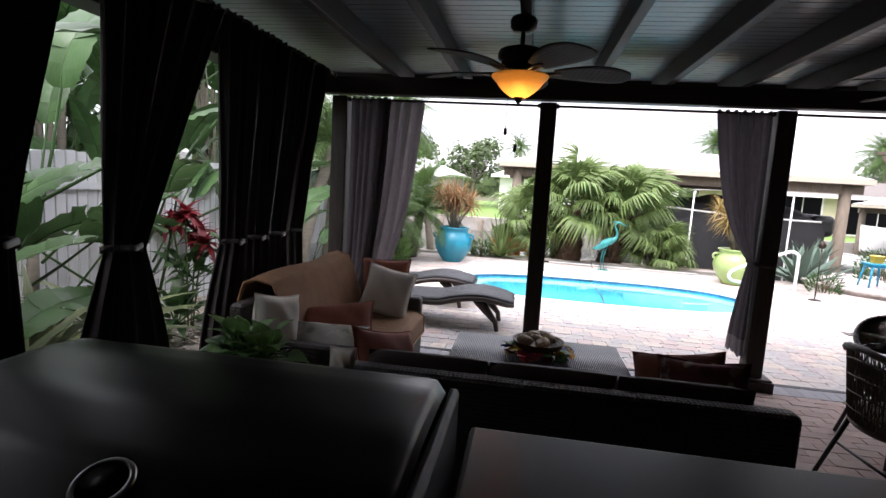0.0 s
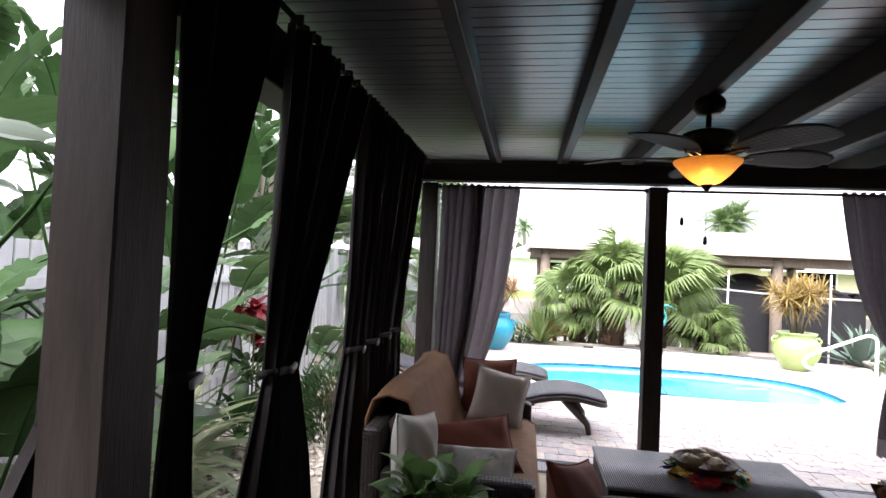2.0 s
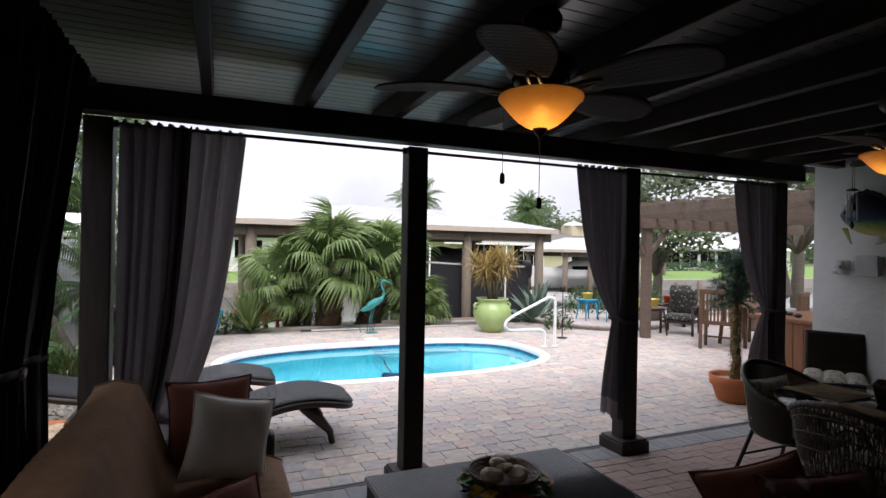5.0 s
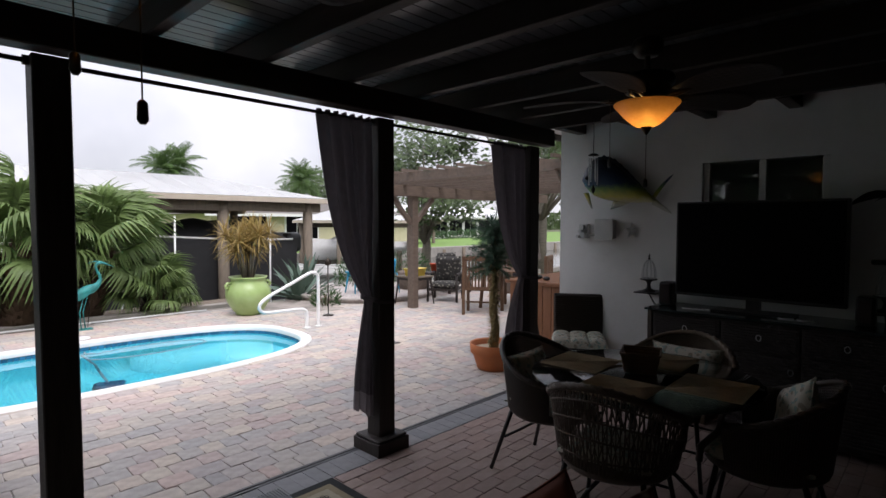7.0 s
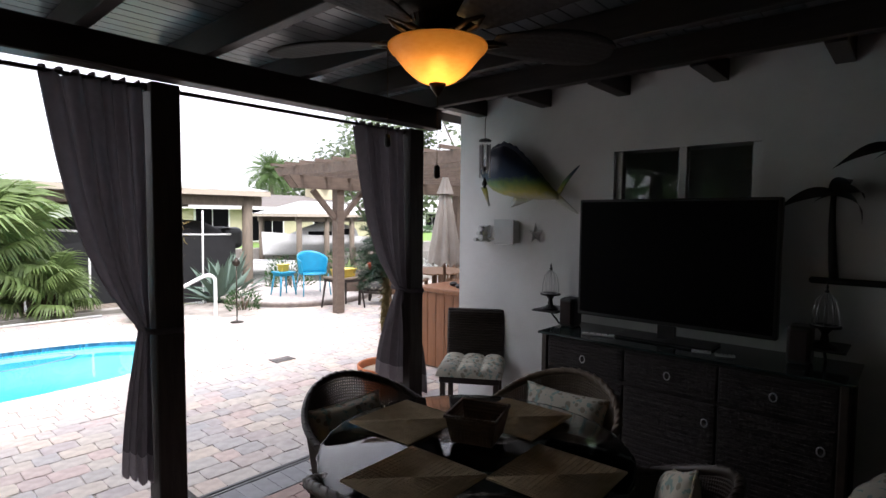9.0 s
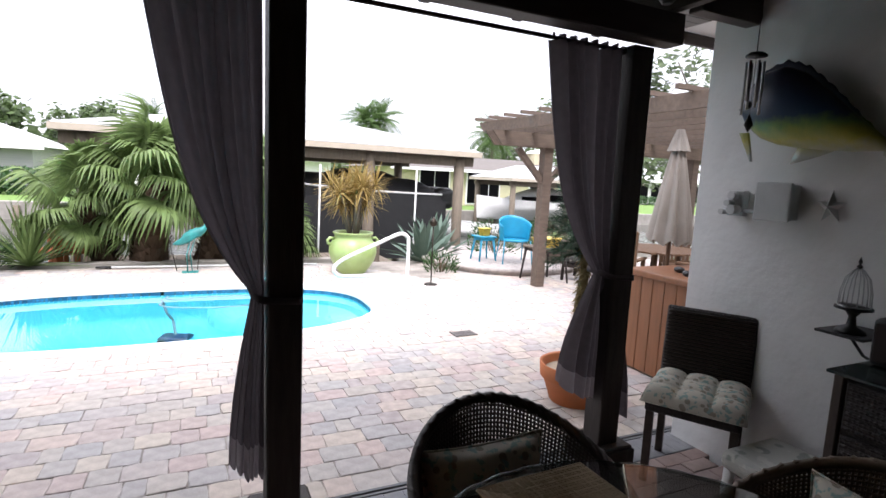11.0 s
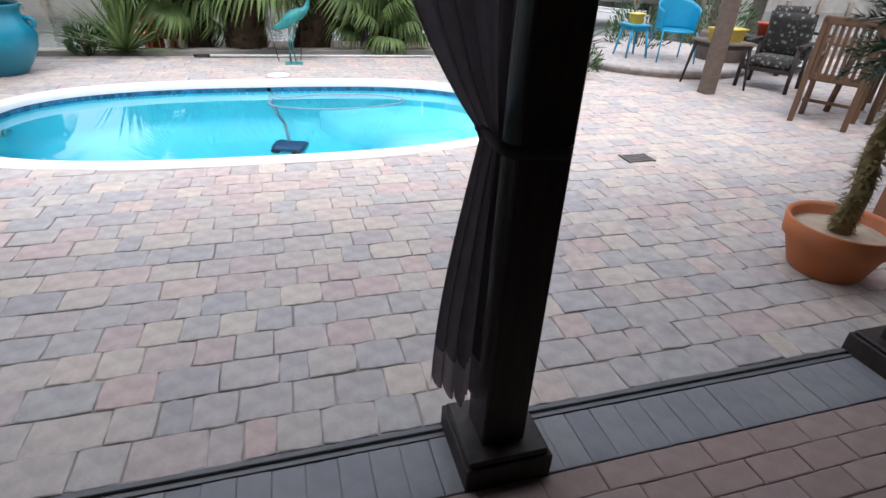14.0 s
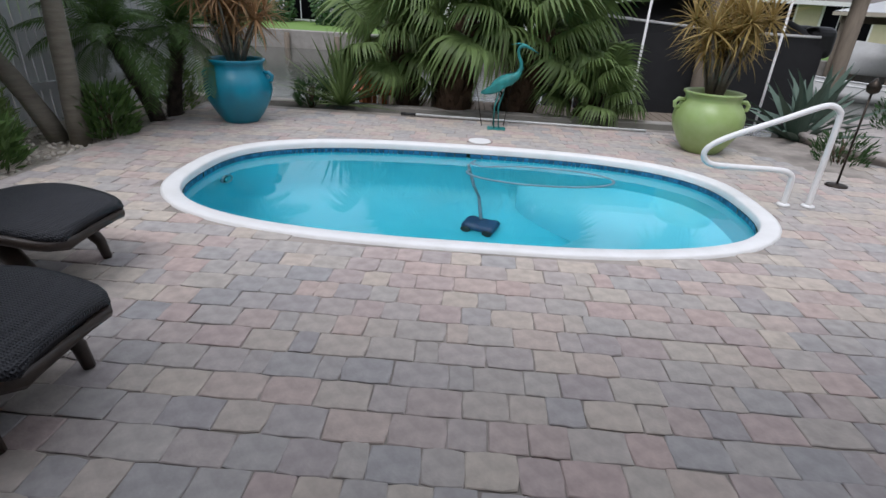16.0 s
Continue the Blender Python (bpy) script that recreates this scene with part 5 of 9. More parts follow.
tv = thing("television", "large flat black television standing on the cabinet", "television", pose(4.42, 3.345, CZ + 0.008))
bm = BM()
box(bm, -0.02, -0.583, 0.10, 0.045, 0.583, 0.872, 0.008, 2)
part("case", bm, M_BLACKPLASTIC, tv)
bm = BM()
box(bm, -0.024, -0.565, 0.125, -0.019, 0.565, 0.855)
part("screen", bm, M_SCREEN, tv)
bm = BM()
box(bm, -0.10, -0.28, 0.0, 0.12, 0.28, 0.015, 0.005)
box(bm, -0.005, -0.05, 0.012, 0.03, 0.05, 0.12)
part("stand", bm, M_BLACKPLASTIC, tv)
for y, lab in ((4.00, "small black loudspeaker beside the television"), (2.66, "small black loudspeaker on the cabinet")):
    sp = thing("loudspeaker", lab, "loudspeaker", pose(4.44, y, CZ + 0.008), "loudspeakers")
    bm = BM()
    box(bm, -0.07, -0.055, 0.0, 0.07, 0.055, 0.20, 0.022, 3)
    part("case", bm, M_BLACKPLASTIC, sp)
    bm = BM()
    box(bm, -0.074, -0.042, 0.02, -0.066, 0.042, 0.18, 0.006)
    part("grille", bm, M_DARKCLOTH, sp)
for y, w in ((3.72, 0.10), (3.10, 0.05), (2.98, 0.05)):
    o = thing("remote_control", "small pale remote control lying on the cabinet", "remote control", pose(4.28, y, CZ + 0.009, 0, 0, 15), "remotes")
    bm = BM()
    box(bm, -0.018, -w, 0, 0.018, w, 0.012, 0.004)
    part("case", bm, M_GREYPLASTIC, o)
    bm = BM()
    for i in range(4):
        box(bm, -0.008, -w * 0.7 + i * w * 0.4, 0.012, 0.008, -w * 0.6 + i * w * 0.4, 0.015)
    part("button", bm, M_BLACKPLASTIC, o)

# wall shelves, wire cloche lanterns
for y, z in ((4.18, 0.985), (2.56, 0.985)):
    o = thing("wall_shelf", "small black corner shelf on the stucco wall", "shelf", pose(4.65, y, z), "wall shelves")
    bm = BM()
    box(bm, -0.27, -0.10, -0.012, 0.0, 0.10, 0.0, 0.004)
    part("board", bm, M_BLACKPLASTIC, o)
    bm = BM()
    tube(bm, [(-0.005, 0, -0.14), (-0.05, 0, -0.12), (-0.18, 0, -0.013)], 0.007, 6)
    part("bracket", bm, M_IRON, o)
    o = thing("wire_lantern", "black iron pedestal with a bell-shaped wire cage", "lantern", pose(4.47, y, z), "wire lanterns")
    bm = BM()
    lathe(bm, [(0.06, 0), (0.055, 0.012), (0.02, 0.03), (0.014, 0.07), (0.03, 0.095), (0.072, 0.105), (0.072, 0.114), (0.01, 0.116)], 20)
    part("pedestal", bm, M_IRON, o)
    for i in range(10):
        bm = BM()
        a = 2 * math.pi * i / 10
        tube(bm, [(r * math.cos(a), r * math.sin(a), h) for r, h in ((0.06, 0.115), (0.058, 0.18), (0.045, 0.24), (0.02, 0.275), (0.003, 0.285))], 0.0025, 4)
        part("wire", bm, M_STEEL, o, "thin pale wire")
    bm = BM()
    tube(bm, [(0.06 * math.cos(2 * math.pi * i / 20), 0.06 * math.sin(2 * math.pi * i / 20), 0.118) for i in range(20)], 0.003, 4, closed=True)
    part("ring", bm, M_STEEL, o, "thin pale wire ring")
    bm = BM()
    lathe(bm, [(0.004, 0.28), (0.012, 0.292), (0.004, 0.302), (0.008, 0.312), (0.001, 0.335)], 10)
    part("finial", bm, M_IRON, o)

# ---- mounted fish, meter box, hooks, wind chime ----
fish = thing("mounted_fish", "mounted blue and yellow game fish model on the stucco wall", "wall decoration", pose(WALL_X - 0.02, 4.50, 1.93))
M_FISH = bpy.data.materials.new("fish_skin")
M_FISH.use_nodes = True
fn, fl = M_FISH.node_tree.nodes, M_FISH.node_tree.links
ftc, fsx, fno, fad, frp = (fn.new(k) for k in ("ShaderNodeTexCoord", "ShaderNodeSeparateXYZ", "ShaderNodeTexNoise", "ShaderNodeMath", "ShaderNodeValToRGB"))
fno.inputs["Scale"].default_value = 22
fl.new(ftc.outputs["Object"], fsx.inputs["Vector"])
fl.new(ftc.outputs["Object"], fno.inputs["Vector"])
fad.operation = 'MULTIPLY_ADD'
fl.new(fno.outputs["Fac"], fad.inputs[0])
fad.inputs[1].default_value = 0.07
fl.new(fsx.outputs["Z"], fad.inputs[2])
fmr = fn.new("ShaderNodeMapRange")
fmr.inputs["From Min"].default_value, fmr.inputs["From Max"].default_value = -0.14, 0.22
fl.new(fad.outputs[0], fmr.inputs["Value"])
fl.new(fmr.outputs["Result"], frp.inputs["Fac"])
for pos, col in ((0.0, (0.45, 0.46, 0.40)), (0.22, (0.42, 0.38, 0.05)), (0.42, (0.16, 0.26, 0.06)), (0.55, (0.02, 0.05, 0.10)), (1.0, (0.008, 0.012, 0.03))):
    e = frp.color_ramp.elements.new(pos) if pos not in (0.0, 1.0) else frp.color_ramp.elements[0 if pos == 0.0 else -1]
    e.color = (*col, 1)
fl.new(frp.outputs["Color"], fn["Principled BSDF"].inputs["Base Color"])
fn["Principled BSDF"].inputs["Roughness"].default_value = 0.3
bm = BM()


FISH_U = (0.0, 0.03, 0.08, 0.16, 0.30, 0.45, 0.60, 0.80, 1.0)
FISH_TOP = (0.10, 0.18, 0.225, 0.262, 0.275, 0.225, 0.135, 0.005, -0.115)
FISH_LOW = (0.06, 0.01, -0.03, -0.075, -0.112, -0.132, -0.145, -0.155, -0.155)


def fish_f(u, v):
    # u from the blunt brow to the tail's root, v round the section
    a = 2 * math.pi * v
    hi, lo = float(np.interp(u, FISH_U, FISH_TOP)), float(np.interp(u, FISH_U, FISH_LOW))
    mid = lo + (hi - lo) * 0.42
    th = 0.072 * math.sin(math.pi * (0.12 + 0.84 * u)) ** 0.7 + 0.006
    q = math.sin(a)
    return Vector((-0.075 - th * math.cos(a), 0.375 - 0.695 * u, mid + (hi - mid if q > 0 else mid - lo) * q))


sheet(bm, fish_f, 30, 24)
bmesh.ops.remove_doubles(bm, verts=bm.verts, dist=0.0005)
bmesh.ops.holes_fill(bm, edges=[e for e in bm.edges if e.is_boundary])
part("body", bm, M_FISH, fish)
bm = BM()
for s, tip, bow in ((1, (-0.475, 0.085), 0.05), (-1, (-0.47, -0.255), 0.02)):
    sheet(bm, lambda u, v: Vector((-0.075 + 0.01 * u, -0.30 + (tip[0] + 0.30) * u + bow * math.sin(math.pi * u) * 0.5, -0.135 + (tip[1] + 0.135) * u ** 1.15 + (v - 0.5) * (0.075 * (1 - u) ** 0.7 + 0.004))), 10, 3, 0.006)
part("tail_fin", bm, M_FISH, fish)
bm = BM()
sheet(bm, lambda u, v: Vector((-0.075, 0.30 - 0.55 * u, float(np.interp((0.075 + 0.55 * u) / 0.695, FISH_U, FISH_TOP)) - 0.012 + (0.048 * math.sin(math.pi * (0.15 + 0.75 * u)) + 0.006 * math.sin(60 * u)) * v)), 30, 3, 0.006)
part("dorsal_fin", bm, M_FISH, fish)
bm = BM()
sheet(bm, lambda u, v: Vector((-0.13 - 0.02 * u, 0.29 - 0.05 * u + (0.055 - 0.04 * u) * v, -0.05 - 0.15 * u)), 6, 3, 0.005)
part("lower_fin", bm, M_FISH, fish)
bm = BM()
sheet(bm, lambda u, v: Vector((-0.08, 0.06 - 0.22 * u + 0.03 * v, -0.125 - 0.085 * v * (1 - u) ** 0.6)), 6, 3, 0.005)
part("anal_fin", bm, M_FISH, fish)
bm = BM()
lathe(bm, [(0.02, 0.0), (0.019, 0.006), (0.008, 0.01), (0.001, 0.011)], 16)
ey = part("eye", bm, M_SCREEN, fish)
ey.matrix_basis = pose(-0.128, 0.315, 0.095, 0, -90, 0)
bm = BM()
box(bm, -0.04, -0.06, -0.05, 0.02, 0.12, 0.05)
part("mount", bm, M_BLACKPLASTIC, fish)

mb = thing("meter_box", "pale grey plastic junction box on the wall", "junction box", pose(WALL_X, 4.66, 1.53))
bm = BM()
box(bm, -0.085, -0.085, -0.09, 0.0, 0.085, 0.09, 0.01, 2)
part("case", bm, M_GREYPLASTIC, mb)
bm = BM()
box(bm, -0.10, -0.095, -0.10, -0.082, 0.095, 0.10, 0.008, 2)
part("lid", bm, M_GREYPLASTIC, mb)
bm = BM()
tube(bm, [(-0.03, 0.085, -0.06), (-0.03, 0.20, -0.06)], 0.011, 8)
part("conduit", bm, M_GREYPLASTIC, mb)
vlv = thing("outlet", "pale electrical outlet with its fittings on the wall", "outlet", pose(WALL_X, 4.90, 1.51))
bm = BM()
box(bm, -0.05, -0.05, -0.07, 0.0, 0.05, 0.07, 0.008, 2)
part("box", bm, M_GREYPLASTIC, vlv)
for k, (dy, dz, r) in enumerate(((0.0, 0.04, 0.022), (0.015, 0.0, 0.018), (-0.02, -0.035, 0.026), (0.03, -0.05, 0.016))):
    bm = BM()
    tube(bm, [(-0.05, dy, dz), (-0.09 - 0.01 * k, dy, dz)], r, 10)
    part("knob", bm, M_GREYPLASTIC, vlv)
star = thing("wall_ornament", "small pale carved ornament on the stucco wall", "wall decoration", pose(WALL_X, 4.42, 1.52))
bm = BM()
pts2 = [bm.verts.new((-0.012, (0.07 if i % 2 == 0 else 0.032) * math.cos(math.pi * i / 5 + 0.3), (0.085 if i % 2 == 0 else 0.034) * math.sin(math.pi * i / 5 + 0.3))) for i in range(10)]
cv = bm.verts.new((-0.05, 0, 0))
bv = bm.verts.new((0, 0, 0))
for i in range(10):
    bm.faces.new((pts2[i], pts2[(i + 1) % 10], cv))
    bm.faces.new((pts2[(i + 1) % 10], pts2[i], bv))
part("carving", bm, M_GREYPLASTIC, star)

chime = thing("wind_chime", "dark metal wind chime with hanging tubes", "wind chime", pose(4.22, 4.60, 0))
bm = BM()
tube(bm, [(0, 0, CEIL_Z), (0, 0, 2.40), (0.008, 0, 2.37), (0.0, 0, 2.345), (0, 0, 2.20)], 0.003, 5)
part("cord", bm, M_IRON, chime)
bm = BM()
lathe(bm, [(0.001, 2.215), (0.03, 2.21), (0.046, 2.198), (0.046, 2.192), (0.001, 2.192)], 18)
part("cap", bm, M_IRON, chime)
for i in range(6):
    a = 2 * math.pi * i / 6
    bm = BM()
    tube(bm, [(0.036 * math.cos(a), 0.036 * math.sin(a), 2.17), (0.036 * math.cos(a), 0.036 * math.sin(a), 1.99 - 0.03 * (i % 3))], 0.006, 7)
    part("chime_tube", bm, M_STEEL, chime)
bm = BM()
tube(bm, [(0, 0, 2.19), (0, 0, 1.93)], 0.0015, 4)
lathe(bm, [(0.001, 1.85), (0.02, 1.885), (0.012, 1.91), (0.001, 1.935)], 8)
part("clapper", bm, M_IRON, chime)

# ---- house window ----
win = thing("window_1", "white-framed two-pane house window, dark inside", "window", None, "", "structure")
bm = BM()
for y0, y1, z0, z1 in ((WIN_Y0, WIN_Y1, WIN_Z1 - 0.05, WIN_Z1), (WIN_Y0, WIN_Y1, WIN_Z0, WIN_Z0 + 0.05), (WIN_Y0, WIN_Y0 + 0.05, WIN_Z0 + 0.05, WIN_Z1 - 0.05), (WIN_Y1 - 0.05, WIN_Y1, WIN_Z0 + 0.05, WIN_Z1 - 0.05),
                       ((WIN_Y0 + WIN_Y1) / 2 - 0.025, (WIN_Y0 + WIN_Y1) / 2 + 0.025, WIN_Z0 + 0.05, WIN_Z1 - 0.05)):
    box(bm, WALL_X + 0.03, y0, z0, WALL_X + 0.09, y1, z1, 0.004)
part("window_frame", bm, M_WHITEPAINT, win)
for y0, y1 in ((WIN_Y0 + 0.05, (WIN_Y0 + WIN_Y1) / 2 - 0.025), ((WIN_Y0 + WIN_Y1) / 2 + 0.025, WIN_Y1 - 0.05)):
    bm = BM()
    box(bm, WALL_X + 0.055, y0, WIN_Z0 + 0.05, WALL_X + 0.060, y1, WIN_Z1 - 0.05)
    part("pane", bm, M_GLASS, win)
# carved rafter tails of the old eave
for i in range(13):
    y = 4.95 - 0.60 * i
    bm = BM()
    box(bm, 4.20, y - 0.045, 2.47, WALL_X - 0.002, y + 0.045, CEIL_Z - 0.004, 0.004)
    o = struct("rafter_tail", bm, M_BEAM, "dark rafter tail over the house wall", "rafter")

# ---- palm tree wall art ----
art = thing("palm_wall_art", "black metal palm trees wall sculpture", "wall decoration", pose(WALL_X - 0.03, 2.36, 1.30))
bm = BM()
box(bm, -0.012, -0.34, 0.0, 0.012, 0.30, 0.035, 0.01)
part("ground_bar", bm, M_IRON, art)
for y0, h, sway in ((0.19, 0.46, 0.02), (-0.10, 0.68, 0.06), (-0.28, 0.40, -0.04)):
    bm = BM()
    tube(bm, [(0, y0 + sway * math.sin(k / 6 * 2), 0.03 + h * k / 6) for k in range(7)], [0.022 - 0.0016 * k for k in range(7)], 8)
    part("trunk", bm, M_IRON, art)
    for i in range(8):
        a = radians(-25 + 230 * i / 7)
        bm = BM()
        blade_leaf(bm, 0.29, 0.045, 0.6, 0.1, 7)
        lf = part("frond", bm, M_IRON, art)
        up = math.sin(a)
        lf.matrix_basis = Matrix.Translation((0, y0 + sway * math.sin(2), 0.03 + h)) @ Matrix(((0, 0.25, 0, 0), (math.cos(a), -up * 0.9, 0.0, 0), (up, math.cos(a) * 0.9, 1, 0), (0, 0, 0, 1)))


# ---- dining side chairs of flat wicker by the wall ----
def side_chair(m, label):
    t = thing("side_chair", label, "chair", m, "side chairs")
    for sx in (-1, 1):
        bm = BM()
        box(bm, sx * 0.20 - 0.02, 0.18, 0, sx * 0.20 + 0.02, 0.22, 0.43, 0.004)
        part("leg", bm, M_CANE_DARK, t)
        bm = BM()
        vs = box(bm, sx * 0.20 - 0.02, -0.22, 0, sx * 0.20 + 0.02, -0.18, 0.44, 0.004)
        part("leg", bm, M_CANE_DARK, t)
    bm = BM()
    box(bm, -0.225, -0.22, 0.40, 0.225, 0.23, 0.455, 0.008)
    part("seat", bm, M_WICKER_DARK, t)
    bm = BM()
    vs = box(bm, -0.235, -0.22, 0.45, 0.235, -0.185, 0.89, 0.008)
    for v in bm.verts:
        v.co.y -= 0.10 * max(0, v.co.z - 0.45)
    back = part("backrest", bm, M_WICKER_DARK, t)
    bm = BM()
    for k in range(21):
        z = 0.465 + 0.02 * k
        tube(bm, [(-0.225 + 0.45 * i / 20, -0.183 - 0.10 * (z - 0.45) + 0.003 * math.cos(math.pi * (i + k)), z) for i in range(21)], 0.0065, 4)
    tagged(part("weave", bm, M_CANE_DARK, back), kind="stuff")
    bm = BM()
    N = 36

    def f(u, v):
        a, b = u * 2 - 1, v * 2 - 1
        k = max(0, (1 - abs(a) ** 8) * (1 - abs(b) ** 8))
        puff = 0.62 + 0.38 * (abs(math.sin(1.5 * math.pi * (a + 1))) * abs(math.sin(1.5 * math.pi * (b + 1)))) ** 0.45
        return Vector((a * 0.25, b * 0.24 + 0.02, 0.458 + 0.085 * k ** 0.30 * puff))
    sheet(bm, f, N, N)
    sheet(bm, lambda u, v: Vector((f(u, v).x, f(u, v).y, 0.456)), 2, 2)
    part("tufted_cushion", bm, M_PRINT, t, "tufted pale printed seat cushion")
    return t


side_chair(pose(4.335, 4.785, 0, 0, 0, 122), "dark flat-weave wicker chair with a tufted printed cushion")
side_chair(pose(4.06, 2.08, 0, 0, 0, 72), "dark wicker chair with a printed cushion by the cabinet")
stool = thing("footstool", "pale upholstered footstool beside the cabinet", "footstool", pose(4.36, 4.34, 0))
bm = BM()
box(bm, -0.2, -0.16, 0.24, 0.2, 0.16, 0.34, 0.035, 3)
part("seat", bm, M_GREYCLOTH, stool)
for sx in (-1, 1):
    for sy in (-1, 1):
        bm = BM()
        tube(bm, [(sx * 0.16, sy * 0.12, 0.25), (sx * 0.17, sy * 0.13, 0.12), (sx * 0.15, sy * 0.11, 0.0)], [0.03, 0.018, 0.022], 8)
        part("leg", bm, M_WHITEPAINT, stool)


# ---- sun loungers ----
def lounger(x_tip, y_mid, label):
    t = thing("sun_lounger", label, "sun lounger", pose(x_tip, y_mid, 0), "sun loungers")
    L, W = 1.95, 0.63

    def height(s):
        # s = 0 at the foot end
        return 0.285 + 0.08 * math.sin(math.pi * min(1, (s + 0.06) / 0.85)) - 0.03 * max(0, s - 0.8) + 0.25 * max(0, s - 1.35) ** 1.3

    def half(s):
        return W / 2 * (1 - 0.14 * max(0, 1 - s / 0.45) ** 1.6 - 0.20 * max(0, 1 - s / 0.10) ** 2)
    bm = BM()
    sheet(bm, lambda u, v: Vector((-L * u, (v - 0.5) * 2 * half(L * u), height(L * u) + 0.012 - 0.02 * abs(v * 2 - 1) ** 6)), 46, 14, 0.045)
    deck = part("deck", bm, M_WICKER_FINE, t)
    bm = BM()
    rim = [(-L * i / 40, half(L * i / 40), height(L * i / 40) - 0.008) for i in range(41)]
    rim2 = [(x, -y, z) for x, y, z in reversed(rim)]
    tube(bm, rim + rim2, 0.03, 8, closed=True)
    part("frame", bm, M_CANE_DARK, t)
    for s in (0.22, 1.55):
        for sy in (-1, 1):
            bm = BM()
            d = 0.10 if s < 1 else -0.06
            y = sy * (half(s) - 0.07)
            tube(bm, [(-s - d * 1.6, y, height(s) - 0.015), (-s - d * 0.5, y, 0.22), (-s + d * 0.55, y, 0.10), (-s + d * 0.75, y, 0.0)], [0.06, 0.048, 0.03, 0.024], 8)
            part("leg", bm, M_CANE_DARK, t)
    return t


lounger(0.13, 6.30, "dark woven sun lounger with a curved deck by the pool")
lounger(-0.40, 7.24, "dark woven sun lounger with a curved deck by the pool")

# ---- pool water and fittings ----
M_WATER = glass_mat("pool_water", (0.93, 0.985, 0.99), 0.0, 1.33)
wn2, wl2 = M_WATER.node_tree.nodes, M_WATER.node_tree.links
wno, wbp = wn2.new("ShaderNodeTexNoise"), wn2.new("ShaderNodeBump")
wno.inputs["Scale"].default_value, wno.inputs["Detail"].default_value = 2.2, 3
wbp.inputs["Strength"].default_value, wbp.inputs["Distance"].default_value = 0.05, 0.02
wl2.new(wno.outputs["Fac"], wbp.inputs["Height"])
wl2.new(wbp.outputs["Normal"], wn2["Principled BSDF"].inputs["Normal"])
bm = BM()
vs = [bm.verts.new((*oval(POOL_A - COPING_W - 0.002, POOL_B - COPING_W - 0.002, 2 * math.pi * i / N_OV), -0.090)) for i in range(N_OV)]
bm.faces.new(vs)
water_pool = struct("pool_water", bm, M_WATER, "clear still pool water", "water")
if water_pool.data.polygons[0].normal.z < 0:
    water_pool.data.flip_normals()
water_pool.visible_shadow = False
bm = BM()           # shallow-end steps: curved ledges
for z, k in ((-0.62, 0.44),):
    n = 24
    a = [bm.verts.new((*oval(POOL_A - COPING_W - 0.03, POOL_B - COPING_W - 0.03, radians(-52 + 104 * i / n)), z)) for i in range(n + 1)]
    b = [bm.verts.new((POOL_CX + (POOL_A - COPING_W) * k + 0.30 * math.cos(math.pi * (i / n * 2 - 1)) - 0.2, POOL_CY + (-0.72 + 1.44 * i / n) * (POOL_B - COPING_W), z)) for i in range(n + 1)]
    c = [bm.verts.new((v.co.x, v.co.y, z - 0.66)) for v in b]
    for i in range(n):
        bm.faces.new((a[i], a[i + 1], b[i + 1], b[i]))
        bm.faces.new((b[i], b[i + 1], c[i + 1], c[i]))
for f_ in bm.faces:
    f_.smooth = True
part("step", bm, mat("pale_step_plaster", (0.13, 0.62, 0.74), (0.10, 0.57, 0.70), rough=0.6, scale=3, bump=0.02), pool, "pale curved shallow-end steps")
bm = BM()            # waterline band of small blue tiles
NT = 300
for i in range(NT):
    for j in range(2):
        t0, t1 = 2 * math.pi * (i + 0.06) / NT, 2 * math.pi * (i + 0.94) / NT
        z0, z1 = -0.130 + 0.038 * j + 0.002, -0.130 + 0.038 * (j + 1) - 0.002
        d = COPING_W + 0.006
        p = [oval(POOL_A - d, POOL_B - d, t0), oval(POOL_A - d, POOL_B - d, t1)]
        v = [bm.verts.new((*p[0], z0)), bm.verts.new((*p[1], z0)), bm.verts.new((*p[1], z1)), bm.verts.new((*p[0], z1))]
        bm.faces.new(v)
tagged(part("tile_band", bm, M_POOLTILE, pool, "blue mosaic waterline tiles"), kind="stuff")
lite = thing("pool_light", "round pool light in a chrome ring under water", "pool light", None)
lx, ly = oval(POOL_A - COPING_W - 0.05, POOL_B - COPING_W - 0.05, radians(172))
lite.matrix_basis = pose(lx, ly, -0.42, 0, 80, -8)
bm = BM()
lathe(bm, [(0.001, 0.03), (0.06, 0.022), (0.075, 0.01)], 24)
part("lens", bm, M_GLASS, lite)
bm = BM()
tube(bm, [(0.08 * math.cos(2 * math.pi * i / 24), 0.08 * math.sin(2 * math.pi * i / 24), 0.012) for i in range(24)], 0.012, 6, closed=True)
part("ring", bm, M_STEEL, lite)

cl = thing("pool_cleaner", "dark pool cleaner on the pool floor with its hose", "pool cleaner", pose(1.65, 9.66, -1.295, 0, 0, -20))
bm = BM()
box(bm, -0.17, -0.12, 0.02, 0.17, 0.12, 0.14, 0.05, 3)
part("body", bm, mat("dark_blue_plastic", (0.01, 0.04, 0.10), (0.015, 0.05, 0.12), rough=0.4, bump=0.05), cl)
for sx in (-1, 1):
    for sy in (-1, 1):
        bm = BM()
        tube(bm, [(sx * 0.11, sy * 0.10, 0.05), (sx * 0.11, sy * 0.14, 0.05)], 0.05, 12)
        part("wheel", bm, M_BLACKPLASTIC, cl)
hose = thing("pool_hose", "faded blue vacuum hose floating in a loop on the water", "hose")
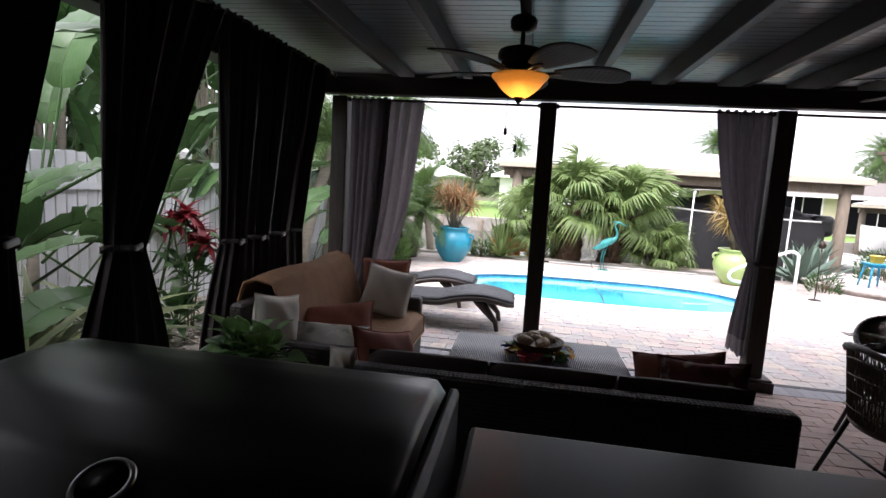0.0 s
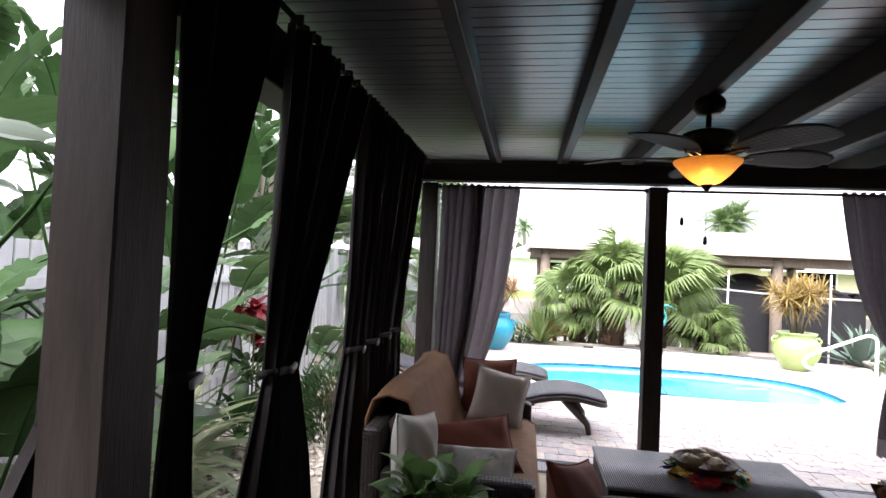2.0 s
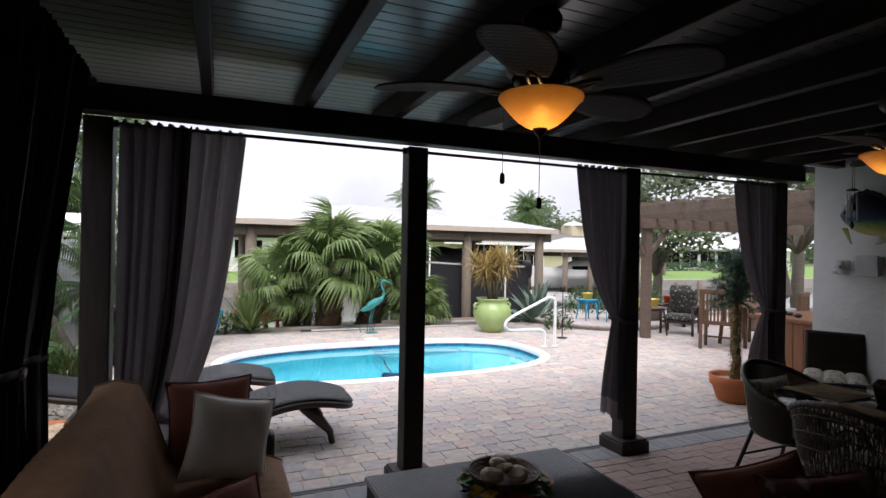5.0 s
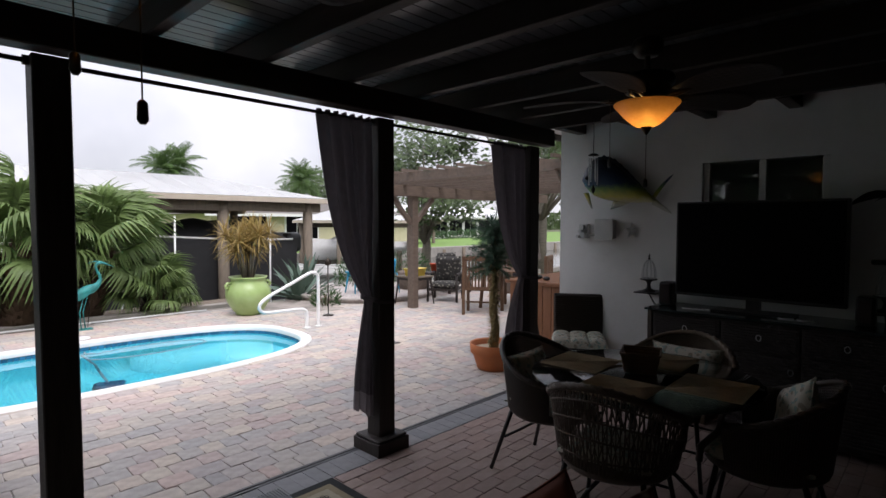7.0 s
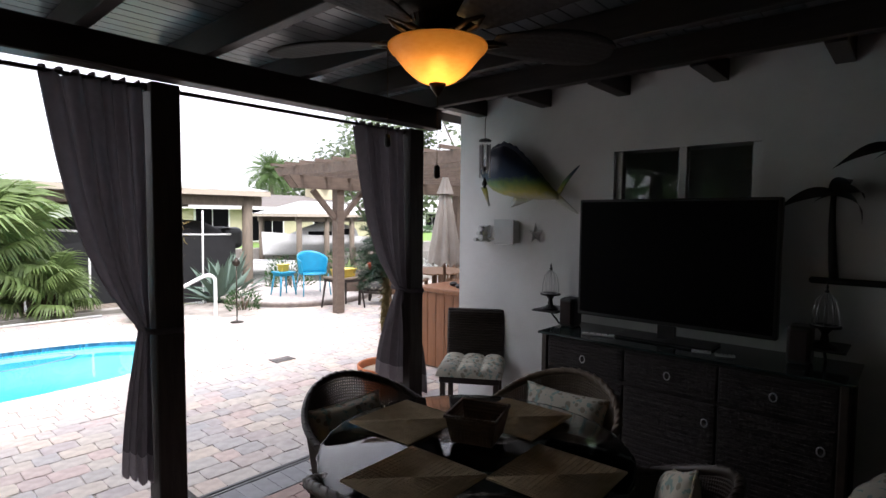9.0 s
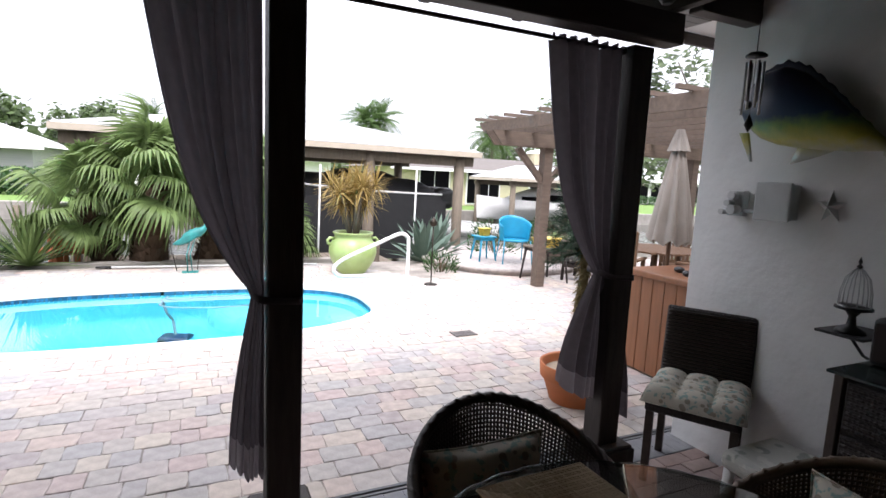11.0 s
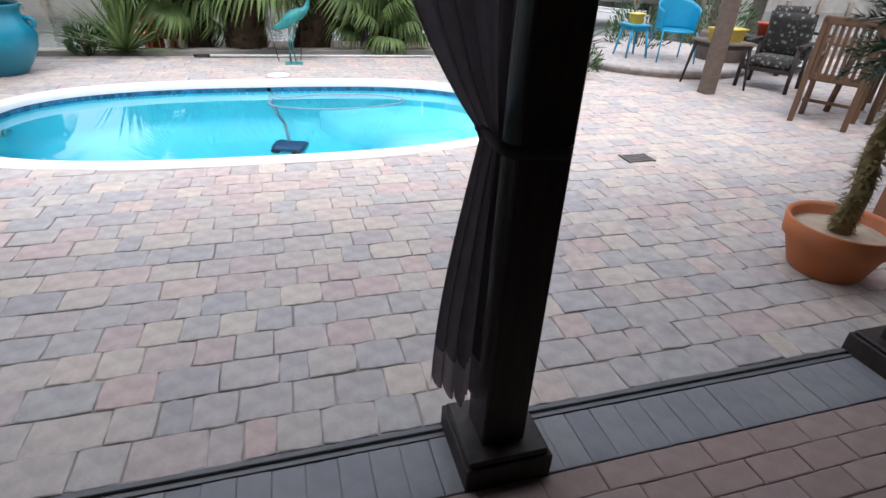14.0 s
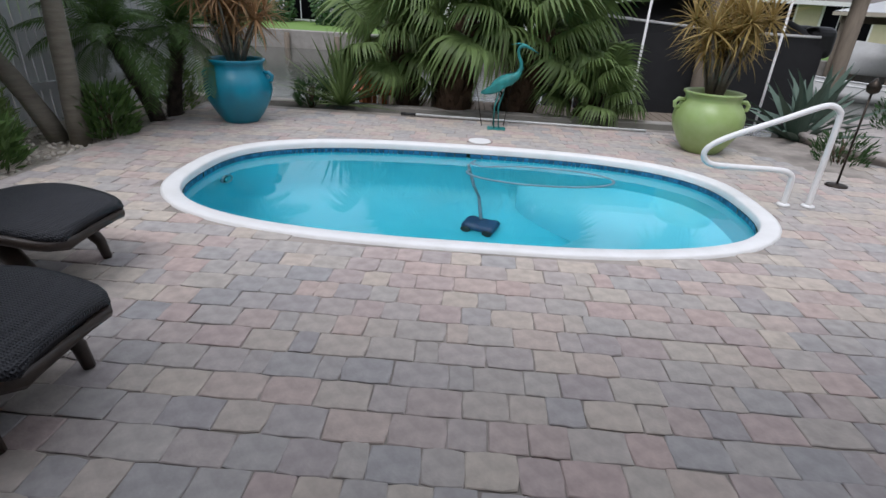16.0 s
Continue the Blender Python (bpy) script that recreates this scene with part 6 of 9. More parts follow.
hp = [Vector((1.65, 9.71, -1.16)), Vector((1.62, 9.96, -0.85)), Vector((1.56, 9.85, -0.45)), Vector((1.50, 10.15, -0.18))]
lp = [Vector((2.20 + 0.72 * math.cos(a), 9.92 + 0.30 * math.sin(a), -0.100)) for a in (math.pi - 0.25 + 2 * math.pi * 0.93 * i / 26 for i in range(27))]
pts_h = []
for i in range(len(hp) - 1):
    for k in range(6):
        pts_h.append(hp[i].lerp(hp[i + 1], k / 6))
bm = BM()
tube(bm, pts_h + [hp[-1], Vector((1.49, 10.2, -0.125))] + lp + [Vector((1.52, 10.22, -0.100)), Vector((1.56, 10.36, -0.105))], 0.017, 7)
part("pipe", bm, mat("faded_blue_hose", (0.10, 0.20, 0.26), (0.16, 0.26, 0.30), rough=0.6, scale=12, bump=0.3, bscale=60), hose)
lid = thing("skimmer_lid", "round white skimmer lid set in the pavers", "skimmer lid", pose(1.60, 10.80, 0.004))
bm = BM()
lathe(bm, [(0.001, 0.012), (0.10, 0.012), (0.125, 0.008), (0.13, -0.002)], 32)
part("disc", bm, M_COPING, lid)
dr = thing("floor_drain", "small dark slotted drain in the pavers", "drain", pose(4.345, 7.55, 0.004))
bm = BM()
for i in range(5):
    box(bm, -0.11, -0.07 + i * 0.032, 0, 0.11, -0.05 + i * 0.032, 0.008)
box(bm, -0.12, -0.085, 0, -0.105, 0.09, 0.009)
box(bm, 0.105, -0.085, 0, 0.12, 0.09, 0.009)
part("grate", bm, mat("worn_grey_grate", (0.17, 0.155, 0.145), (0.11, 0.10, 0.095), rough=0.6, metal=0.3, scale=20, bump=0.1), dr)

# white looped hand rail
rail = thing("pool_rail", "white looped metal hand rail at the pool's end", "hand rail")
bm = BM()
base = [(4.17, 9.25, 0.0), (4.17, 9.25, 0.22), (4.14, 9.25, 0.275), (4.05, 9.25, 0.30), (3.75, 9.25, 0.305), (3.52, 9.25, 0.31), (3.44, 9.25, 0.34), (3.41, 9.25, 0.40), (3.45, 9.25, 0.47),
        (3.60, 9.25, 0.56), (3.95, 9.25, 0.71), (4.20, 9.25, 0.82), (4.29, 9.25, 0.835), (4.355, 9.25, 0.80), (4.375, 9.25, 0.72), (4.375, 9.25, 0.30), (4.375, 9.25, 0.0)]
pts_r = []
for i in range(len(base) - 1):
    p0, p1, p2, p3 = (Vector(base[max(0, min(len(base) - 1, i + k))]) for k in (-1, 0, 1, 2))
    for k in range(5):
        q = k / 5
        pts_r.append(0.5 * ((2 * p1) + (p2 - p0) * q + (2 * p0 - 5 * p1 + 4 * p2 - p3) * q * q + (3 * p1 - p0 - 3 * p2 + p3) * q ** 3))
pts_r.append(Vector(base[-1]))
tube(bm, pts_r, 0.024, 12)
part("tube", bm, M_CHROME_WHITE, rail)
for x in (4.17, 4.375):
    bm = BM()
    lathe(bm, [(0.055, 0.0), (0.05, 0.014), (0.03, 0.02)], 20, (x, 9.25, 0.003))
    part("flange", bm, M_CHROME_WHITE, rail)


# ---- big glazed pots ----
def big_pot(x, y, material, label, h=0.66):
    t = thing("glazed_pot", label, "plant pot", pose(x, y, 0), "glazed pots")
    bm = BM()
    prof_p = [(0.19, 0.0), (0.205, 0.02), (0.27, 0.10), (0.345, 0.23), (0.375, 0.34), (0.37, 0.43), (0.33, 0.51), (0.292, 0.56), (0.285, 0.60), (0.302, 0.63), (0.318, 0.645), (0.318, 0.66), (0.300, 0.665), (0.275, 0.64), (0.262, 0.58), (0.02, 0.575)]
    lathe(bm, [(r, z * h / 0.66) for r, z in prof_p], 48)
    for v in bm.verts:
        a = math.atan2(v.co.y, v.co.x)
        if 0.15 < v.co.z < 0.5:
            k = 1 + 0.010 * math.cos(14 * a)
            v.co.x *= k
            v.co.y *= k
    part("jar", bm, material, t)
    for s in (-1, 1):
        bm = BM()
        tube(bm, [(s * 0.30, 0, 0.56), (s * 0.37, 0, 0.565), (s * 0.405, 0, 0.53), (s * 0.395, 0, 0.485), (s * 0.35, 0, 0.47)], [0.022, 0.024, 0.024, 0.024, 0.022], 8)
        part("handle", bm, material, t)
    bm = BM()
    lathe(bm, [(0.001, 0.588), (0.265, 0.582)], 24, cap=False)
    part("soil", bm, M_FIBRE, t)
    return t


big_pot(-1.24, 11.10, M_BLUEPOT, "large turquoise glazed jar with small handles", 0.70)
big_pot(4.14, 11.05, M_GREENPOT, "large lime green glazed jar with small handles")


def dracaena(x, y, z0, material, seed, label, heads, height):
    t = thing("dracaena", label, "plant", pose(x, y, z0), "potted dracaenas")
    r = random.Random(seed)
    me = [leaf_mesh("leaf", material, 0.40, 0.012, d, 0.4, 6, root=0.6) for d in (0.05, 0.18, 0.4)]
    for i in range(heads):
        a = 2 * math.pi * i / heads + r.uniform(-0.4, 0.4)
        q = (0.10 + 0.26 * (i % 3) / 2) if i else 0.0
        h = height * r.uniform(0.5, 0.85) * (1 - 0.25 * q)
        p1 = Vector((q * math.cos(a), q * math.sin(a), h))
        bm = BM()
        tube(bm, [(0.06 * math.cos(a), 0.06 * math.sin(a), 0), (p1.x * 0.5, p1.y * 0.5, h * 0.5), p1], [0.02, 0.017, 0.013], 6)
        part("cane", bm, M_TRUNK, t)
        rosette(t, "leaf", me, 40, p1, (-55, 85), seed * 50 + i, (0.75, 1.1))
    return t


dracaena(4.14, 11.05, 0.58, M_DRACAENA, 3, "yellow-green spiky dracaena in a green jar", 19, 1.08)
dracaena(-1.24, 11.10, 0.62, M_DRACAENA_RED, 4, "tan and yellow spiky dracaena in a blue jar", 15, 1.0)

# ---- heron statue: one plain mesh ----
bm = BM()
X0, Y0 = 1.785, 11.53
for s in (-1, 1):
    tube(bm, [(X0 + 0.02 + s * 0.03, Y0 + s * 0.02, 0.0), (X0 + s * 0.025, Y0 + s * 0.02, 0.26), (X0 + 0.06 + s * 0.03, Y0 + s * 0.02, 0.50)], 0.008, 6)
    for a in (-0.5, 0.0, 0.5):
        tube(bm, [(X0 + 0.02 + s * 0.03, Y0 + s * 0.02, 0.008), (X0 + 0.02 + s * 0.03 + 0.09 * math.cos(a), Y0 + s * 0.02 + 0.09 * math.sin(a), 0.006)], 0.006, 5)
spine = [(-0.14, 0.42, 0.006), (-0.09, 0.47, 0.03), (-0.02, 0.53, 0.062), (0.06, 0.57, 0.075), (0.14, 0.60, 0.07), (0.20, 0.635, 0.05), (0.235, 0.68, 0.033), (0.255, 0.74, 0.024), (0.245, 0.80, 0.02), (0.215, 0.86, 0.018), (0.20, 0.92, 0.018), (0.215, 0.965, 0.022), (0.25, 0.985, 0.028), (0.29, 0.98, 0.02), (0.37, 0.945, 0.010), (0.44, 0.91, 0.002)]
tube(bm, [(X0 + a, Y0, b) for a, b, _ in spine], [c for _, _, c in spine], 12)
tube(bm, [(X0 + 0.24, Y0, 1.0), (X0 + 0.17, Y0, 1.005), (X0 + 0.10, Y0, 0.985)], [0.012, 0.007, 0.002], 6)
for s in (-1, 1):
    sheet(bm, lambda u, v: Vector((X0 + 0.14 - 0.34 * u, Y0 + s * (0.062 + 0.02 * math.sin(math.pi * u)) * (1 - 0.6 * u), 0.63 - 0.20 * u - (0.12 * v - 0.02) * math.sin(math.pi * (0.2 + 0.75 * u)))), 10, 5, 0.008)
box(bm, X0 - 0.09, Y0 - 0.09, 0.0, X0 + 0.13, Y0 + 0.09, 0.006)
ob = part("heron_statue", bm, M_PATINA)
tagged(ob, "verdigris metal heron statue standing by the pool", "statue")
for i, (dx, dy, h, lean) in enumerate(((-0.16, 0.12, 0.85, -0.22), (-0.02, 0.16, 1.0, 0.05), (0.12, 0.20, 0.95, 0.12))):
    o = thing("reed_stake", "thin dark metal reed behind the heron", "garden stake", pose(X0 + dx, Y0 + dy, 0), "reed stakes")
    bm = BM()
    tube(bm, [(0, 0, 0), (lean * 0.4, 0, h * 0.5), (lean, 0, h)], [0.006, 0.005, 0.003], 5)
    part("stem", bm, M_METAL_DARK, o)

# ---- pole lying along the back edge, bird feeder pole ----
pole = thing("pool_pole", "long pale telescopic pool pole lying on the pavers", "pool pole")
bm = BM()
tube(bm, [(0.55, 11.98, 0.022), (3.75, 11.86, 0.022)], 0.016, 8)
part("shaft", bm, M_GREYPLASTIC, pole)
bm = BM()
tube(bm, [(0.55, 11.98, 0.022), (0.75, 11.9725, 0.022)], 0.019, 8)
part("grip", bm, M_BLACKPLASTIC, pole)
fd = thing("garden_torch", "dark metal garden torch on a slim pole", "garden torch", pose(5.03, 9.95, 0))
bm = BM()
tube(bm, [(0, 0, 0.0), (0, 0, 0.88)], 0.01, 6)
part("pole", bm, M_METAL_DARK, fd)
bm = BM()
lathe(bm, [(0.015, 0.86), (0.05, 0.88), (0.06, 0.93), (0.03, 0.97), (0.01, 1.0)], 14)
part("bowl", bm, M_METAL_DARK, fd)
bm = BM()
lathe(bm, [(0.10, 0.0), (0.09, 0.015), (0.012, 0.03)], 14)
part("foot", bm, M_METAL_DARK, fd)

# ---- terracotta pot with a shaggy-trunked small tree ----
op = thing("terracotta_pot", "orange terracotta pot by a patio post", "plant pot", pose(4.38, 5.84, 0))
bm = BM()
lathe(bm, [(0.17, 0.0), (0.18, 0.01), (0.235, 0.17), (0.255, 0.18), (0.265, 0.28), (0.258, 0.285), (0.235, 0.27), (0.225, 0.22), (0.02, 0.215)], 40)
part("pot", bm, M_TERRACOTTA, op)
bm = BM()
lathe(bm, [(0.001, 0.225), (0.228, 0.221)], 24, cap=False)
part("gravel_top", bm, M_SHELL, op)
tr = thing("small_tree", "small tree with a shaggy mossy trunk and needle crown", "tree", pose(4.38, 5.84, 0.2))
M_MOSS = mat("mossy_bark", (0.24, 0.185, 0.08), (0.15, 0.115, 0.045), rough=0.95, scale=20, bump=0.7, bscale=40, dist=0.01)
bm = BM()
tube(bm, [(0.0 + 0.012 * math.sin(k), 0.01 * math.cos(k * 1.7), k * 0.125) for k in range(11)], [0.054 - 0.0035 * k for k in range(11)], 10)
r5 = random.Random(12)
for i in range(620):
    z, a = r5.uniform(0.0, 0.95), r5.uniform(0, 6.28)
    p = Vector((0.046 * math.cos(a), 0.046 * math.sin(a), z))
    d = Vector((math.cos(a + r5.uniform(-0.5, 0.5)) * 0.035, math.sin(a) * 0.035, r5.uniform(-0.04, 0.015)))
    w = Vector((-math.sin(a), math.cos(a), 0)) * 0.012
    bm.faces.new([bm.verts.new(q) for q in (p - w, p + w, p + d)])
part("trunk", bm, M_MOSS, tr)
M_NEEDLE = leaf_mat("blue_green_needles", (0.03, 0.075, 0.045), (0.05, 0.10, 0.055), glow=0.15)
nd = []
for k in range(3):
    bm = BM()
    rr_ = random.Random(40 + k)
    tube(bm, [(0, 0, 0), (0.20, 0, 0.03), (0.36, 0, -0.02)], [0.008, 0.005, 0.002], 4)
    for i in range(110):
        u = rr_.uniform(0.05, 1.0)
        a = rr_.uniform(0, 6.28)
        b = Vector((0.36 * u, 0, 0.03 * math.sin(u * 3)))
        d = Vector((rr_.uniform(0.03, 0.08), math.cos(a) * 0.075, math.sin(a) * 0.075))
        w = Vector((0, 0.004 * math.sin(a), -0.004 * math.cos(a)))
        bm.faces.new([bm.verts.new(q) for q in (b - w, b + w, b + d)])
    nd.append(mesh_of("branch", bm, M_NEEDLE))
for k in range(5):
    rosette(tr, "branch", nd, 16, (0, 0, 0.90 + 0.10 * k), (-35, 50 + 6 * k), 21 + k, (0.55, 0.85))

# ---- cedar counter behind the house corner ----
tub = thing("outdoor_counter", "red cedar plank counter behind the house corner", "counter")
HX0, HX1, HY0, HY1, HZ = 5.30, 6.70, 5.32, 6.32, 0.88
bm = BM()
box(bm, HX0 + 0.02, HY0 + 0.02, 0, HX1 - 0.02, HY1 - 0.02, HZ - 0.05)
part("body", bm, M_WOOD, tub)
for k in range(8):
    bm = BM()
    box(bm, HX0, HY0 + 0.122 * k + 0.012, 0.02, HX0 + 0.022, HY0 + 0.122 * k + 0.13, HZ - 0.05, 0.004)
    part("plank", bm, M_CEDAR, tub)
for k in range(11):
    bm = BM()
    box(bm, HX0 + 0.122 * k + 0.03, HY1 - 0.022, 0.02, HX0 + 0.122 * k + 0.148, HY1, HZ - 0.05, 0.004)
    part("plank", bm, M_CEDAR, tub)
bm = BM()
box(bm, HX0 - 0.04, HY0 - 0.03, HZ - 0.05, HX1 + 0.03, HY1 + 0.04, HZ, 0.012, 2)
part("top", bm, M_CEDAR, tub)
for i in range(4):
    o = thing("river_stone", "smooth dark round stone on the cedar counter", "stone", pose(HX0 + 0.15 + 0.1 * (i % 2), HY0 + 0.2 + i * 0.17, HZ - 0.002), "counter stones")
    bm = BM()
    bmesh.ops.create_icosphere(bm, subdivisions=2, radius=0.045)
    for v in bm.verts:
        v.co.z = v.co.z * 0.6 + 0.027
    part("body", bm, M_BLACKPLASTIC, o)


# ---- fan palm clump on the seawall's edge ----
def fan_leaf(material, seed, radius=0.62, petiole=0.75):
    r = random.Random(seed)
    bm = BM()
    tube(bm, [(0, 0, 0), (petiole * 0.5, 0, 0.02), (petiole, 0, -0.02)], [0.016, 0.011, 0.008], 5)
    n = 46
    for i in range(n):
        a = radians(-150 + 300 * i / (n - 1)) + r.uniform(-0.02, 0.02)
        L = radius * (0.72 + 0.28 * math.cos(a * 0.55)) * r.uniform(0.9, 1.06)
        d = Vector((math.cos(a), math.sin(a), 0))
        s = Vector((-math.sin(a), math.cos(a), 0))
        hang = r.uniform(0.55, 1.1)
        prev = None
        for k in range(7):
            u = k / 6
            w = L * 0.042 * (0.25 + 1.5 * u if u < 0.5 else 2.0 * (1 - u) ** 0.8)
            reach = u if u < 0.62 else 0.62 + (u - 0.62) * (1 - 0.5 * hang)
            c = Vector((petiole, 0, -0.02)) + d * (L * reach) + Vector((0, 0, 0.10 * L * u - L * hang * max(0, u - 0.5) ** 1.6 * 2.2 - 0.06 * abs(a) * u))
            v = (bm.verts.new(c - s * w), bm.verts.new(c + Vector((0, 0, -0.25 * w))), bm.verts.new(c + s * w))
            if prev:
                for j in (0, 1):
                    f = bm.faces.new((prev[j], prev[j + 1], v[j + 1], v[j]))
                    f.smooth = True
            prev = v
    return mesh_of("fan_leaf", bm, material)


FAN = [fan_leaf(M_FANLEAF, 1, 0.66), fan_leaf(M_FANLEAF, 2, 0.60, 0.65), fan_leaf(M_FANLEAF, 3, 0.72, 0.6)]
FAN_DRY = [fan_leaf(M_DEADLEAF, 4, 0.5, 0.55)]


def fan_palm(x, y, z0, h, count, seed, label, scale=1.0, lean=(0, 0), trunk_r=0.22, elev=(-55, 82)):
    t = thing("fan_palm", label, "palm tree", pose(x, y, z0), "fan palms")
    bm = BM()
    tube(bm, [(lean[0] * k / 5, lean[1] * k / 5, h * k / 5) for k in range(6)], [trunk_r * (1.15 - 0.06 * k) for k in range(6)], 14)
    r = random.Random(seed)
    for i in range(420):      # old leaf bases and fibre
        k, a = r.uniform(0, 1), r.uniform(0, 6.28)
        rr = trunk_r * (1.12 - 0.3 * k * 0.9)
        p = Vector((lean[0] * k + rr * math.cos(a), lean[1] * k + rr * math.sin(a), h * k))
        d = Vector((math.cos(a) * 0.09, math.sin(a) * 0.09, r.uniform(0.06, 0.16)))
        w = Vector((-math.sin(a), math.cos(a), 0)) * 0.028
        v = [bm.verts.new(q) for q in (p - w, p + w, p + d * 0.9 + w * 0.3, p + d - w * 0.3)]
        bm.faces.new(v)
    part("trunk", bm, M_FIBRE, t)
    at = Vector((lean[0], lean[1], h))
    for i in range(count):
        k = (i + 0.5) / count
        az = i * 137.5 + r.uniform(-18, 18)
        el = elev[0] + (elev[1] - elev[0]) * k ** 0.9 + r.uniform(-9, 9)
        s = scale * r.uniform(0.82, 1.12)
        me = FAN[i % 3] if not (k < 0.14 and i % 2) else FAN_DRY[0]
        inst("fan_leaf", me, t, Matrix.Translation(at + Vector((0, 0, 0.05 * k))) @ Euler((radians(r.uniform(-25, 25)), radians(-el), radians(az))).to_matrix().to_4x4() @ Matrix.Scale(s, 4))
    return t


fan_palm(1.20, 12.75, -0.1, 1.35, 32, 1, "green fan palm with a shaggy brown trunk by the canal", 1.0, (0.1, 0), 0.24, (-32, 84))
fan_palm(2.10, 12.95, -0.1, 1.15, 30, 2, "green fan palm with a shaggy brown trunk by the canal", 0.98, (0.35, 0), 0.24, (-32, 84))
fan_palm(0.55, 12.95, -0.1, 0.95, 20, 5, "shorter green fan palm in the clump by the canal", 0.85, (-0.25, 0), 0.15)
fan_palm(3.10, 12.75, -0.2, 0.42, 20, 3, "low green fan palm at the foot of the clump", 0.72, (0.1, 0), 0.12, (-5, 70))


# ---- spiky rosettes ----
def spiky(x, y, z, n, length, width, material, label, seed, elev=(8, 85), droop=0.08, fold=0.35, cat="plant"):
    t = thing("spiky_plant", label, cat, pose(x, y, z), "spiky plants")
    me = [leaf_mesh("leaf", material, length * k, width, droop * d, fold, 7, root=0.75) for k, d in ((1.0, 1.0), (0.9, 1.6), (1.08, 0.6))]
    rosette(t, "leaf", me, n, (0, 0, 0.02), elev, seed, (0.8, 1.1))
    return t


spiky(-0.32, 12.35, -0.02, 90, 0.98, 0.022, M_FANLEAF, "green yucca rosette at the patio's edge", 31)
spiky(5.75, 12.05, -0.1, 26, 1.05, 0.075, M_AGAVE, "large blue-green agave by the canal", 32, (15, 85), 0.15)
spiky(6.45, 12.9, -0.2, 22, 1.1, 0.08, M_AGAVE, "large blue-green agave behind the seating", 33, (20, 85), 0.15)


def feather_frond(material, seed, L=1.5, leaflet=0.34, n=34):
    r = random.Random(seed)
    bm = BM()
    spine_f = [Vector((L * u * (1 - 0.12 * u), 0, 0.42 * L * u - 0.62 * L * u * u)) for u in (k / 10 for k in range(11))]
    tube(bm, spine_f, [0.014 * (1 - 0.08 * k) for k in range(11)], 4)
    for i in range(n):
        u = 0.10 + 0.90 * (i + 0.5) / n
        k = min(9, int(u * 10))
        p = spine_f[k].lerp(spine_f[k + 1], u * 10 - k)
        tang = (spine_f[k + 1] - spine_f[k]).normalized()
        ll = leaflet * math.sin(math.pi * (0.12 + 0.83 * u)) ** 0.6 * r.uniform(0.88, 1.1)
        for s in (-1, 1):
            d = (tang * 0.55 + Vector((0, s, 0)) + Vector((0, 0, -0.15))).normalized()
            w = tang * 0.014
            mid = p + d * ll * 0.55 + Vector((0, 0, -0.03 * ll))
            tip = p + d * ll + Vector((0, 0, -0.42 * ll))
            a = [bm.verts.new(q) for q in (p - w * 0.6, p + w * 0.6, mid + w, mid - w, tip)]
            bm.faces.new((a[0], a[1], a[2], a[3]))
            bm.faces.new((a[3], a[2], a[4]))
    return mesh_of("frond", bm, material)


FRONDS = [feather_frond(M_FEATHER, 1), feather_frond(M_FEATHER, 2, 1.25, 0.30), feather_frond(M_FEATHER, 3, 1.7, 0.36)]


def feather_palm(x, y, z0, top, r0, count, seed, label, scale=1.0, trunk=M_TRUNK, elev=(-30, 80), rough_trunk=False):
    t = thing("feather_palm", label, "palm tree", pose(x, y, z0), "feather palms")
    bm = BM()
    top = Vector(top)
    tube(bm, [(top.x * (k / 8) ** 1.2, top.y * (k / 8) ** 1.2, top.z * k / 8) for k in range(9)], [r0 * (1.15 - 0.05 * k) * (1 + 0.05 * (k % 2)) for k in range(9)], 12)
    if rough_trunk:
        r = random.Random(seed)
        for i in range(260):
            k, a = r.uniform(0, 1), r.uniform(0, 6.28)
            p = Vector((top.x * k ** 1.2 + r0 * math.cos(a), top.y * k ** 1.2 + r0 * math.sin(a), top.z * k))
            d = Vector((math.cos(a) * 0.06, math.sin(a) * 0.06, 0.05))
            w = Vector((-math.sin(a), math.cos(a), 0)) * 0.02
            bm.faces.new([bm.verts.new(q) for q in (p - w, p + w, p + d)])
    part("trunk", bm, trunk, t)
    rosette(t, "frond", FRONDS, count, top, elev, seed, (0.8 * scale, 1.15 * scale))
    return t


M_DARKBARK = mat("dark_palm_bark", (0.035, 0.026, 0.02), (0.06, 0.045, 0.034), rough=0.95, scale=12, bump=0.6, bscale=25, dist=0.012)
feather_palm(-2.32, 9.80, -0.05, (0.05, 0.05, 2.7), 0.085, 15, 41, "slender grey-trunked feather palm beside the patio")
feather_palm(-2.58, 9.86, -0.05, (-0.85, -0.3, 1.7), 0.085, 15, 42, "leaning feather palm in the gravel bed")
feather_palm(-2.15, 10.90, -0.05, (-0.35, -0.1, 0.95), 0.075, 24, 43, "dark-trunked pygmy date palm by the fence", 0.62, M_DARKBARK, (-45, 82), True)
feather_palm(-2.10, 11.16, -0.05, (0.15, 0.1, 1.0), 0.075, 24, 44, "dark-trunked pygmy date palm by the fence", 0.62, M_DARKBARK, (-45, 82), True)
feather_palm(-3.35, 8.30, -0.05, (0.35, 0.5, 2.1), 0.10, 13, 45, "leaning palm with a green crownshaft in the gravel bed", 0.95)
feather_palm(-3.05, 9.0, -0.05, (0.1, 0.1, 3.0), 0.13, 15, 46, "grey smooth-trunked palm beside the white fence")
feather_palm(-1.95, 12.55, -0.1, (-0.3, 0.2, 1.5), 0.08, 16, 47, "green feather palm in the corner by the canal", 0.8)


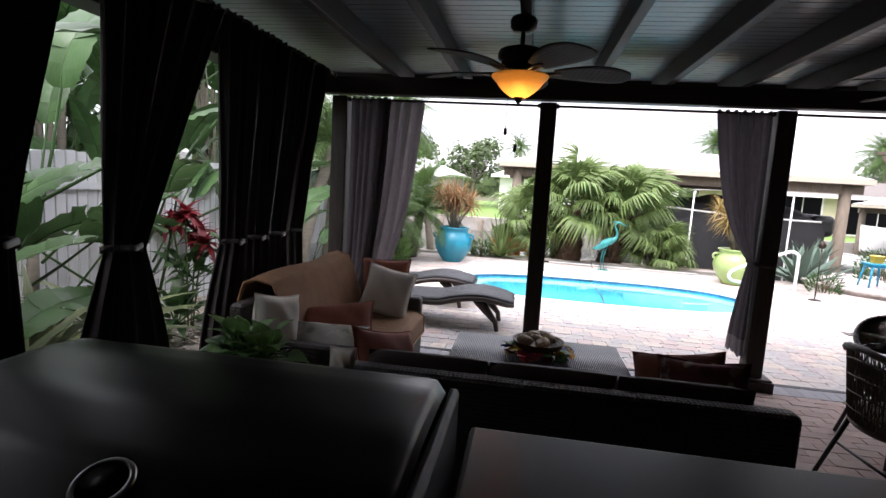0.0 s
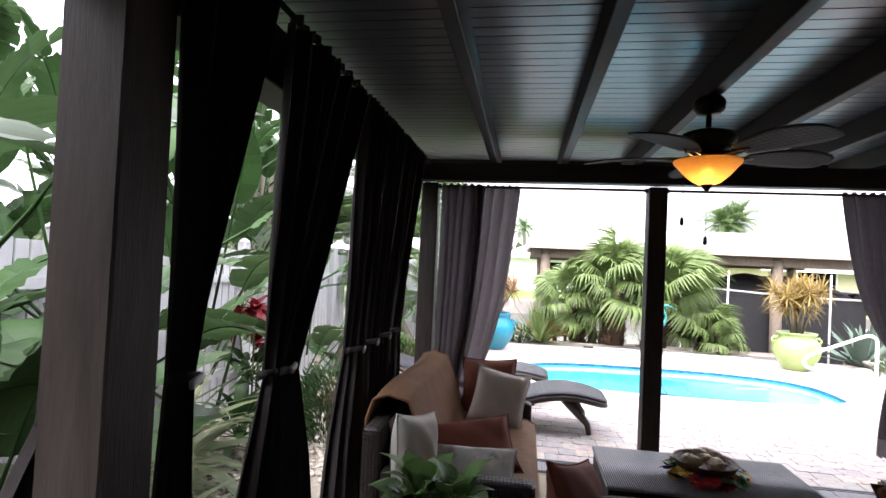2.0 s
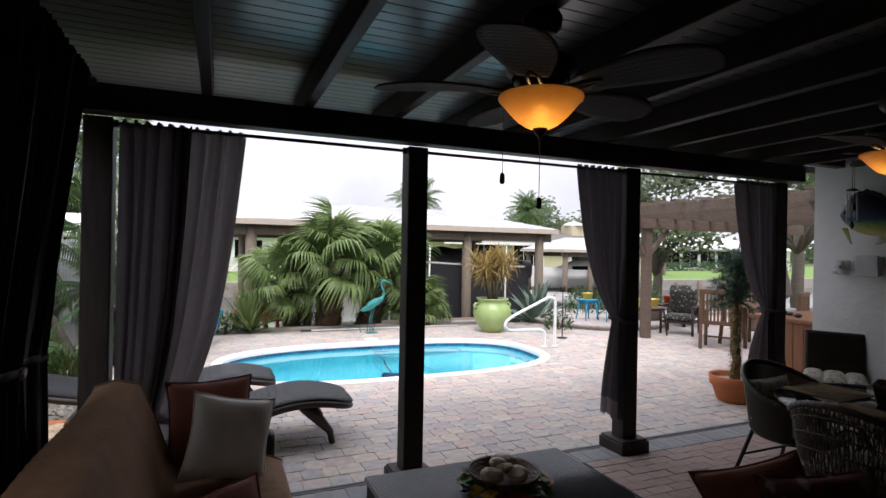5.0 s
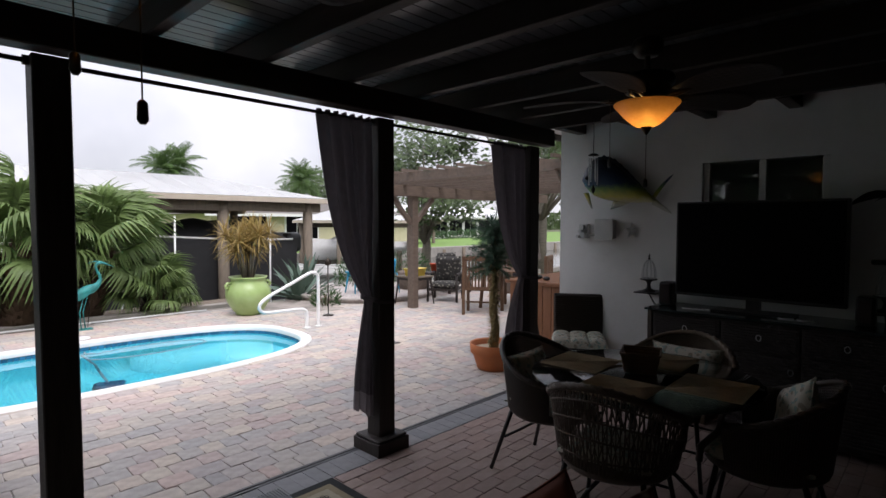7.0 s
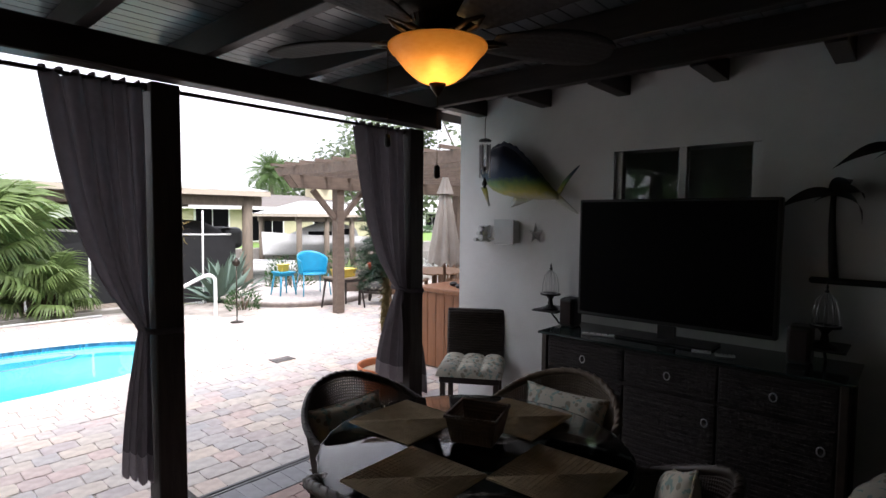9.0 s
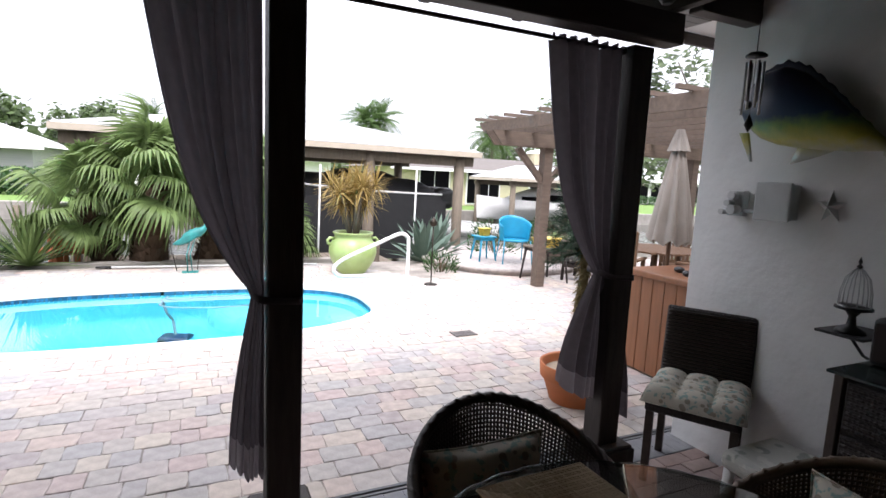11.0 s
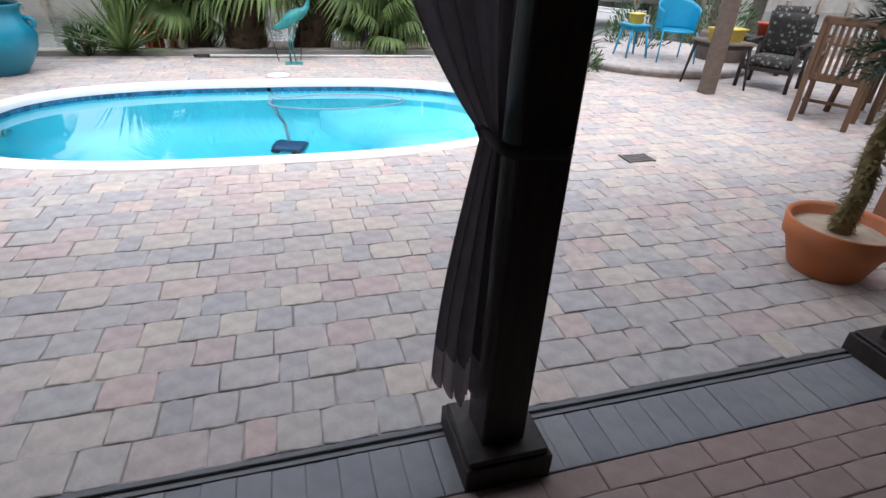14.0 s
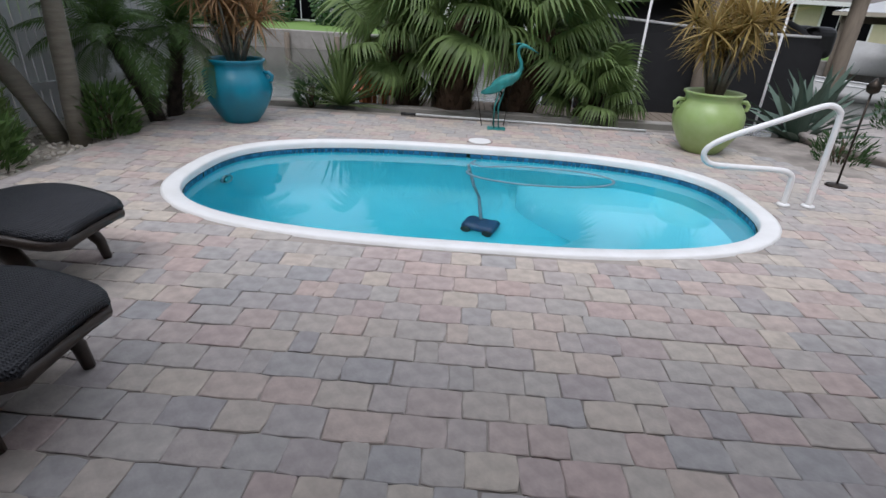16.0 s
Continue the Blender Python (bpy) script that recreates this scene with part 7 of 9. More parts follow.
def bush(x, y, r, h, seed, material, label, n=420, leaf=0.06):
    t = thing("bush", label, "bush", pose(x, y, -0.04), "garden bushes")
    rr = random.Random(seed)
    bm = BM()
    for i in range(16):
        a, q = rr.uniform(0, 6.28), rr.uniform(0.0, 0.7) * r
        tube(bm, [(0.3 * q * math.cos(a), 0.3 * q * math.sin(a), 0), (q * math.cos(a), q * math.sin(a), h * rr.uniform(0.6, 0.95))], [0.008, 0.003], 4)
    part("twig_mass", bm, M_FIBRE, t)
    bm = BM()
    for i in range(n):
        a, el = rr.uniform(0, 6.28), rr.uniform(0.05, 1)
        q = r * (1 - (el - 0.45) ** 2 * 1.6) ** 0.5 * rr.uniform(0.55, 1.05) if abs(el - 0.45) < 0.75 else 0.1
        p = Vector((q * math.cos(a), q * math.sin(a), h * el * rr.uniform(0.85, 1.12)))
        d = Vector((math.cos(a) * rr.uniform(0.2, 1), math.sin(a) * rr.uniform(0.2, 1), rr.uniform(0.2, 1.2))).normalized() * leaf * rr.uniform(0.8, 1.9)
        w = d.cross(Vector((rr.uniform(-1, 1), rr.uniform(-1, 1), 0.3))).normalized() * leaf * 0.16
        bm.faces.new([bm.verts.new(v) for v in (p, p + d * 0.45 + w, p + d, p + d * 0.45 - w)])
    part("foliage", bm, material, t)
    return t


bush(-2.20, 10.05, 0.24, 0.48, 51, M_FEATHER, "grassy green bush at the patio's edge", 900, 0.10)
bush(-2.30, 11.55, 0.28, 0.5, 52, M_FANLEAF, "small green bush beside the blue jar", 500, 0.08)
bush(-0.75, 12.35, 0.22, 0.35, 53, M_BROADLEAF, "low green plant behind the blue jar", 360, 0.08)
bush(-2.45, 8.85, 0.26, 0.38, 54, M_FEATHER, "grassy tuft in the gravel", 500, 0.10)
bush(-2.37, 5.30, 0.30, 0.62, 55, M_BROADLEAF, "small-leaved green shrub in the gravel bed", 3000, 0.05)
bush(-2.95, 9.35, 0.3, 0.5, 56, M_FANLEAF, "bright green shrub in the gravel bed", 900, 0.08)
bush(5.65, 10.95, 0.28, 0.32, 57, M_BROADLEAF, "low green plant at the seating's edge", 420, 0.06)
bush(7.5, 12.4, 0.5, 0.7, 58, M_DARKLEAF, "green shrub behind the blue chairs", 900, 0.07)
bush(9.0, 12.3, 0.6, 0.8, 59, M_DARKLEAF, "green shrub behind the seating", 900, 0.07)

# ---- pergola ----
pg = thing("pergola", "brown timber pergola with curved rafter ends", "pergola")
for x, y in ((6.62, 9.52), (9.7, 9.52), (9.7, 5.75)):
    bm = BM()
    box(bm, x - 0.075, y - 0.075, 0, x + 0.075, y + 0.075, 2.12, 0.008)
    part("post", bm, M_DARKWOOD if False else M_PERGOLA, pg)
    for s in (-1, 1):
        if x > 9 and s > 0:
            continue
        bm = BM()
        v = box(bm, -0.04, -0.04, 0.0, 0.04, 0.04, 0.66, 0.004)
        br = part("brace", bm, M_PERGOLA, pg)
        br.matrix_basis = pose(x + s * 0.05, y, 1.58, 0, s * 44, 0)
for y in (9.42, 9.62, 5.65, 5.85):
    bm = BM()
    v = box(bm, 5.62, y - 0.02, 2.08, 11.0, y + 0.02, 2.27)
    for vv in bm.verts:
        if vv.co.x < 5.7 and vv.co.z < 2.15:
            vv.co.x += 0.16
    part("beam", bm, M_PERGOLA, pg)
for i in range(11):
    x = 5.82 + 0.46 * i
    bm = BM()
    box(bm, x - 0.022, 5.25, 2.272, x + 0.022, 10.15, 2.42)
    for vv in bm.verts:
        if vv.co.z < 2.3 and (vv.co.y > 10 or vv.co.y < 5.4):
            vv.co.y += -0.16 if vv.co.y > 10 else 0.16
    part("rafter", bm, M_PERGOLA, pg)
for i in range(12):
    y = 5.5 + 0.4 * i
    bm = BM()
    box(bm, 5.60, y - 0.02, 2.422, 11.0, y + 0.02, 2.465)
    part("slat", bm, M_PERGOLA, pg)


# ---- teak furniture under the pergola ----
def teak_chair(m, label, group="teak chairs"):
    t = thing("teak_chair", label, "chair", m, group)
    for sx in (-1, 1):
        for sy in (-1, 1):
            bm = BM()
            box(bm, sx * 0.24 - 0.025, sy * 0.22 - 0.025, 0, sx * 0.24 + 0.025, sy * 0.22 + 0.025, 0.62 if sy > 0 else 1.0, 0.004)
            part("leg", bm, M_TEAK, t)
        bm = BM()
        box(bm, sx * 0.25 - 0.03, -0.20, 0.62, sx * 0.25 + 0.03, 0.27, 0.65, 0.008)
        part("arm", bm, M_TEAK, t)
    for k in range(6):
        bm = BM()
        box(bm, -0.24, -0.2 + k * 0.075, 0.42, 0.24, -0.14 + k * 0.075, 0.44, 0.003)
        part("seat_slat", bm, M_TEAK, t)
    for k in range(8):
        bm = BM()
        x = -0.196 + k * 0.056
        box(bm, x - 0.016, -0.235, 0.46, x + 0.016, -0.215, 0.95, 0.003)
        part("back_slat", bm, M_TEAK, t)
    bm = BM()
    box(bm, -0.26, -0.245, 0.94, 0.26, -0.20, 1.02, 0.012, 2)
    part("top_rail", bm, M_TEAK, t)
    bm = BM()
    box(bm, -0.24, -0.235, 0.44, 0.24, -0.205, 0.49)
    part("rail", bm, M_TEAK, t)
    bm = BM()
    box(bm, -0.24, -0.01, 0.18, 0.24, 0.01, 0.21)
    part("stretcher", bm, M_TEAK, t)
    return t


teak_chair(pose(7.02, 8.24, 0, 0, 0, -60), "slatted teak armchair with its back to the pool")
teak_chair(pose(7.85, 7.6, 0, 0, 0, 20), "slatted teak armchair at the round table")
teak_chair(pose(8.5, 8.55, 0, 0, 0, 140), "slatted teak armchair at the round table")
tt = thing("teak_table", "round slatted teak table under the pergola", "table", pose(7.75, 8.35, 0))
for k in range(11):
    x = -0.55 + k * 0.11
    w = math.sqrt(max(0.02, 0.6 ** 2 - x * x))
    bm = BM()
    box(bm, x - 0.05, -w, 0.71, x + 0.05, w, 0.735, 0.003)
    part("slat", bm, M_TEAK, tt)
for a in range(4):
    bm = BM()
    c, s = math.cos(radians(45 + 90 * a)), math.sin(radians(45 + 90 * a))
    tube(bm, [(0.36 * c, 0.36 * s, 0), (0.30 * c, 0.30 * s, 0.71)], 0.035, 6)
    part("leg", bm, M_TEAK, tt)


M_DARKPRINT = print_mat("dark_leaf_print_cloth", (0.03, 0.028, 0.026), (0.20, 0.19, 0.16), (0.05, 0.05, 0.045), 16)


def lounge_chair(m, label):
    t = thing("lounge_chair", label, "chair", m, "wooden lounge chairs")
    for sx in (-1, 1):
        for sy in (-1, 1):
            bm = BM()
            tube(bm, [(sx * 0.30, sy * 0.28, 0), (sx * 0.29, sy * 0.26, 0.55)], 0.026, 6)
            part("leg", bm, M_DARKWOOD, t)
        bm = BM()
        box(bm, sx * 0.30 - 0.03, -0.30, 0.54, sx * 0.30 + 0.03, 0.30, 0.575, 0.008)
        part("arm", bm, M_DARKWOOD, t)
    bm = BM()
    box(bm, -0.29, -0.27, 0.22, 0.29, 0.28, 0.27)
    part("seat_frame", bm, M_DARKWOOD, t)
    bm = BM()
    slab_cushion(bm, -0.27, -0.25, 0.27, 0.27, 0.28, 0.38)
    part("seat_cushion", bm, M_DARKPRINT, t)
    bm = BM()
    slab_cushion(bm, -0.27, -0.25, -0.06, 0.27, 0.30, 0.06)
    for v in bm.verts:
        v.co = pose(0, -0.30, 0.60, 78, 0, 0) @ v.co
    part("back_cushion", bm, M_DARKPRINT, t)
    return t


lounge_chair(pose(7.75, 9.75, 0, 0, 0, 120), "dark wooden lounge chair with dark leaf-print cushions")
lounge_chair(pose(8.9, 10.6, 0, 0, 0, 170), "dark wooden lounge chair with dark leaf-print cushions")


def small_table(x, y, s, h, material, label, legs_in=0.02, z0=0.0, topm=None):
    t = thing("side_table", label, "side table", pose(x, y, z0), "small tables")
    bm = BM()
    box(bm, -s, -s, h - 0.03, s, s, h, 0.006)
    part("top", bm, topm or material, t)
    bm = BM()
    box(bm, -s + 0.03, -s + 0.03, h - 0.08, s - 0.03, s - 0.03, h - 0.03)
    part("apron", bm, material, t)
    for sx in (-1, 1):
        for sy in (-1, 1):
            bm = BM()
            tube(bm, [(sx * (s - 0.05), sy * (s - 0.05), h - 0.05), (sx * (s - legs_in), sy * (s - legs_in), 0)], [0.022, 0.014], 6)
            part("leg", bm, material, t)
    return t


def planter_box(x, y, z, label, s=0.16, h=0.13, material=M_YELLOW):
    t = thing("planter", label, "planter", pose(x, y, z, 0, 0, 12), "yellow planters")
    bm = BM()
    v0 = [bm.verts.new((sx * s * 0.88, sy * s * 0.6, 0)) for sx, sy in ((-1, -1), (1, -1), (1, 1), (-1, 1))]
    v1 = [bm.verts.new((sx * s, sy * s * 0.7, h)) for sx, sy in ((-1, -1), (1, -1), (1, 1), (-1, 1))]
    fs = [bm.faces.new((v0[i], v0[(i + 1) % 4], v1[(i + 1) % 4], v1[i])) for i in range(4)] + [bm.faces.new(list(reversed(v0)))]
    bmesh.ops.solidify(bm, geom=fs, thickness=0.012)
    part("box", bm, material, t)
    bm = BM()
    box(bm, -s - 0.012, -s * 0.7 - 0.012, h - 0.02, s + 0.012, s * 0.7 + 0.012, h, 0.005)
    part("rim", bm, material, t)
    return t


small_table(6.98, 9.86, 0.27, 0.56, M_DARKWOOD, "dark wooden side table with a pale top", 0.0, 0, M_WOOD)
planter_box(6.96, 9.82, 0.56, "yellow ceramic planter on a side table", 0.19, 0.15)
small_table(8.3, 10.6, 0.24, 0.5, M_DARKWOOD, "dark wooden side table under the pergola")
o = thing("flower_pot", "small orange-red pot on a side table", "plant pot", pose(8.3, 10.6, 0.5))
bm = BM()
lathe(bm, [(0.07, 0), (0.10, 0.16), (0.112, 0.165), (0.112, 0.19), (0.09, 0.19)], 18)
part("pot", bm, mat("orange_red_glaze", (0.5, 0.07, 0.02), (0.42, 0.06, 0.02), rough=0.35, bump=0.05), o)

# folded market umbrella
um = thing("umbrella", "folded taupe market umbrella on a pole", "umbrella", pose(5.95, 6.52, -0.2))
UM = mat("taupe_canvas", (0.30, 0.27, 0.24), (0.24, 0.215, 0.19), rough=0.9, scale=5, bump=0.3, bscale=90)
bm = BM()
tube(bm, [(0, 0, 0.2), (0, 0, 2.30)], 0.02, 8)
part("pole", bm, M_TEAK, um)
bm = BM()
sheet(bm, lambda u, v: Vector(((0.03 + 0.15 * v ** 0.9 + 0.028 * math.cos(16 * math.pi * u) * (0.3 + v)) * math.cos(2 * math.pi * u), (0.03 + 0.15 * v ** 0.9 + 0.028 * math.cos(16 * math.pi * u) * (0.3 + v)) * math.sin(2 * math.pi * u), 2.22 - 0.95 * v + 0.03 * math.cos(16 * math.pi * u) * v)), 64, 14)
part("canopy", bm, UM, um)
bm = BM()
sheet(bm, lambda u, v: Vector(((0.025 + 0.07 * v + 0.01 * math.cos(16 * math.pi * u)) * math.cos(2 * math.pi * u), (0.025 + 0.07 * v + 0.01 * math.cos(16 * math.pi * u)) * math.sin(2 * math.pi * u), 2.32 - 0.2 * v)), 48, 5)
part("cap", bm, UM, um)

# ---- raised round seating corner with blue chairs ----
bm = BM()
lathe(bm, [(1.50, -0.02), (1.52, 0.05), (1.54, 0.055), (1.54, 0.10), (1.50, 0.115), (0.01, 0.118)], 64, (7.25, 11.75, 0))
struct("raised_pavement", bm, palette_mat("edging_stone", PAVER_COLOURS[:4], False), "low raised round paved seating corner", "patio")


def blue_chair(x, y, rz, label):
    t = thing("metal_armchair", label, "chair", pose(x, y, 0.118, 0, 0, rz), "blue metal chairs")
    for sx in (-1, 1):
        bm = BM()
        tube(bm, [(sx * 0.27, 0.27, 0), (sx * 0.24, 0.20, 0.42)], 0.011, 6)
        part("leg", bm, M_SKYBLUE, t)
        bm = BM()
        tube(bm, [(sx * 0.25, -0.27, 0), (sx * 0.22, -0.18, 0.42)], 0.011, 6)
        part("leg", bm, M_SKYBLUE, t)
    bm = BM()
    sheet(bm, lambda u, v: Vector((0.27 * math.sin(radians(-120 + 240 * u)) * (1 + 0.10 * v), -0.24 * math.cos(radians(-120 + 240 * u)) * (1 + 0.12 * v), 0.40 + (0.24 + 0.20 * math.cos(radians(-60 + 120 * u)) ** 3) * v)), 30, 8, 0.014)
    part("shell", bm, M_SKYBLUE, t)
    bm = BM()
    lathe(bm, [(0.01, 0.39), (0.25, 0.39), (0.26, 0.405), (0.25, 0.42), (0.01, 0.42)], 24)
    part("seat", bm, M_SKYBLUE, t)
    bm = BM()
    for k in range(5):
        tube(bm, [(-0.10 + 0.05 * k, -0.275, 0.55 + 0.02 * math.sin(k * 2)), (-0.06 + 0.05 * k, -0.283, 0.59)], 0.009, 5)
    part("floral_ornament", bm, M_RUST, t)
    return t


blue_chair(7.10, 10.98, 165, "sky blue metal tub chair with a floral ornament")
small_table(6.66, 11.3, 0.17, 0.45, M_SKYBLUE, "small sky blue metal side table", 0.0, 0.118)
planter_box(6.66, 11.3, 0.57, "small yellow pot on a blue table", 0.09, 0.14)

# brown ribbed barrel planter behind the pergola post
bp_ = thing("barrel_planter", "round brown slatted barrel planter behind the pergola post", "planter", pose(8.05, 11.05, 0))
bm = BM()
lathe(bm, [(0.30, 0.0), (0.33, 0.02), (0.36, 0.25), (0.34, 0.48), (0.32, 0.50), (0.30, 0.47), (0.02, 0.45)], 40)
part("body", bm, M_PERGOLA, bp_)
for z, r_ in ((0.10, 0.352), (0.40, 0.354)):
    bm = BM()
    tube(bm, [(r_ * math.cos(2 * math.pi * i / 32), r_ * math.sin(2 * math.pi * i / 32), z) for i in range(32)], 0.012, 6, closed=True)
    part("hoop", bm, M_METAL_DARK, bp_)
rosette(bp_, "leaf", [leaf_mesh("leaf", M_FANLEAF, 0.30, 0.03, 0.6, 0.2, 5)], 26, (0, 0, 0.46), (5, 80), 8, (0.7, 1.2))

# ---- gravel bed, white fence and planting on the garden side ----
bm = BM()
r_g = random.Random(77)


def gravel_z(x, y):
    return -0.055 + 0.02 * noise.noise(Vector((x * 1.3, y * 1.3, 0))) + 0.006 * noise.noise(Vector((x * 9, y * 9, 3)))


sheet(bm, lambda u, v: Vector((-5.2 + 3.5 * u, -2.5 + 14.6 * v, gravel_z(-5.2 + 3.5 * u, -2.5 + 14.6 * v))), 60, 160)
M_GRAVELBASE = mat("gravel_bed", (0.42, 0.38, 0.31), (0.26, 0.235, 0.2), rough=0.9, scale=30, bump=0.8, bscale=45, dist=0.02)
struct("gravel", bm, M_GRAVELBASE, "bed of pale river pebbles", "gravel")
ico = bmesh.new()
bmesh.ops.create_icosphere(ico, subdivisions=1, radius=1.0)
iv = [v.co.copy() for v in ico.verts]
ifc = [[v.index for v in f.verts] for f in ico.faces]
ico.free()
verts_g, faces_g = [], []
for i in range(4200):
    x, y = -1.78 - 2.1 * r_g.random() ** 1.3, 1.9 + 8.4 * r_g.random() ** 1.15
    if x > -2.12 and y > 5.2:
        continue
    s = r_g.uniform(0.014, 0.034)
    e = Euler((r_g.uniform(-0.5, 0.5), r_g.uniform(-0.5, 0.5), r_g.uniform(0, 6.28))).to_matrix()
    k0 = len(verts_g)
    c = Vector((x, y, gravel_z(x, y) + s * 0.25))
    sx, sy, sz = s * r_g.uniform(0.9, 1.5), s, s * r_g.uniform(0.5, 0.8)
    verts_g += [c + e @ Vector((v.x * sx, v.y * sy, v.z * sz)) for v in iv]
    faces_g += [[k0 + j for j in f] for f in ifc]
me = bpy.data.meshes.new("pebbles")
me.from_pydata(verts_g, [], faces_g)
me.materials.append(palette_mat("river_pebble", [(0.55, 0.50, 0.42), (0.40, 0.37, 0.32), (0.62, 0.58, 0.51), (0.33, 0.29, 0.24), (0.5, 0.45, 0.38)], True, rough=0.7, bump=0.1))
for p_ in me.polygons:
    p_.use_smooth = True
tagged(new("pebbles", me), "loose pale river pebbles", "pebbles", "", "stuff")

M_FENCE = mat("white_fence_board", (0.56, 0.57, 0.58), (0.48, 0.49, 0.50), rough=0.6, scale=5, stretch=(3, 3, 0.6), bump=0.1, vary=0.06, stain=(0.5, 0.5, 0.46), stain_amount=0.3)
fence = thing("fence", "tall white board fence along the garden", "fence", None, "", "structure")
FA, FB, FC = Vector((-4.75, -2.6, 0)), Vector((-3.55, 9.0, 0)), Vector((-2.75, 13.2, 0))
bm = BM()
box(bm, -0.009, 0, -0.1, 0.009, 0.094, 1.66, 0.003)
fb_me = mesh_of("board", bm, M_FENCE)
bm = BM()
box(bm, -0.05, -0.05, -0.1, 0.05, 0.05, 1.74, 0.008)
lathe(bm, [(0.075, 1.74), (0.07, 1.76), (0.02, 1.79), (0.001, 1.795)], 4)
fp_me = mesh_of("post", bm, M_FENCE)
for a, b in ((FA, FB), (FB, FC)):
    d = (b - a)
    L = d.length
    ang = math.degrees(math.atan2(-d.x, d.y))
    for k in range(int(L / 0.108)):
        p = a + d * (k * 0.108 / L)
        inst("board", fb_me, fence, pose(p.x, p.y, 0.01 * math.sin(k * 5.1), 0, 0, ang))
    for k in range(int(L / 2.2) + 1):
        p = a + d * min(1, k * 2.2 / L)
        inst("post", fp_me, fence, pose(p.x + 0.05, p.y, 0, 0, 0, ang))
    for z in (0.35, 1.35):
        bm = BM()
        box(bm, 0.012, 0.0, z - 0.04, 0.045, L, z + 0.04)
        o = part("rail", bm, M_FENCE, fence)
        o.matrix_basis = pose(a.x, a.y, 0, 0, 0, ang)


def paddle_leaf(material, seed, L=0.85, W=0.17, stalk=1.1, droop=0.5):
    """A big banana-like blade on a long stalk, torn along its veins; grows up along x."""
    r = random.Random(seed)
    bm = BM()
    n = 22
    sp = []
    for k in range(n + 1):
        u = k / n
        sp.append(Vector((stalk + L * u * (1 - 0.15 * droop * u), 0, L * (0.25 * droop * u - 0.75 * droop * u * u))))
    tube(bm, [(0, 0, 0), (stalk * 0.5, 0, -0.01), (stalk, 0, 0)] + sp[2:-3:3], [0.017, 0.013, 0.010] + [0.006] * len(sp[2:-3:3]), 5)
    for s in (-1, 1):
        k = 0
        while k < n:
            m_ = min(n, k + r.choice((2, 3, 4, 6)))
            gap = r.uniform(0.0, 0.25)
            prev = None
            for j in range(k, m_ + 1):
                u = j / n
                w = W * (math.sin(math.pi * min(1.0, 0.06 + 0.94 * u) ** 0.75) ** 0.65 + 0.02)
                lift = 0.28 - gap
                e1 = sp[j] + Vector((0.03 * u, s * w * 0.5, w * lift * 0.6 + 0.006 * math.sin(j * 2.5)))
                e2 = sp[j] + Vector((0.06 * u + 0.03 * (1 - u), s * w, w * lift * 0.5 - gap * 0.10 + 0.01 * math.sin(j * 3.7)))
                v = (bm.verts.new(sp[j]), bm.verts.new(e1), bm.verts.new(e2))
                if prev:
                    for q in (0, 1):
                        f = bm.faces.new((prev[q], prev[q + 1], v[q + 1], v[q]))
                        f.smooth = True
                prev = v
            k = m_
    return mesh_of("leaf", bm, material)


PADDLE = [paddle_leaf(M_BROADLEAF, 1), paddle_leaf(M_BROADLEAF, 2, 0.95, 0.21, 0.9, 0.7), paddle_leaf(M_DARKLEAF, 3, 0.75, 0.16, 1.3, 0.4), paddle_leaf(M_BROADLEAF, 4, 1.05, 0.24, 1.0, 0.9)]


def bird_of_paradise(x, y, n, h, seed, label, size=1.0):
    t = thing("bird_of_paradise", label, "plant", pose(x, y, -0.05), "broad-leaved clumps")
    r = random.Random(seed)
    for k in range(max(2, n // 6)):
        bm = BM()
        a = r.uniform(0, 6.28)
        tube(bm, [(0.1 * math.cos(a), 0.1 * math.sin(a), 0), (0.16 * math.cos(a), 0.16 * math.sin(a), h * 0.5), (0.2 * math.cos(a), 0.2 * math.sin(a), h)], [0.05, 0.045, 0.03], 8)
        part("trunk", bm, M_TRUNK, t)
    for i in range(n):
        az, el = i * 137.5 + r.uniform(-25, 25), r.uniform(28, 82)
        at = Vector((0.15 * math.cos(radians(az)), 0.15 * math.sin(radians(az)), h * r.uniform(0.15, 1.0)))
        inst("leaf", PADDLE[i % 4], t, Matrix.Translation(at) @ Euler((radians(r.uniform(-35, 35)), radians(-el), radians(az))).to_matrix().to_4x4() @ Matrix.Scale(size * r.uniform(0.8, 1.15), 4))
    return t


bird_of_paradise(-3.55, 1.70, 14, 0.9, 61, "tall bird of paradise clump with torn paddle leaves")
bird_of_paradise(-3.65, 2.7, 16, 1.2, 62, "tall bird of paradise clump by the white fence", 0.95)
bird_of_paradise(-3.65, 3.9, 16, 1.3, 63, "tall bird of paradise clump by the white fence", 0.95)
bird_of_paradise(-3.6, 5.2, 13, 1.1, 64, "bird of paradise clump by the white fence")
bird_of_paradise(-3.8, 0.6, 16, 1.2, 65, "tall bird of paradise clump beside the patio", 1.0)
bird_of_paradise(-3.25, 6.6, 9, 0.5, 66, "smaller paddle-leaved clump in the gravel", 0.75)
bird_of_paradise(-2.85, 7.3, 7, 0.3, 67, "small paddle-leaved plant in the gravel", 0.6)
for k, (y, h) in enumerate(((0.2, 2.4), (1.5, 2.7), (2.9, 2.7), (4.3, 2.9), (5.8, 2.8))):
    bird_of_paradise(-5.3 - 0.25 * (k % 2), y, 44, h, 170 + k, "tall bird of paradise clump behind the white fence", 0.85)
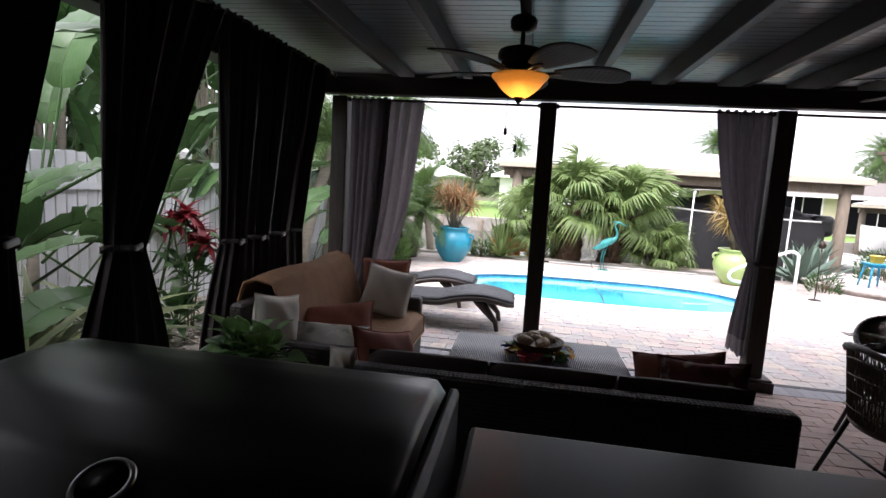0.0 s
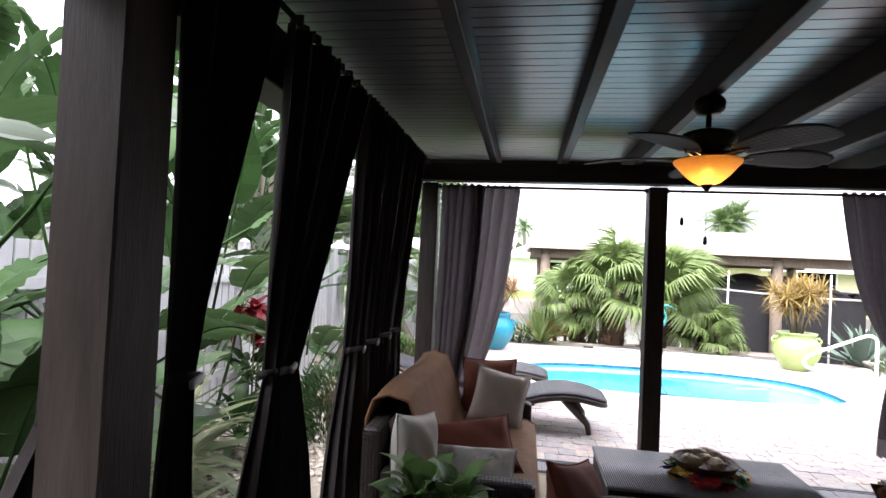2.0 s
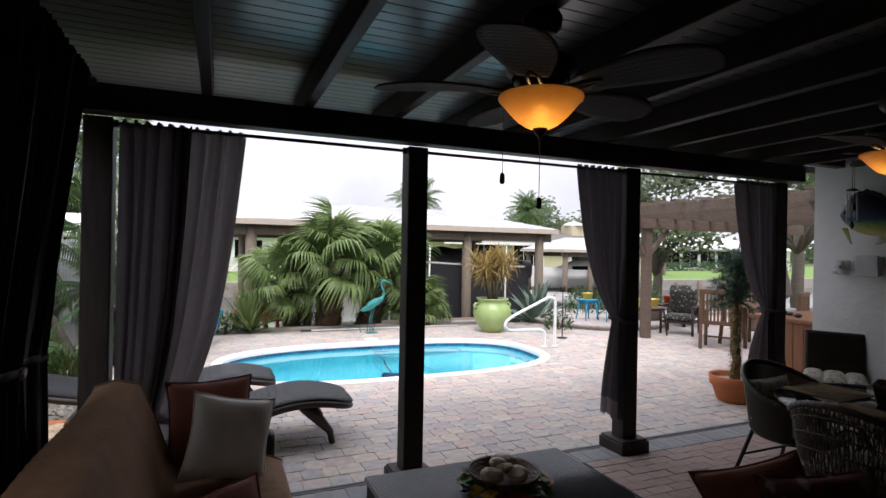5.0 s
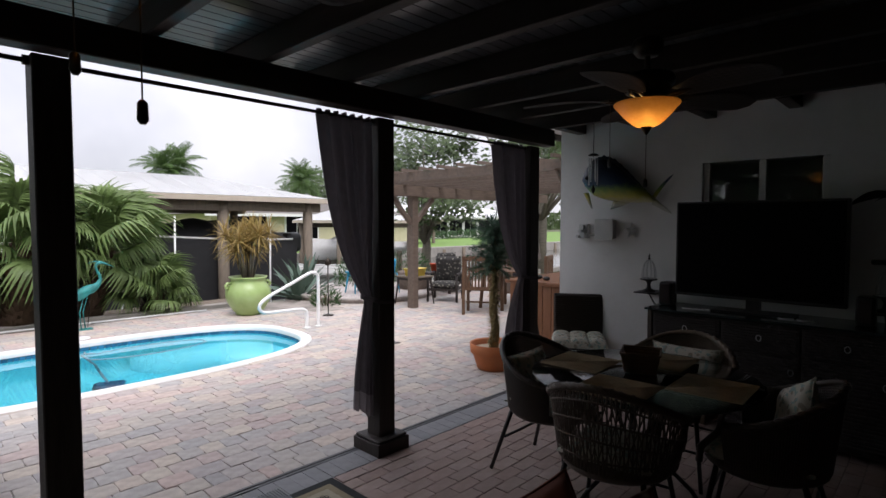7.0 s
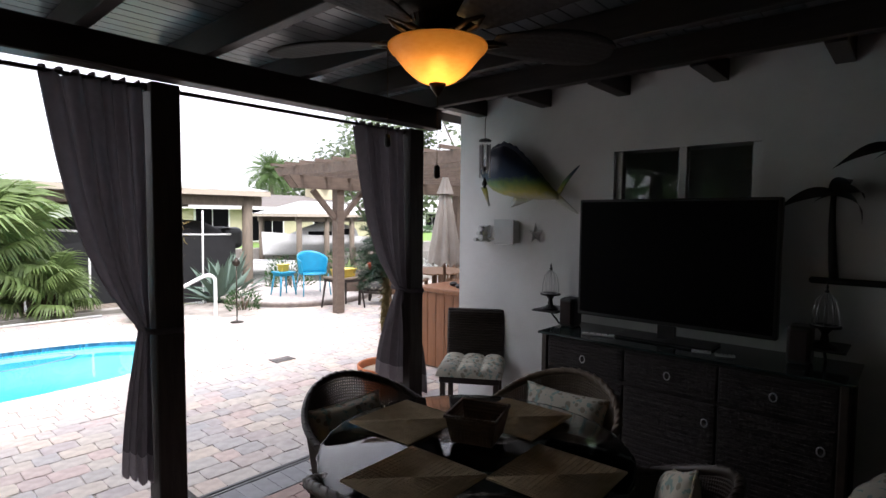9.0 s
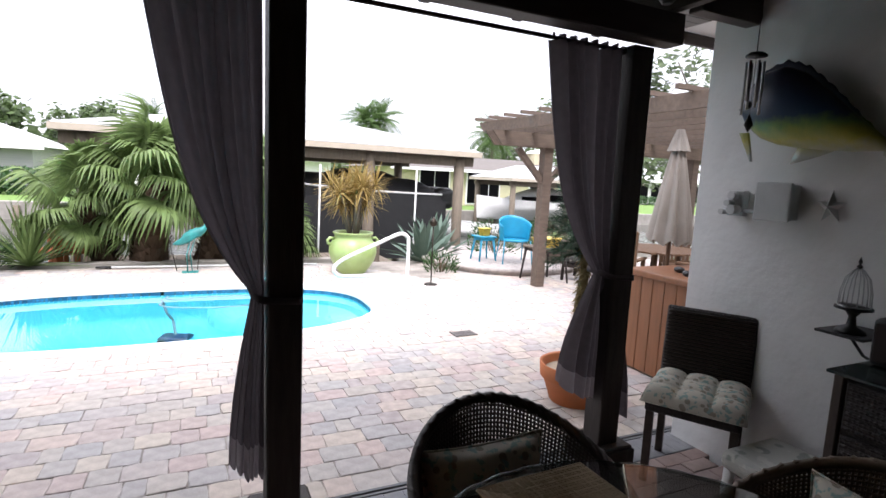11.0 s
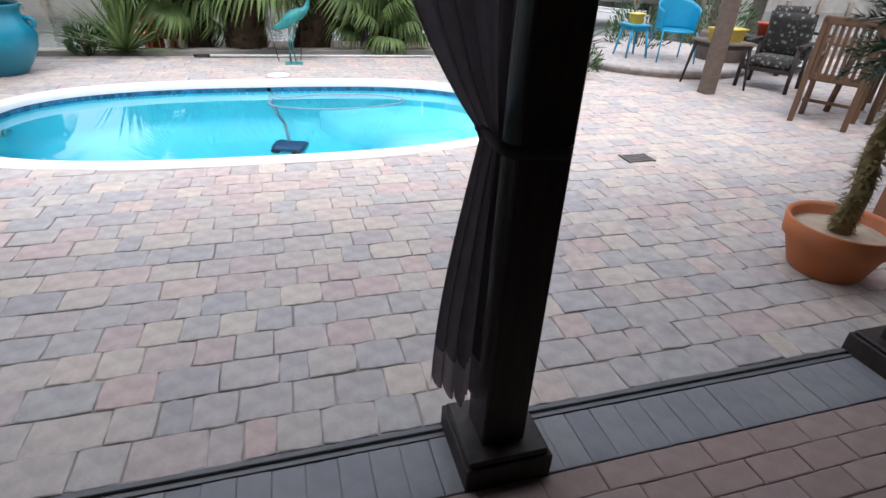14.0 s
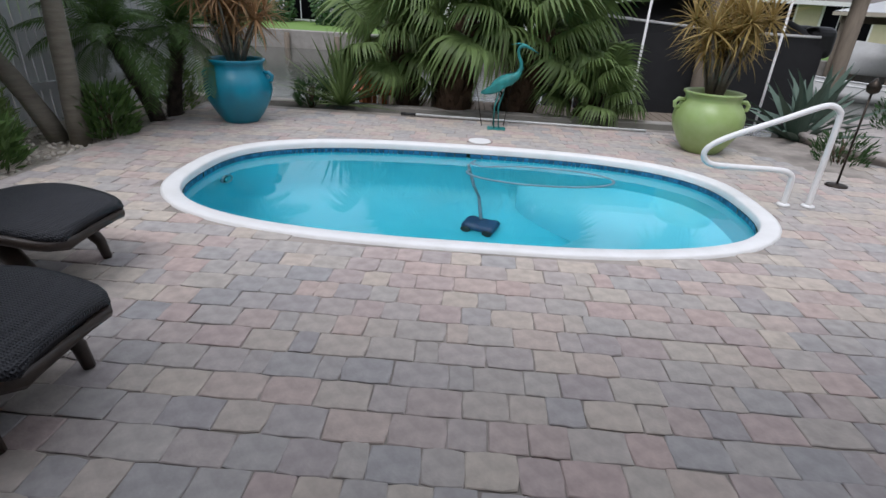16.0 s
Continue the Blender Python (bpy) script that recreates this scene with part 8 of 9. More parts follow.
for k, (x, y, h) in enumerate(((-4.6, 6.6, 2.9), (-4.6, 7.9, 3.1), (-4.9, 9.4, 3.2), (-5.4, 10.9, 3.3), (-6.2, 9.0, 3.0))):
    bird_of_paradise(x, y, 34, h, 190 + k, "tall paddle-leaved clump behind the white fence", 0.95)
bird_of_paradise(-3.15, 0.75, 20, 1.5, 182, "tall bird of paradise clump shading the bed", 0.85)
bird_of_paradise(-2.75, 2.15, 12, 0.35, 183, "low dark paddle-leaved clump beside the patio", 0.6)
bird_of_paradise(-3.0, 1.45, 7, 0.6, 181, "paddle-leaved clump close beside the patio", 0.8)
# striped rosettes
STRIPE = [leaf_mesh("leaf", M_STRIPED, 0.95 * k, 0.054, 0.75 * d, 0.3, 9, root=0.7) for k, d in ((1.0, 1.0), (0.85, 1.4), (1.1, 0.6))]
for i, (x, y, n) in enumerate(((-2.75, 3.05, 44), (-2.65, 2.60, 40), (-3.2, 4.25, 36), (-2.35, 2.35, 40), (-2.3, 2.0, 36), (-3.1, 3.5, 40), (-2.6, 1.7, 34))):
    t = thing("striped_plant", "green and cream striped rosette plant in the gravel bed", "plant", pose(x, y, -0.04), "striped rosettes")
    rosette(t, "leaf", STRIPE, n, (0, 0, 0.05), (8, 84), 70 + i, (0.75, 1.15))
DARKBLADE = [leaf_mesh("leaf", M_DARKLEAF, 0.34, 0.055, 0.6, 0.25, 6, stalk=0.22)]
for i, (x, y, n) in enumerate(((-2.2, 2.60, 40), (-2.5, 1.50, 34), (-2.75, 2.4, 40), (-3.1, 5.0, 30), (-2.3, 1.75, 50), (-2.75, 1.25, 50), (-2.25, 1.2, 44))):
    t = thing("broadleaf_plant", "low dark green broad-leaved plant in the gravel bed", "plant", pose(x, y, -0.04), "low broadleaf plants")
    rosette(t, "leaf", DARKBLADE, n, (0, 0, 0.06), (-5, 80), 80 + i, (0.7, 1.2))
# red bracts
RED = [leaf_mesh("bract", M_REDLEAF, 0.24, 0.042, 0.55, 0.3, 5, root=0.5)]
red = thing("red_bromeliad", "tall plant with bright red bracts in the gravel bed", "plant", pose(-3.12, 5.24, -0.04))
for k in range(4):
    a = k * 1.7
    p1 = Vector((0.16 * math.cos(a), 0.16 * math.sin(a), 0.85 + 0.1 * k))
    bm = BM()
    tube(bm, [(0.04 * math.cos(a), 0.04 * math.sin(a), 0), p1 * 0.6, p1], 0.009, 5)
    part("stem", bm, M_FANLEAF, red)
    rosette(red, "bract", RED, 26, p1, (-30, 75), 90 + k, (0.7, 1.2))
    rosette(red, "leaf", DARKBLADE, 6, p1 * 0.5, (10, 60), 95 + k, (0.7, 1.0))
# driftwood log and round terracotta planter by the corner post
lg = thing("log", "weathered driftwood log on the gravel", "log", pose(-2.85, 6.25, -0.01, 0, 0, 75))
bm = BM()
tube(bm, [(-0.45, 0, 0.05), (-0.2, 0.03, 0.055), (0.1, -0.02, 0.06), (0.45, 0.03, 0.05)], [0.05, 0.062, 0.055, 0.035], 10)
part("trunk", bm, M_FIBRE, lg)
tp = thing("terracotta_bowl", "wide terracotta planter with pale pebbles beside the corner post", "plant pot", pose(-2.02, 6.15, -0.05))
bm = BM()
lathe(bm, [(0.17, 0.0), (0.20, 0.02), (0.25, 0.30), (0.265, 0.31), (0.265, 0.345), (0.24, 0.345), (0.23, 0.31), (0.02, 0.30)], 36)
part("pot", bm, M_TERRACOTTA, tp)
for i in range(7):
    bm = BM()
    bmesh.ops.create_icosphere(bm, subdivisions=2, radius=0.07)
    for v in bm.verts:
        v.co.z *= 0.55
    o = part("stone", bm, M_SHELL, tp)
    a = i * 0.9
    o.matrix_basis = pose(0.13 * math.cos(a) * (i > 0), 0.13 * math.sin(a) * (i > 0), 0.325, 0, 0, i * 40)

# ---- canal ----
M_CANAL = mat("canal_water", (0.045, 0.05, 0.042), (0.06, 0.062, 0.05), rough=0.07, scale=0.6, bump=0.25, bscale=3.5, dist=0.05, rough_var=0.02)
bm = BM()
for x0, x1, y0, y1 in ((-300, 4.7, 12.57, 28.29), (4.7, 5.7, 10.31, 28.29), (5.7, 300, 12.57, 28.29)):
    vs = [bm.verts.new((x, y, -0.80)) for x, y in ((x0, y0), (x1, y0), (x1, y1), (x0, y1))]
    bm.faces.new(vs)
bmesh.ops.remove_doubles(bm, verts=bm.verts, dist=0.001)
struct("water", bm, M_CANAL, "grey-green canal water with small ripples", "canal")
bm = BM()
box(bm, -30, 12.42, -2.0, 4.68, 12.62, 0.015, 0.01)
struct("seawall", bm, M_CONCRETE, "grey concrete seawall cap along the canal", "seawall")
bm = BM()
box(bm, 5.74, 12.42, -2.0, 40, 12.62, 0.015, 0.01)
struct("seawall", bm, M_CONCRETE, "grey concrete seawall cap along the canal", "seawall")
bm = BM()
box(bm, -120, 28.30, -2.2, 160, 28.75, -0.10, 0.02)
sw = struct("seawall", bm, M_CONCRETE, "grey concrete seawall of the far bank", "seawall")
for i in range(44):
    x = -40 + 2.1 * i
    bm = BM()
    tube(bm, [(x, 28.2, -2.0), (x + 0.02, 28.2, -0.22 + 0.05 * math.sin(i * 3.3))], 0.12, 8)
    part("timber_post", bm, M_WOOD, sw)
bm = BM()
box(bm, -150, 28.76, -0.36, 200, 60, -0.12)
struct("lawn", bm, M_GRASS, "bright green lawn on the far bank", "lawn")


def timber_pile(x, y, z1, r=0.13):
    t = thing("mooring_pile", "weathered round timber mooring pile", "pile", pose(x, y, 0), "mooring piles")
    bm = BM()
    tube(bm, [(0, 0, -2.2), (0.0, 0.0, z1 * 0.5), (0.01, 0, z1)], [r * 1.05, r, r * 0.95], 12)
    part("shaft", bm, M_WOOD, t)


for x, y, z1 in ((0.55, 13.3, 0.7), (0.92, 13.6, 0.6), (-0.1, 14.5, 0.35), (5.2, 13.2, 0.2), (10.5, 15.0, 0.5), (12.5, 16.5, 0.6)):
    timber_pile(x, y, z1, 0.10)
dk = thing("dock", "low timber dock over the canal", "dock")
for k in range(36):
    bm = BM()
    box(bm, 0.4 + 0.145 * k, 13.0, -0.24, 0.535 + 0.145 * k, 14.6, -0.20, 0.004)
    part("plank", bm, M_WOOD, dk)
for y in (13.2, 14.4):
    bm = BM()
    box(bm, 0.4, y, -0.40, 5.6, y + 0.12, -0.24)
    part("joist", bm, M_WOOD, dk)
for x, y, rz in ((0.15, 13.35, 200), (-0.25, 13.5, 150)):
    t = thing("adirondack_chair", "faded orange garden chair on the dock", "chair", pose(x, y, -0.20, 0, 0, rz), "dock chairs")
    M_CORAL = M_TERRACOTTA
    bm = BM()
    for k in range(5):
        box(bm, -0.22 + 0.09 * k, -0.30, 0.30, -0.15 + 0.09 * k, -0.27, 0.86)
    part("backrest", bm, M_CORAL, t)
    bm = BM()
    box(bm, -0.24, -0.28, 0.26, 0.24, 0.25, 0.30)
    part("seat", bm, M_CORAL, t)
    for sx in (-1, 1):
        for sy in (-1, 1):
            bm = BM()
            box(bm, sx * 0.24 - 0.03, sy * 0.22 - 0.03, 0, sx * 0.24 + 0.03, sy * 0.22 + 0.03, 0.5)
            part("leg", bm, M_CORAL, t)
for k in range(2):
    bm = BM()


# ---- boat shelters with hipped white roofs ----
def boat_shelter(x0, x1, y0, y1, ze, zr, posts, label, ridge_in=0.28):
    t = thing("boat_shelter", label, "boat shelter", None, "boat shelters")
    bm = BM()
    ym = (y0 + y1) / 2
    rx0, rx1 = x0 + (x1 - x0) * ridge_in, x1 - (x1 - x0) * ridge_in
    c = [bm.verts.new(p) for p in ((x0, y0, ze), (x1, y0, ze), (x1, y1, ze), (x0, y1, ze))]
    a, b = bm.verts.new((rx0, ym, zr)), bm.verts.new((rx1, ym, zr))
    fs = [bm.faces.new(f) for f in ((c[0], c[1], b, a), (c[1], c[2], b), (c[2], c[3], a, b), (c[3], c[0], a))]
    bmesh.ops.solidify(bm, geom=fs, thickness=0.05)
    roof_ = part("roof", bm, M_ROOFWHITE, t)
    bm = BM()
    n = int((x1 - x0) / 0.45)
    for i in range(1, n):
        x = x0 + (x1 - x0) * i / n
        k = min(1, (x - x0) / (rx0 - x0), (x1 - x) / (x1 - rx1))
        tube(bm, [(x, y0, ze + 0.03), (x, y0 + (ym - y0) * k, ze + (zr - ze) * k + 0.03)], 0.006, 4)
    part("seam", bm, M_ROOFWHITE, roof_)
    bm = BM()
    for ya, yb in ((y0 - 0.02, y0 + 0.03), (y1 - 0.03, y1 + 0.02)):
        box(bm, x0 - 0.02, ya, ze - 0.15, x1 + 0.02, yb, ze - 0.02)
    for xa, xb in ((x0 - 0.02, x0 + 0.03), (x1 - 0.03, x1 + 0.02)):
        box(bm, xa, y0 + 0.03, ze - 0.15, xb, y1 - 0.03, ze - 0.02)
    part("fascia", bm, mat("beige_fascia", (0.52, 0.45, 0.36), (0.45, 0.39, 0.31), rough=0.7, bump=0.1), t, "beige fascia board")
    bm = BM()
    box(bm, x0 + 0.05, y0 + 0.05, ze - 0.14, x1 - 0.05, y1 - 0.05, ze - 0.10)
    part("soffit", bm, M_WOOD, t)
    for px, py in posts:
        bm = BM()
        tube(bm, [(px, py, -2.3), (px, py, ze - 0.10)], 0.14, 10)
        part("timber_post", bm, M_WOOD, t)
    for py in sorted({p[1] for p in posts}):
        bm = BM()
        box(bm, x0 + 0.1, py - 0.06, ze - 0.40, x1 - 0.1, py + 0.06, ze - 0.16)
        part("beam", bm, M_WOOD, t)
    return t


boat_shelter(-0.65, 8.85, 15.55, 21.0, 2.30, 2.95, ((-0.15, 15.85), (5.85, 15.85), (8.35, 15.85), (-0.15, 20.6), (4, 20.6), (8.35, 20.6)), "boat shelter with a white hipped metal roof on timber piles")
boat_shelter(15.3, 20.8, 24.2, 28.4, 1.74, 2.40, ((15.6, 24.5), (17.2, 24.5), (18.8, 24.5), (20.4, 24.5), (15.6, 28.0), (20.4, 28.0)), "boat shelter with a white hipped roof farther along the canal")
boat_shelter(24.5, 33.0, 33.5, 38.0, 1.9, 2.6, ((25, 34), (28, 34), (32, 34)), "distant white-roofed boat shelter")


def hull(bm, L, B, H, sheer=0.3):
    """A pointed hull along x, bow at +x; keel at z 0."""
    def f(u, v):
        k = 1 - max(0, (u - 0.45) / 0.55) ** 2.2
        s = v * 2 - 1
        y = B / 2 * k * math.copysign(min(1.0, abs(s) * 1.5) ** 0.8, s)
        z = (H + sheer * u * u) * max(0, (abs(s) - 0.12) / 0.88) ** 1.1 + 0.35 * max(0, u - 0.75) ** 1.3 * (1 - abs(s))
        return Vector((L * u + 0.10 * H * abs(s) * u, y, z))
    sheet(bm, f, 24, 20)


boat1 = thing("covered_boat", "boat with a black cover hanging in the shelter's lift", "boat", pose(8.0, 17.1, 0.15, 0, 0, 180))
bm = BM()
hull(bm, 5.2, 2.0, 0.95)
part("hull", bm, M_BLACKHULL, boat1)
bm = BM()
sheet(bm, lambda u, v: Vector((0.15 + 5.0 * u, (v - 0.5) * 2.0 * (1 - max(0, (u - 0.45) / 0.55) ** 2.2), 0.95 + 0.3 * u * u + (0.55 * math.sin(math.pi * min(1, 0.15 + u)) + 0.04 * math.sin(u * 30)) * (1 - abs(v * 2 - 1) ** 2))), 24, 12)
part("cover", bm, M_BLACKHULL, boat1)
bm = BM()
sheet(bm, lambda u, v: Vector((-0.1 + 5.2 * u, 1.06, -0.75 + (1.55 + 0.15 * math.sin(u * 4)) * v)), 16, 8)
part("skirt", bm, M_BLACKHULL, boat1, "black cloth skirt")
bm = BM()
for s in (-1, 1):
    tube(bm, [(0.0 + 5.3 * u, s * 1.0 * (1 - max(0, (u - 0.45) / 0.55) ** 2.2), 0.97 + 0.3 * u * u) for u in (k / 14 for k in range(15))], 0.03, 6)
part("gunwale", bm, M_WHITEPAINT, boat1, "white gunwale")
for y in (-0.35, 0.35):
    bm = BM()
    box(bm, -0.62, y - 0.22, 0.55, -0.05, y + 0.22, 1.15, 0.16, 4)
    box(bm, -0.42, y - 0.09, -0.45, -0.18, y + 0.09, 0.6, 0.04, 2)
    part("outboard", bm, M_BLACKPLASTIC, boat1, "black outboard engine")
for x in (3.42, 4.55, 7.0):
    o = thing("lift_pole", "white guide pole of the boat lift", "pole", pose(x, 15.6, 0), "lift poles")
    bm = BM()
    tube(bm, [(0, 0, -1.2), (0.03, 0, 1.75)], 0.024, 8)
    part("shaft", bm, M_WHITEPAINT, o)

boat2 = thing("motor_boat", "white motor boat with dark windows under a shelter", "boat", pose(20.7, 25.9, -0.35, 0, 0, 180))
bm = BM()
hull(bm, 6.2, 2.3, 0.9)
part("hull", bm, M_WHITEPAINT, boat2)
bm = BM()
sheet(bm, lambda u, v: Vector((1.0 + 3.8 * u, (v - 0.5) * 1.7 * (1 - 0.5 * u * u), 0.9 + 0.75 * math.sin(math.pi * (0.25 + 0.72 * u)) * (1 - abs(v * 2 - 1) ** 4))), 20, 10)
part("cabin", bm, M_WHITEPAINT, boat2)
for k, (u0, u1) in enumerate(((0.12, 0.42), (0.46, 0.8))):
    bm = BM()
    sheet(bm, lambda u, v: Vector((1.0 + 3.8 * (u0 + (u1 - u0) * u), 0.835 * (1 - 0.5 * (u0 + (u1 - u0) * u) ** 2) + 0.02, 1.0 + (0.32 - 0.12 * k) * v)), 6, 3, 0.02)
    part("window", bm, M_SCREEN, boat2, "dark tinted window")
boat3 = thing("small_boat", "small white boat moored at a lift", "boat", pose(14.5, 22.0, -1.1, 0, 0, 150))
bm = BM()
hull(bm, 4.5, 1.7, 0.7)
part("hull", bm, M_WHITEPAINT, boat3)
bm = BM()
for sy in (-1, 1):
    tube(bm, [(4.5 * u, sy * 0.84 * (1 - max(0, (u - 0.45) / 0.55) ** 2.2), 0.72 + 0.3 * u * u) for u in (k / 12 for k in range(13))], 0.025, 6)
part("gunwale", bm, M_GREYPLASTIC, boat3)


# ---- houses of the far bank ----
def house(name, x0, x1, y0, y1, zt, roof_h, wall_m, roof_m, wins, label, z0=-0.15, hip=0.2):
    t = thing(name, label, "house", None, "far houses")
    bm = BM()
    box(bm, x0, y0, z0, x1, y1, zt)
    part("wall", bm, wall_m, t)
    bm = BM()
    o, ym = 0.6, (y0 + y1) / 2
    c = [bm.verts.new(p) for p in ((x0 - o, y0 - o, zt), (x1 + o, y0 - o, zt), (x1 + o, y1 + o, zt), (x0 - o, y1 + o, zt))]
    k = (x1 - x0) * hip
    a, b = bm.verts.new((x0 + k, ym, zt + roof_h)), bm.verts.new((x1 - k, ym, zt + roof_h))
    fs = [bm.faces.new(f) for f in ((c[0], c[1], b, a), (c[1], c[2], b), (c[2], c[3], a, b), (c[3], c[0], a), list(reversed(c)))]
    part("roof", bm, roof_m, t)
    bm = BM()
    box(bm, x0 - o - 0.02, y0 - o - 0.03, zt - 0.16, x1 + o + 0.02, y0 - o + 0.02, zt + 0.03)
    part("fascia", bm, M_WHITEPAINT, t)
    for wx, wz, ww, wh in wins:
        bm = BM()
        box(bm, wx - ww / 2 - 0.08, y0 - 0.06, wz - 0.08, wx + ww / 2 + 0.08, y0 + 0.02, wz + wh + 0.08)
        wf = part("window", bm, M_WHITEPAINT, t)
        bm = BM()
        n = max(1, round(ww / 0.9))
        for i in range(n):
            box(bm, wx - ww / 2 + ww * i / n + 0.03, y0 - 0.08, wz, wx - ww / 2 + ww * (i + 1) / n - 0.03, y0 - 0.05, wz + wh)
        part("pane", bm, M_SCREEN, wf)
    return t


M_GREYWALL = mat("pale_grey_siding", (0.36, 0.36, 0.36), (0.30, 0.30, 0.31), rough=0.8, scale=2, stretch=(0.3, 1, 9), bump=0.2, bscale=4)
M_CREAM = mat("cream_plaster", (0.55, 0.5, 0.34), (0.5, 0.45, 0.31), rough=0.85, scale=3, bump=0.1)
M_SHINGLE = mat("grey_brown_shingle", (0.16, 0.14, 0.125), (0.11, 0.1, 0.09), rough=0.9, scale=3, stretch=(1, 4, 1), bump=0.3, bscale=12)
house("house", -18.0, -5.4, 36.0, 46.0, 2.15, 1.3, M_GREYWALL, M_ROOFWHITE, ((-8.1, 0.0, 1.8, 1.9), (-11.5, 0.8, 1.6, 1.1), (-15, 0.8, 1.6, 1.1)), "single-storey grey house with a white roof on the far bank")
house("house", 13.0, 29.5, 33.5, 44.0, 2.15, 1.05, M_CREAM, M_SHINGLE, ((15.5, 0.8, 2.0, 1.2), (19.0, 0.05, 2.4, 1.95), (23.5, 0.8, 1.8, 1.2)), "single-storey cream house with a grey shingle roof")
house("house", 36.0, 62.0, 44.0, 56.0, 2.3, 1.5, M_WHITEPAINT, M_ROOFWHITE, tuple((38 + 2.6 * i, 0.2, 2.2, 1.75) for i in range(9)), "long white house with a screened porch across the water")
house("house", -2.0, 10.5, 40.0, 50.0, 2.4, 1.5, M_WHITEPAINT, M_ROOFWHITE, ((1, 0.8, 1.8, 1.2), (5, 0.8, 1.8, 1.2)), "white house beyond the canal")
cap = thing("chimney", "square cream roof turret with a white cap", "chimney", pose(26.2, 38.0, 0))
bm = BM()
box(bm, -0.75, -0.75, 2.6, 0.75, 0.75, 3.75)
part("shaft", bm, M_CREAM, cap)
bm = BM()
lathe(bm, [(1.2, 3.75), (0.8, 3.95), (0.05, 4.12)], 4)
part("cap", bm, M_ROOFWHITE, cap)
for x, y, w in ((-9.5, 34.6, 1.4), (-12.5, 34.8, 1.6), (-5.6, 33.5, 1.1), (38, 42.5, 2), (42, 42.5, 2), (47, 42.3, 2.2), (52, 42.4, 2), (57, 42.4, 2.2), (33, 40, 2)):
    t = thing("hedge", "clipped dark green hedge before a far house", "hedge", pose(x, y, -0.15), "far hedges")
    bm = BM()
    rr = random.Random(int(x * 7 + 900))
    for i in range(620):
        p = Vector((rr.uniform(-w, w), rr.uniform(-0.7, 0.7), rr.uniform(0.05, 1.25) * (0.85 + 0.15 * math.sin(x + rr.random()))))
        d = Vector((rr.uniform(-1, 1), rr.uniform(-1, 1), rr.uniform(-0.2, 1))).normalized() * 0.22
        q = d.orthogonal().normalized() * 0.09
        bm.faces.new([bm.verts.new(v) for v in (p - q, p + d, p + q)])
    part("foliage", bm, M_DARKLEAF, t)


# ---- trees ----
def tree(x, y, z0, h, r, seed, label, n=1500, material=M_FARLEAF, leaf=0.28, trunk_r=0.18):
    t = thing("tree", label, "tree", pose(x, y, z0), "trees")
    rr = random.Random(seed)
    bm = BM()
    tube(bm, [(0, 0, 0), (0.1, 0, h * 0.3), (0.0, 0.1, h * 0.6)], [trunk_r, trunk_r * 0.8, trunk_r * 0.5], 8)
    clumps = []
    for i in range(11):
        a, q = rr.uniform(0, 6.28), r * rr.uniform(0.2, 0.8)
        c = Vector((q * math.cos(a), q * math.sin(a), h * rr.uniform(0.5, 0.92)))
        tube(bm, [(0, 0, h * 0.32), (c.x * 0.5, c.y * 0.5, h * 0.5), c], [trunk_r * 0.45, trunk_r * 0.25, 0.02], 5)
        clumps.append((c, r * rr.uniform(0.28, 0.46)))
    part("trunk", bm, M_TRUNK, t)
    bm = BM()
    for i in range(n):
        c, cr_ = clumps[i % len(clumps)]
        d = Vector((rr.gauss(0, 1), rr.gauss(0, 1), rr.gauss(0, 0.75)))
        p = c + d.normalized() * cr_ * rr.uniform(0.35, 1.05)
        e = Vector((rr.uniform(-1, 1), rr.uniform(-1, 1), rr.uniform(-0.8, 0.4))).normalized() * leaf * rr.uniform(0.6, 1.3)
        w = e.orthogonal().normalized() * leaf * 0.3
        bm.faces.new([bm.verts.new(v) for v in (p, p + e * 0.5 + w, p + e, p + e * 0.5 - w)])
    part("crown", bm, material, t)
    return t


tree(-4.5, 44, -0.2, 5.6, 2.6, 1, "round green tree behind the far houses", 1500, leaf=0.4)
tree(-20, 47, -0.2, 6.8, 4.6, 2, "large green tree behind the grey house", 2600, leaf=0.55)
tree(-12, 52, -0.2, 6.4, 4.2, 3, "large green tree behind the grey house", 2600, leaf=0.55)
tree(-30, 45, -0.2, 7.0, 4.6, 4, "large green tree on the far bank", 2200, leaf=0.55)
tree(12.5, 15.2, -1.0, 6.0, 2.2, 5, "feathery grey-green tree beyond the pergola", 4200, leaf=0.20)
tree(15.5, 12.5, -0.2, 6.0, 2.8, 6, "green tree beyond the pergola", 2600, leaf=0.24)
tree(19.5, 15.2, -0.2, 6.5, 3.0, 7, "green tree beyond the pergola", 2200, leaf=0.28)
tree(36, 58, -0.2, 8, 5, 8, "green tree behind the far house", 2000, leaf=0.55)
tree(48, 60, -0.2, 9, 6, 9, "green tree behind the far house", 2000, leaf=0.55)
tree(62, 58, -0.2, 9, 6, 10, "green tree behind the far house", 2000, leaf=0.55)


def tall_palm(x, y, h, seed, label, scale=1.6, n=30, z0=-0.2, r0=0.2):
    t = thing("tall_palm", label, "palm tree", pose(x, y, z0), "tall palms")
    bm = BM()
    tube(bm, [(0.15 * math.sin(k * 0.4), 0, h * k / 8) for k in range(9)], [r0 * (1.1 - 0.03 * k) for k in range(9)], 10)
    part("trunk", bm, M_TRUNK, t)
    rosette(t, "frond", FRONDS, n, (0.15 * math.sin(3.2), 0, h), (-50, 82), seed, (0.85 * scale, 1.15 * scale))
    return t


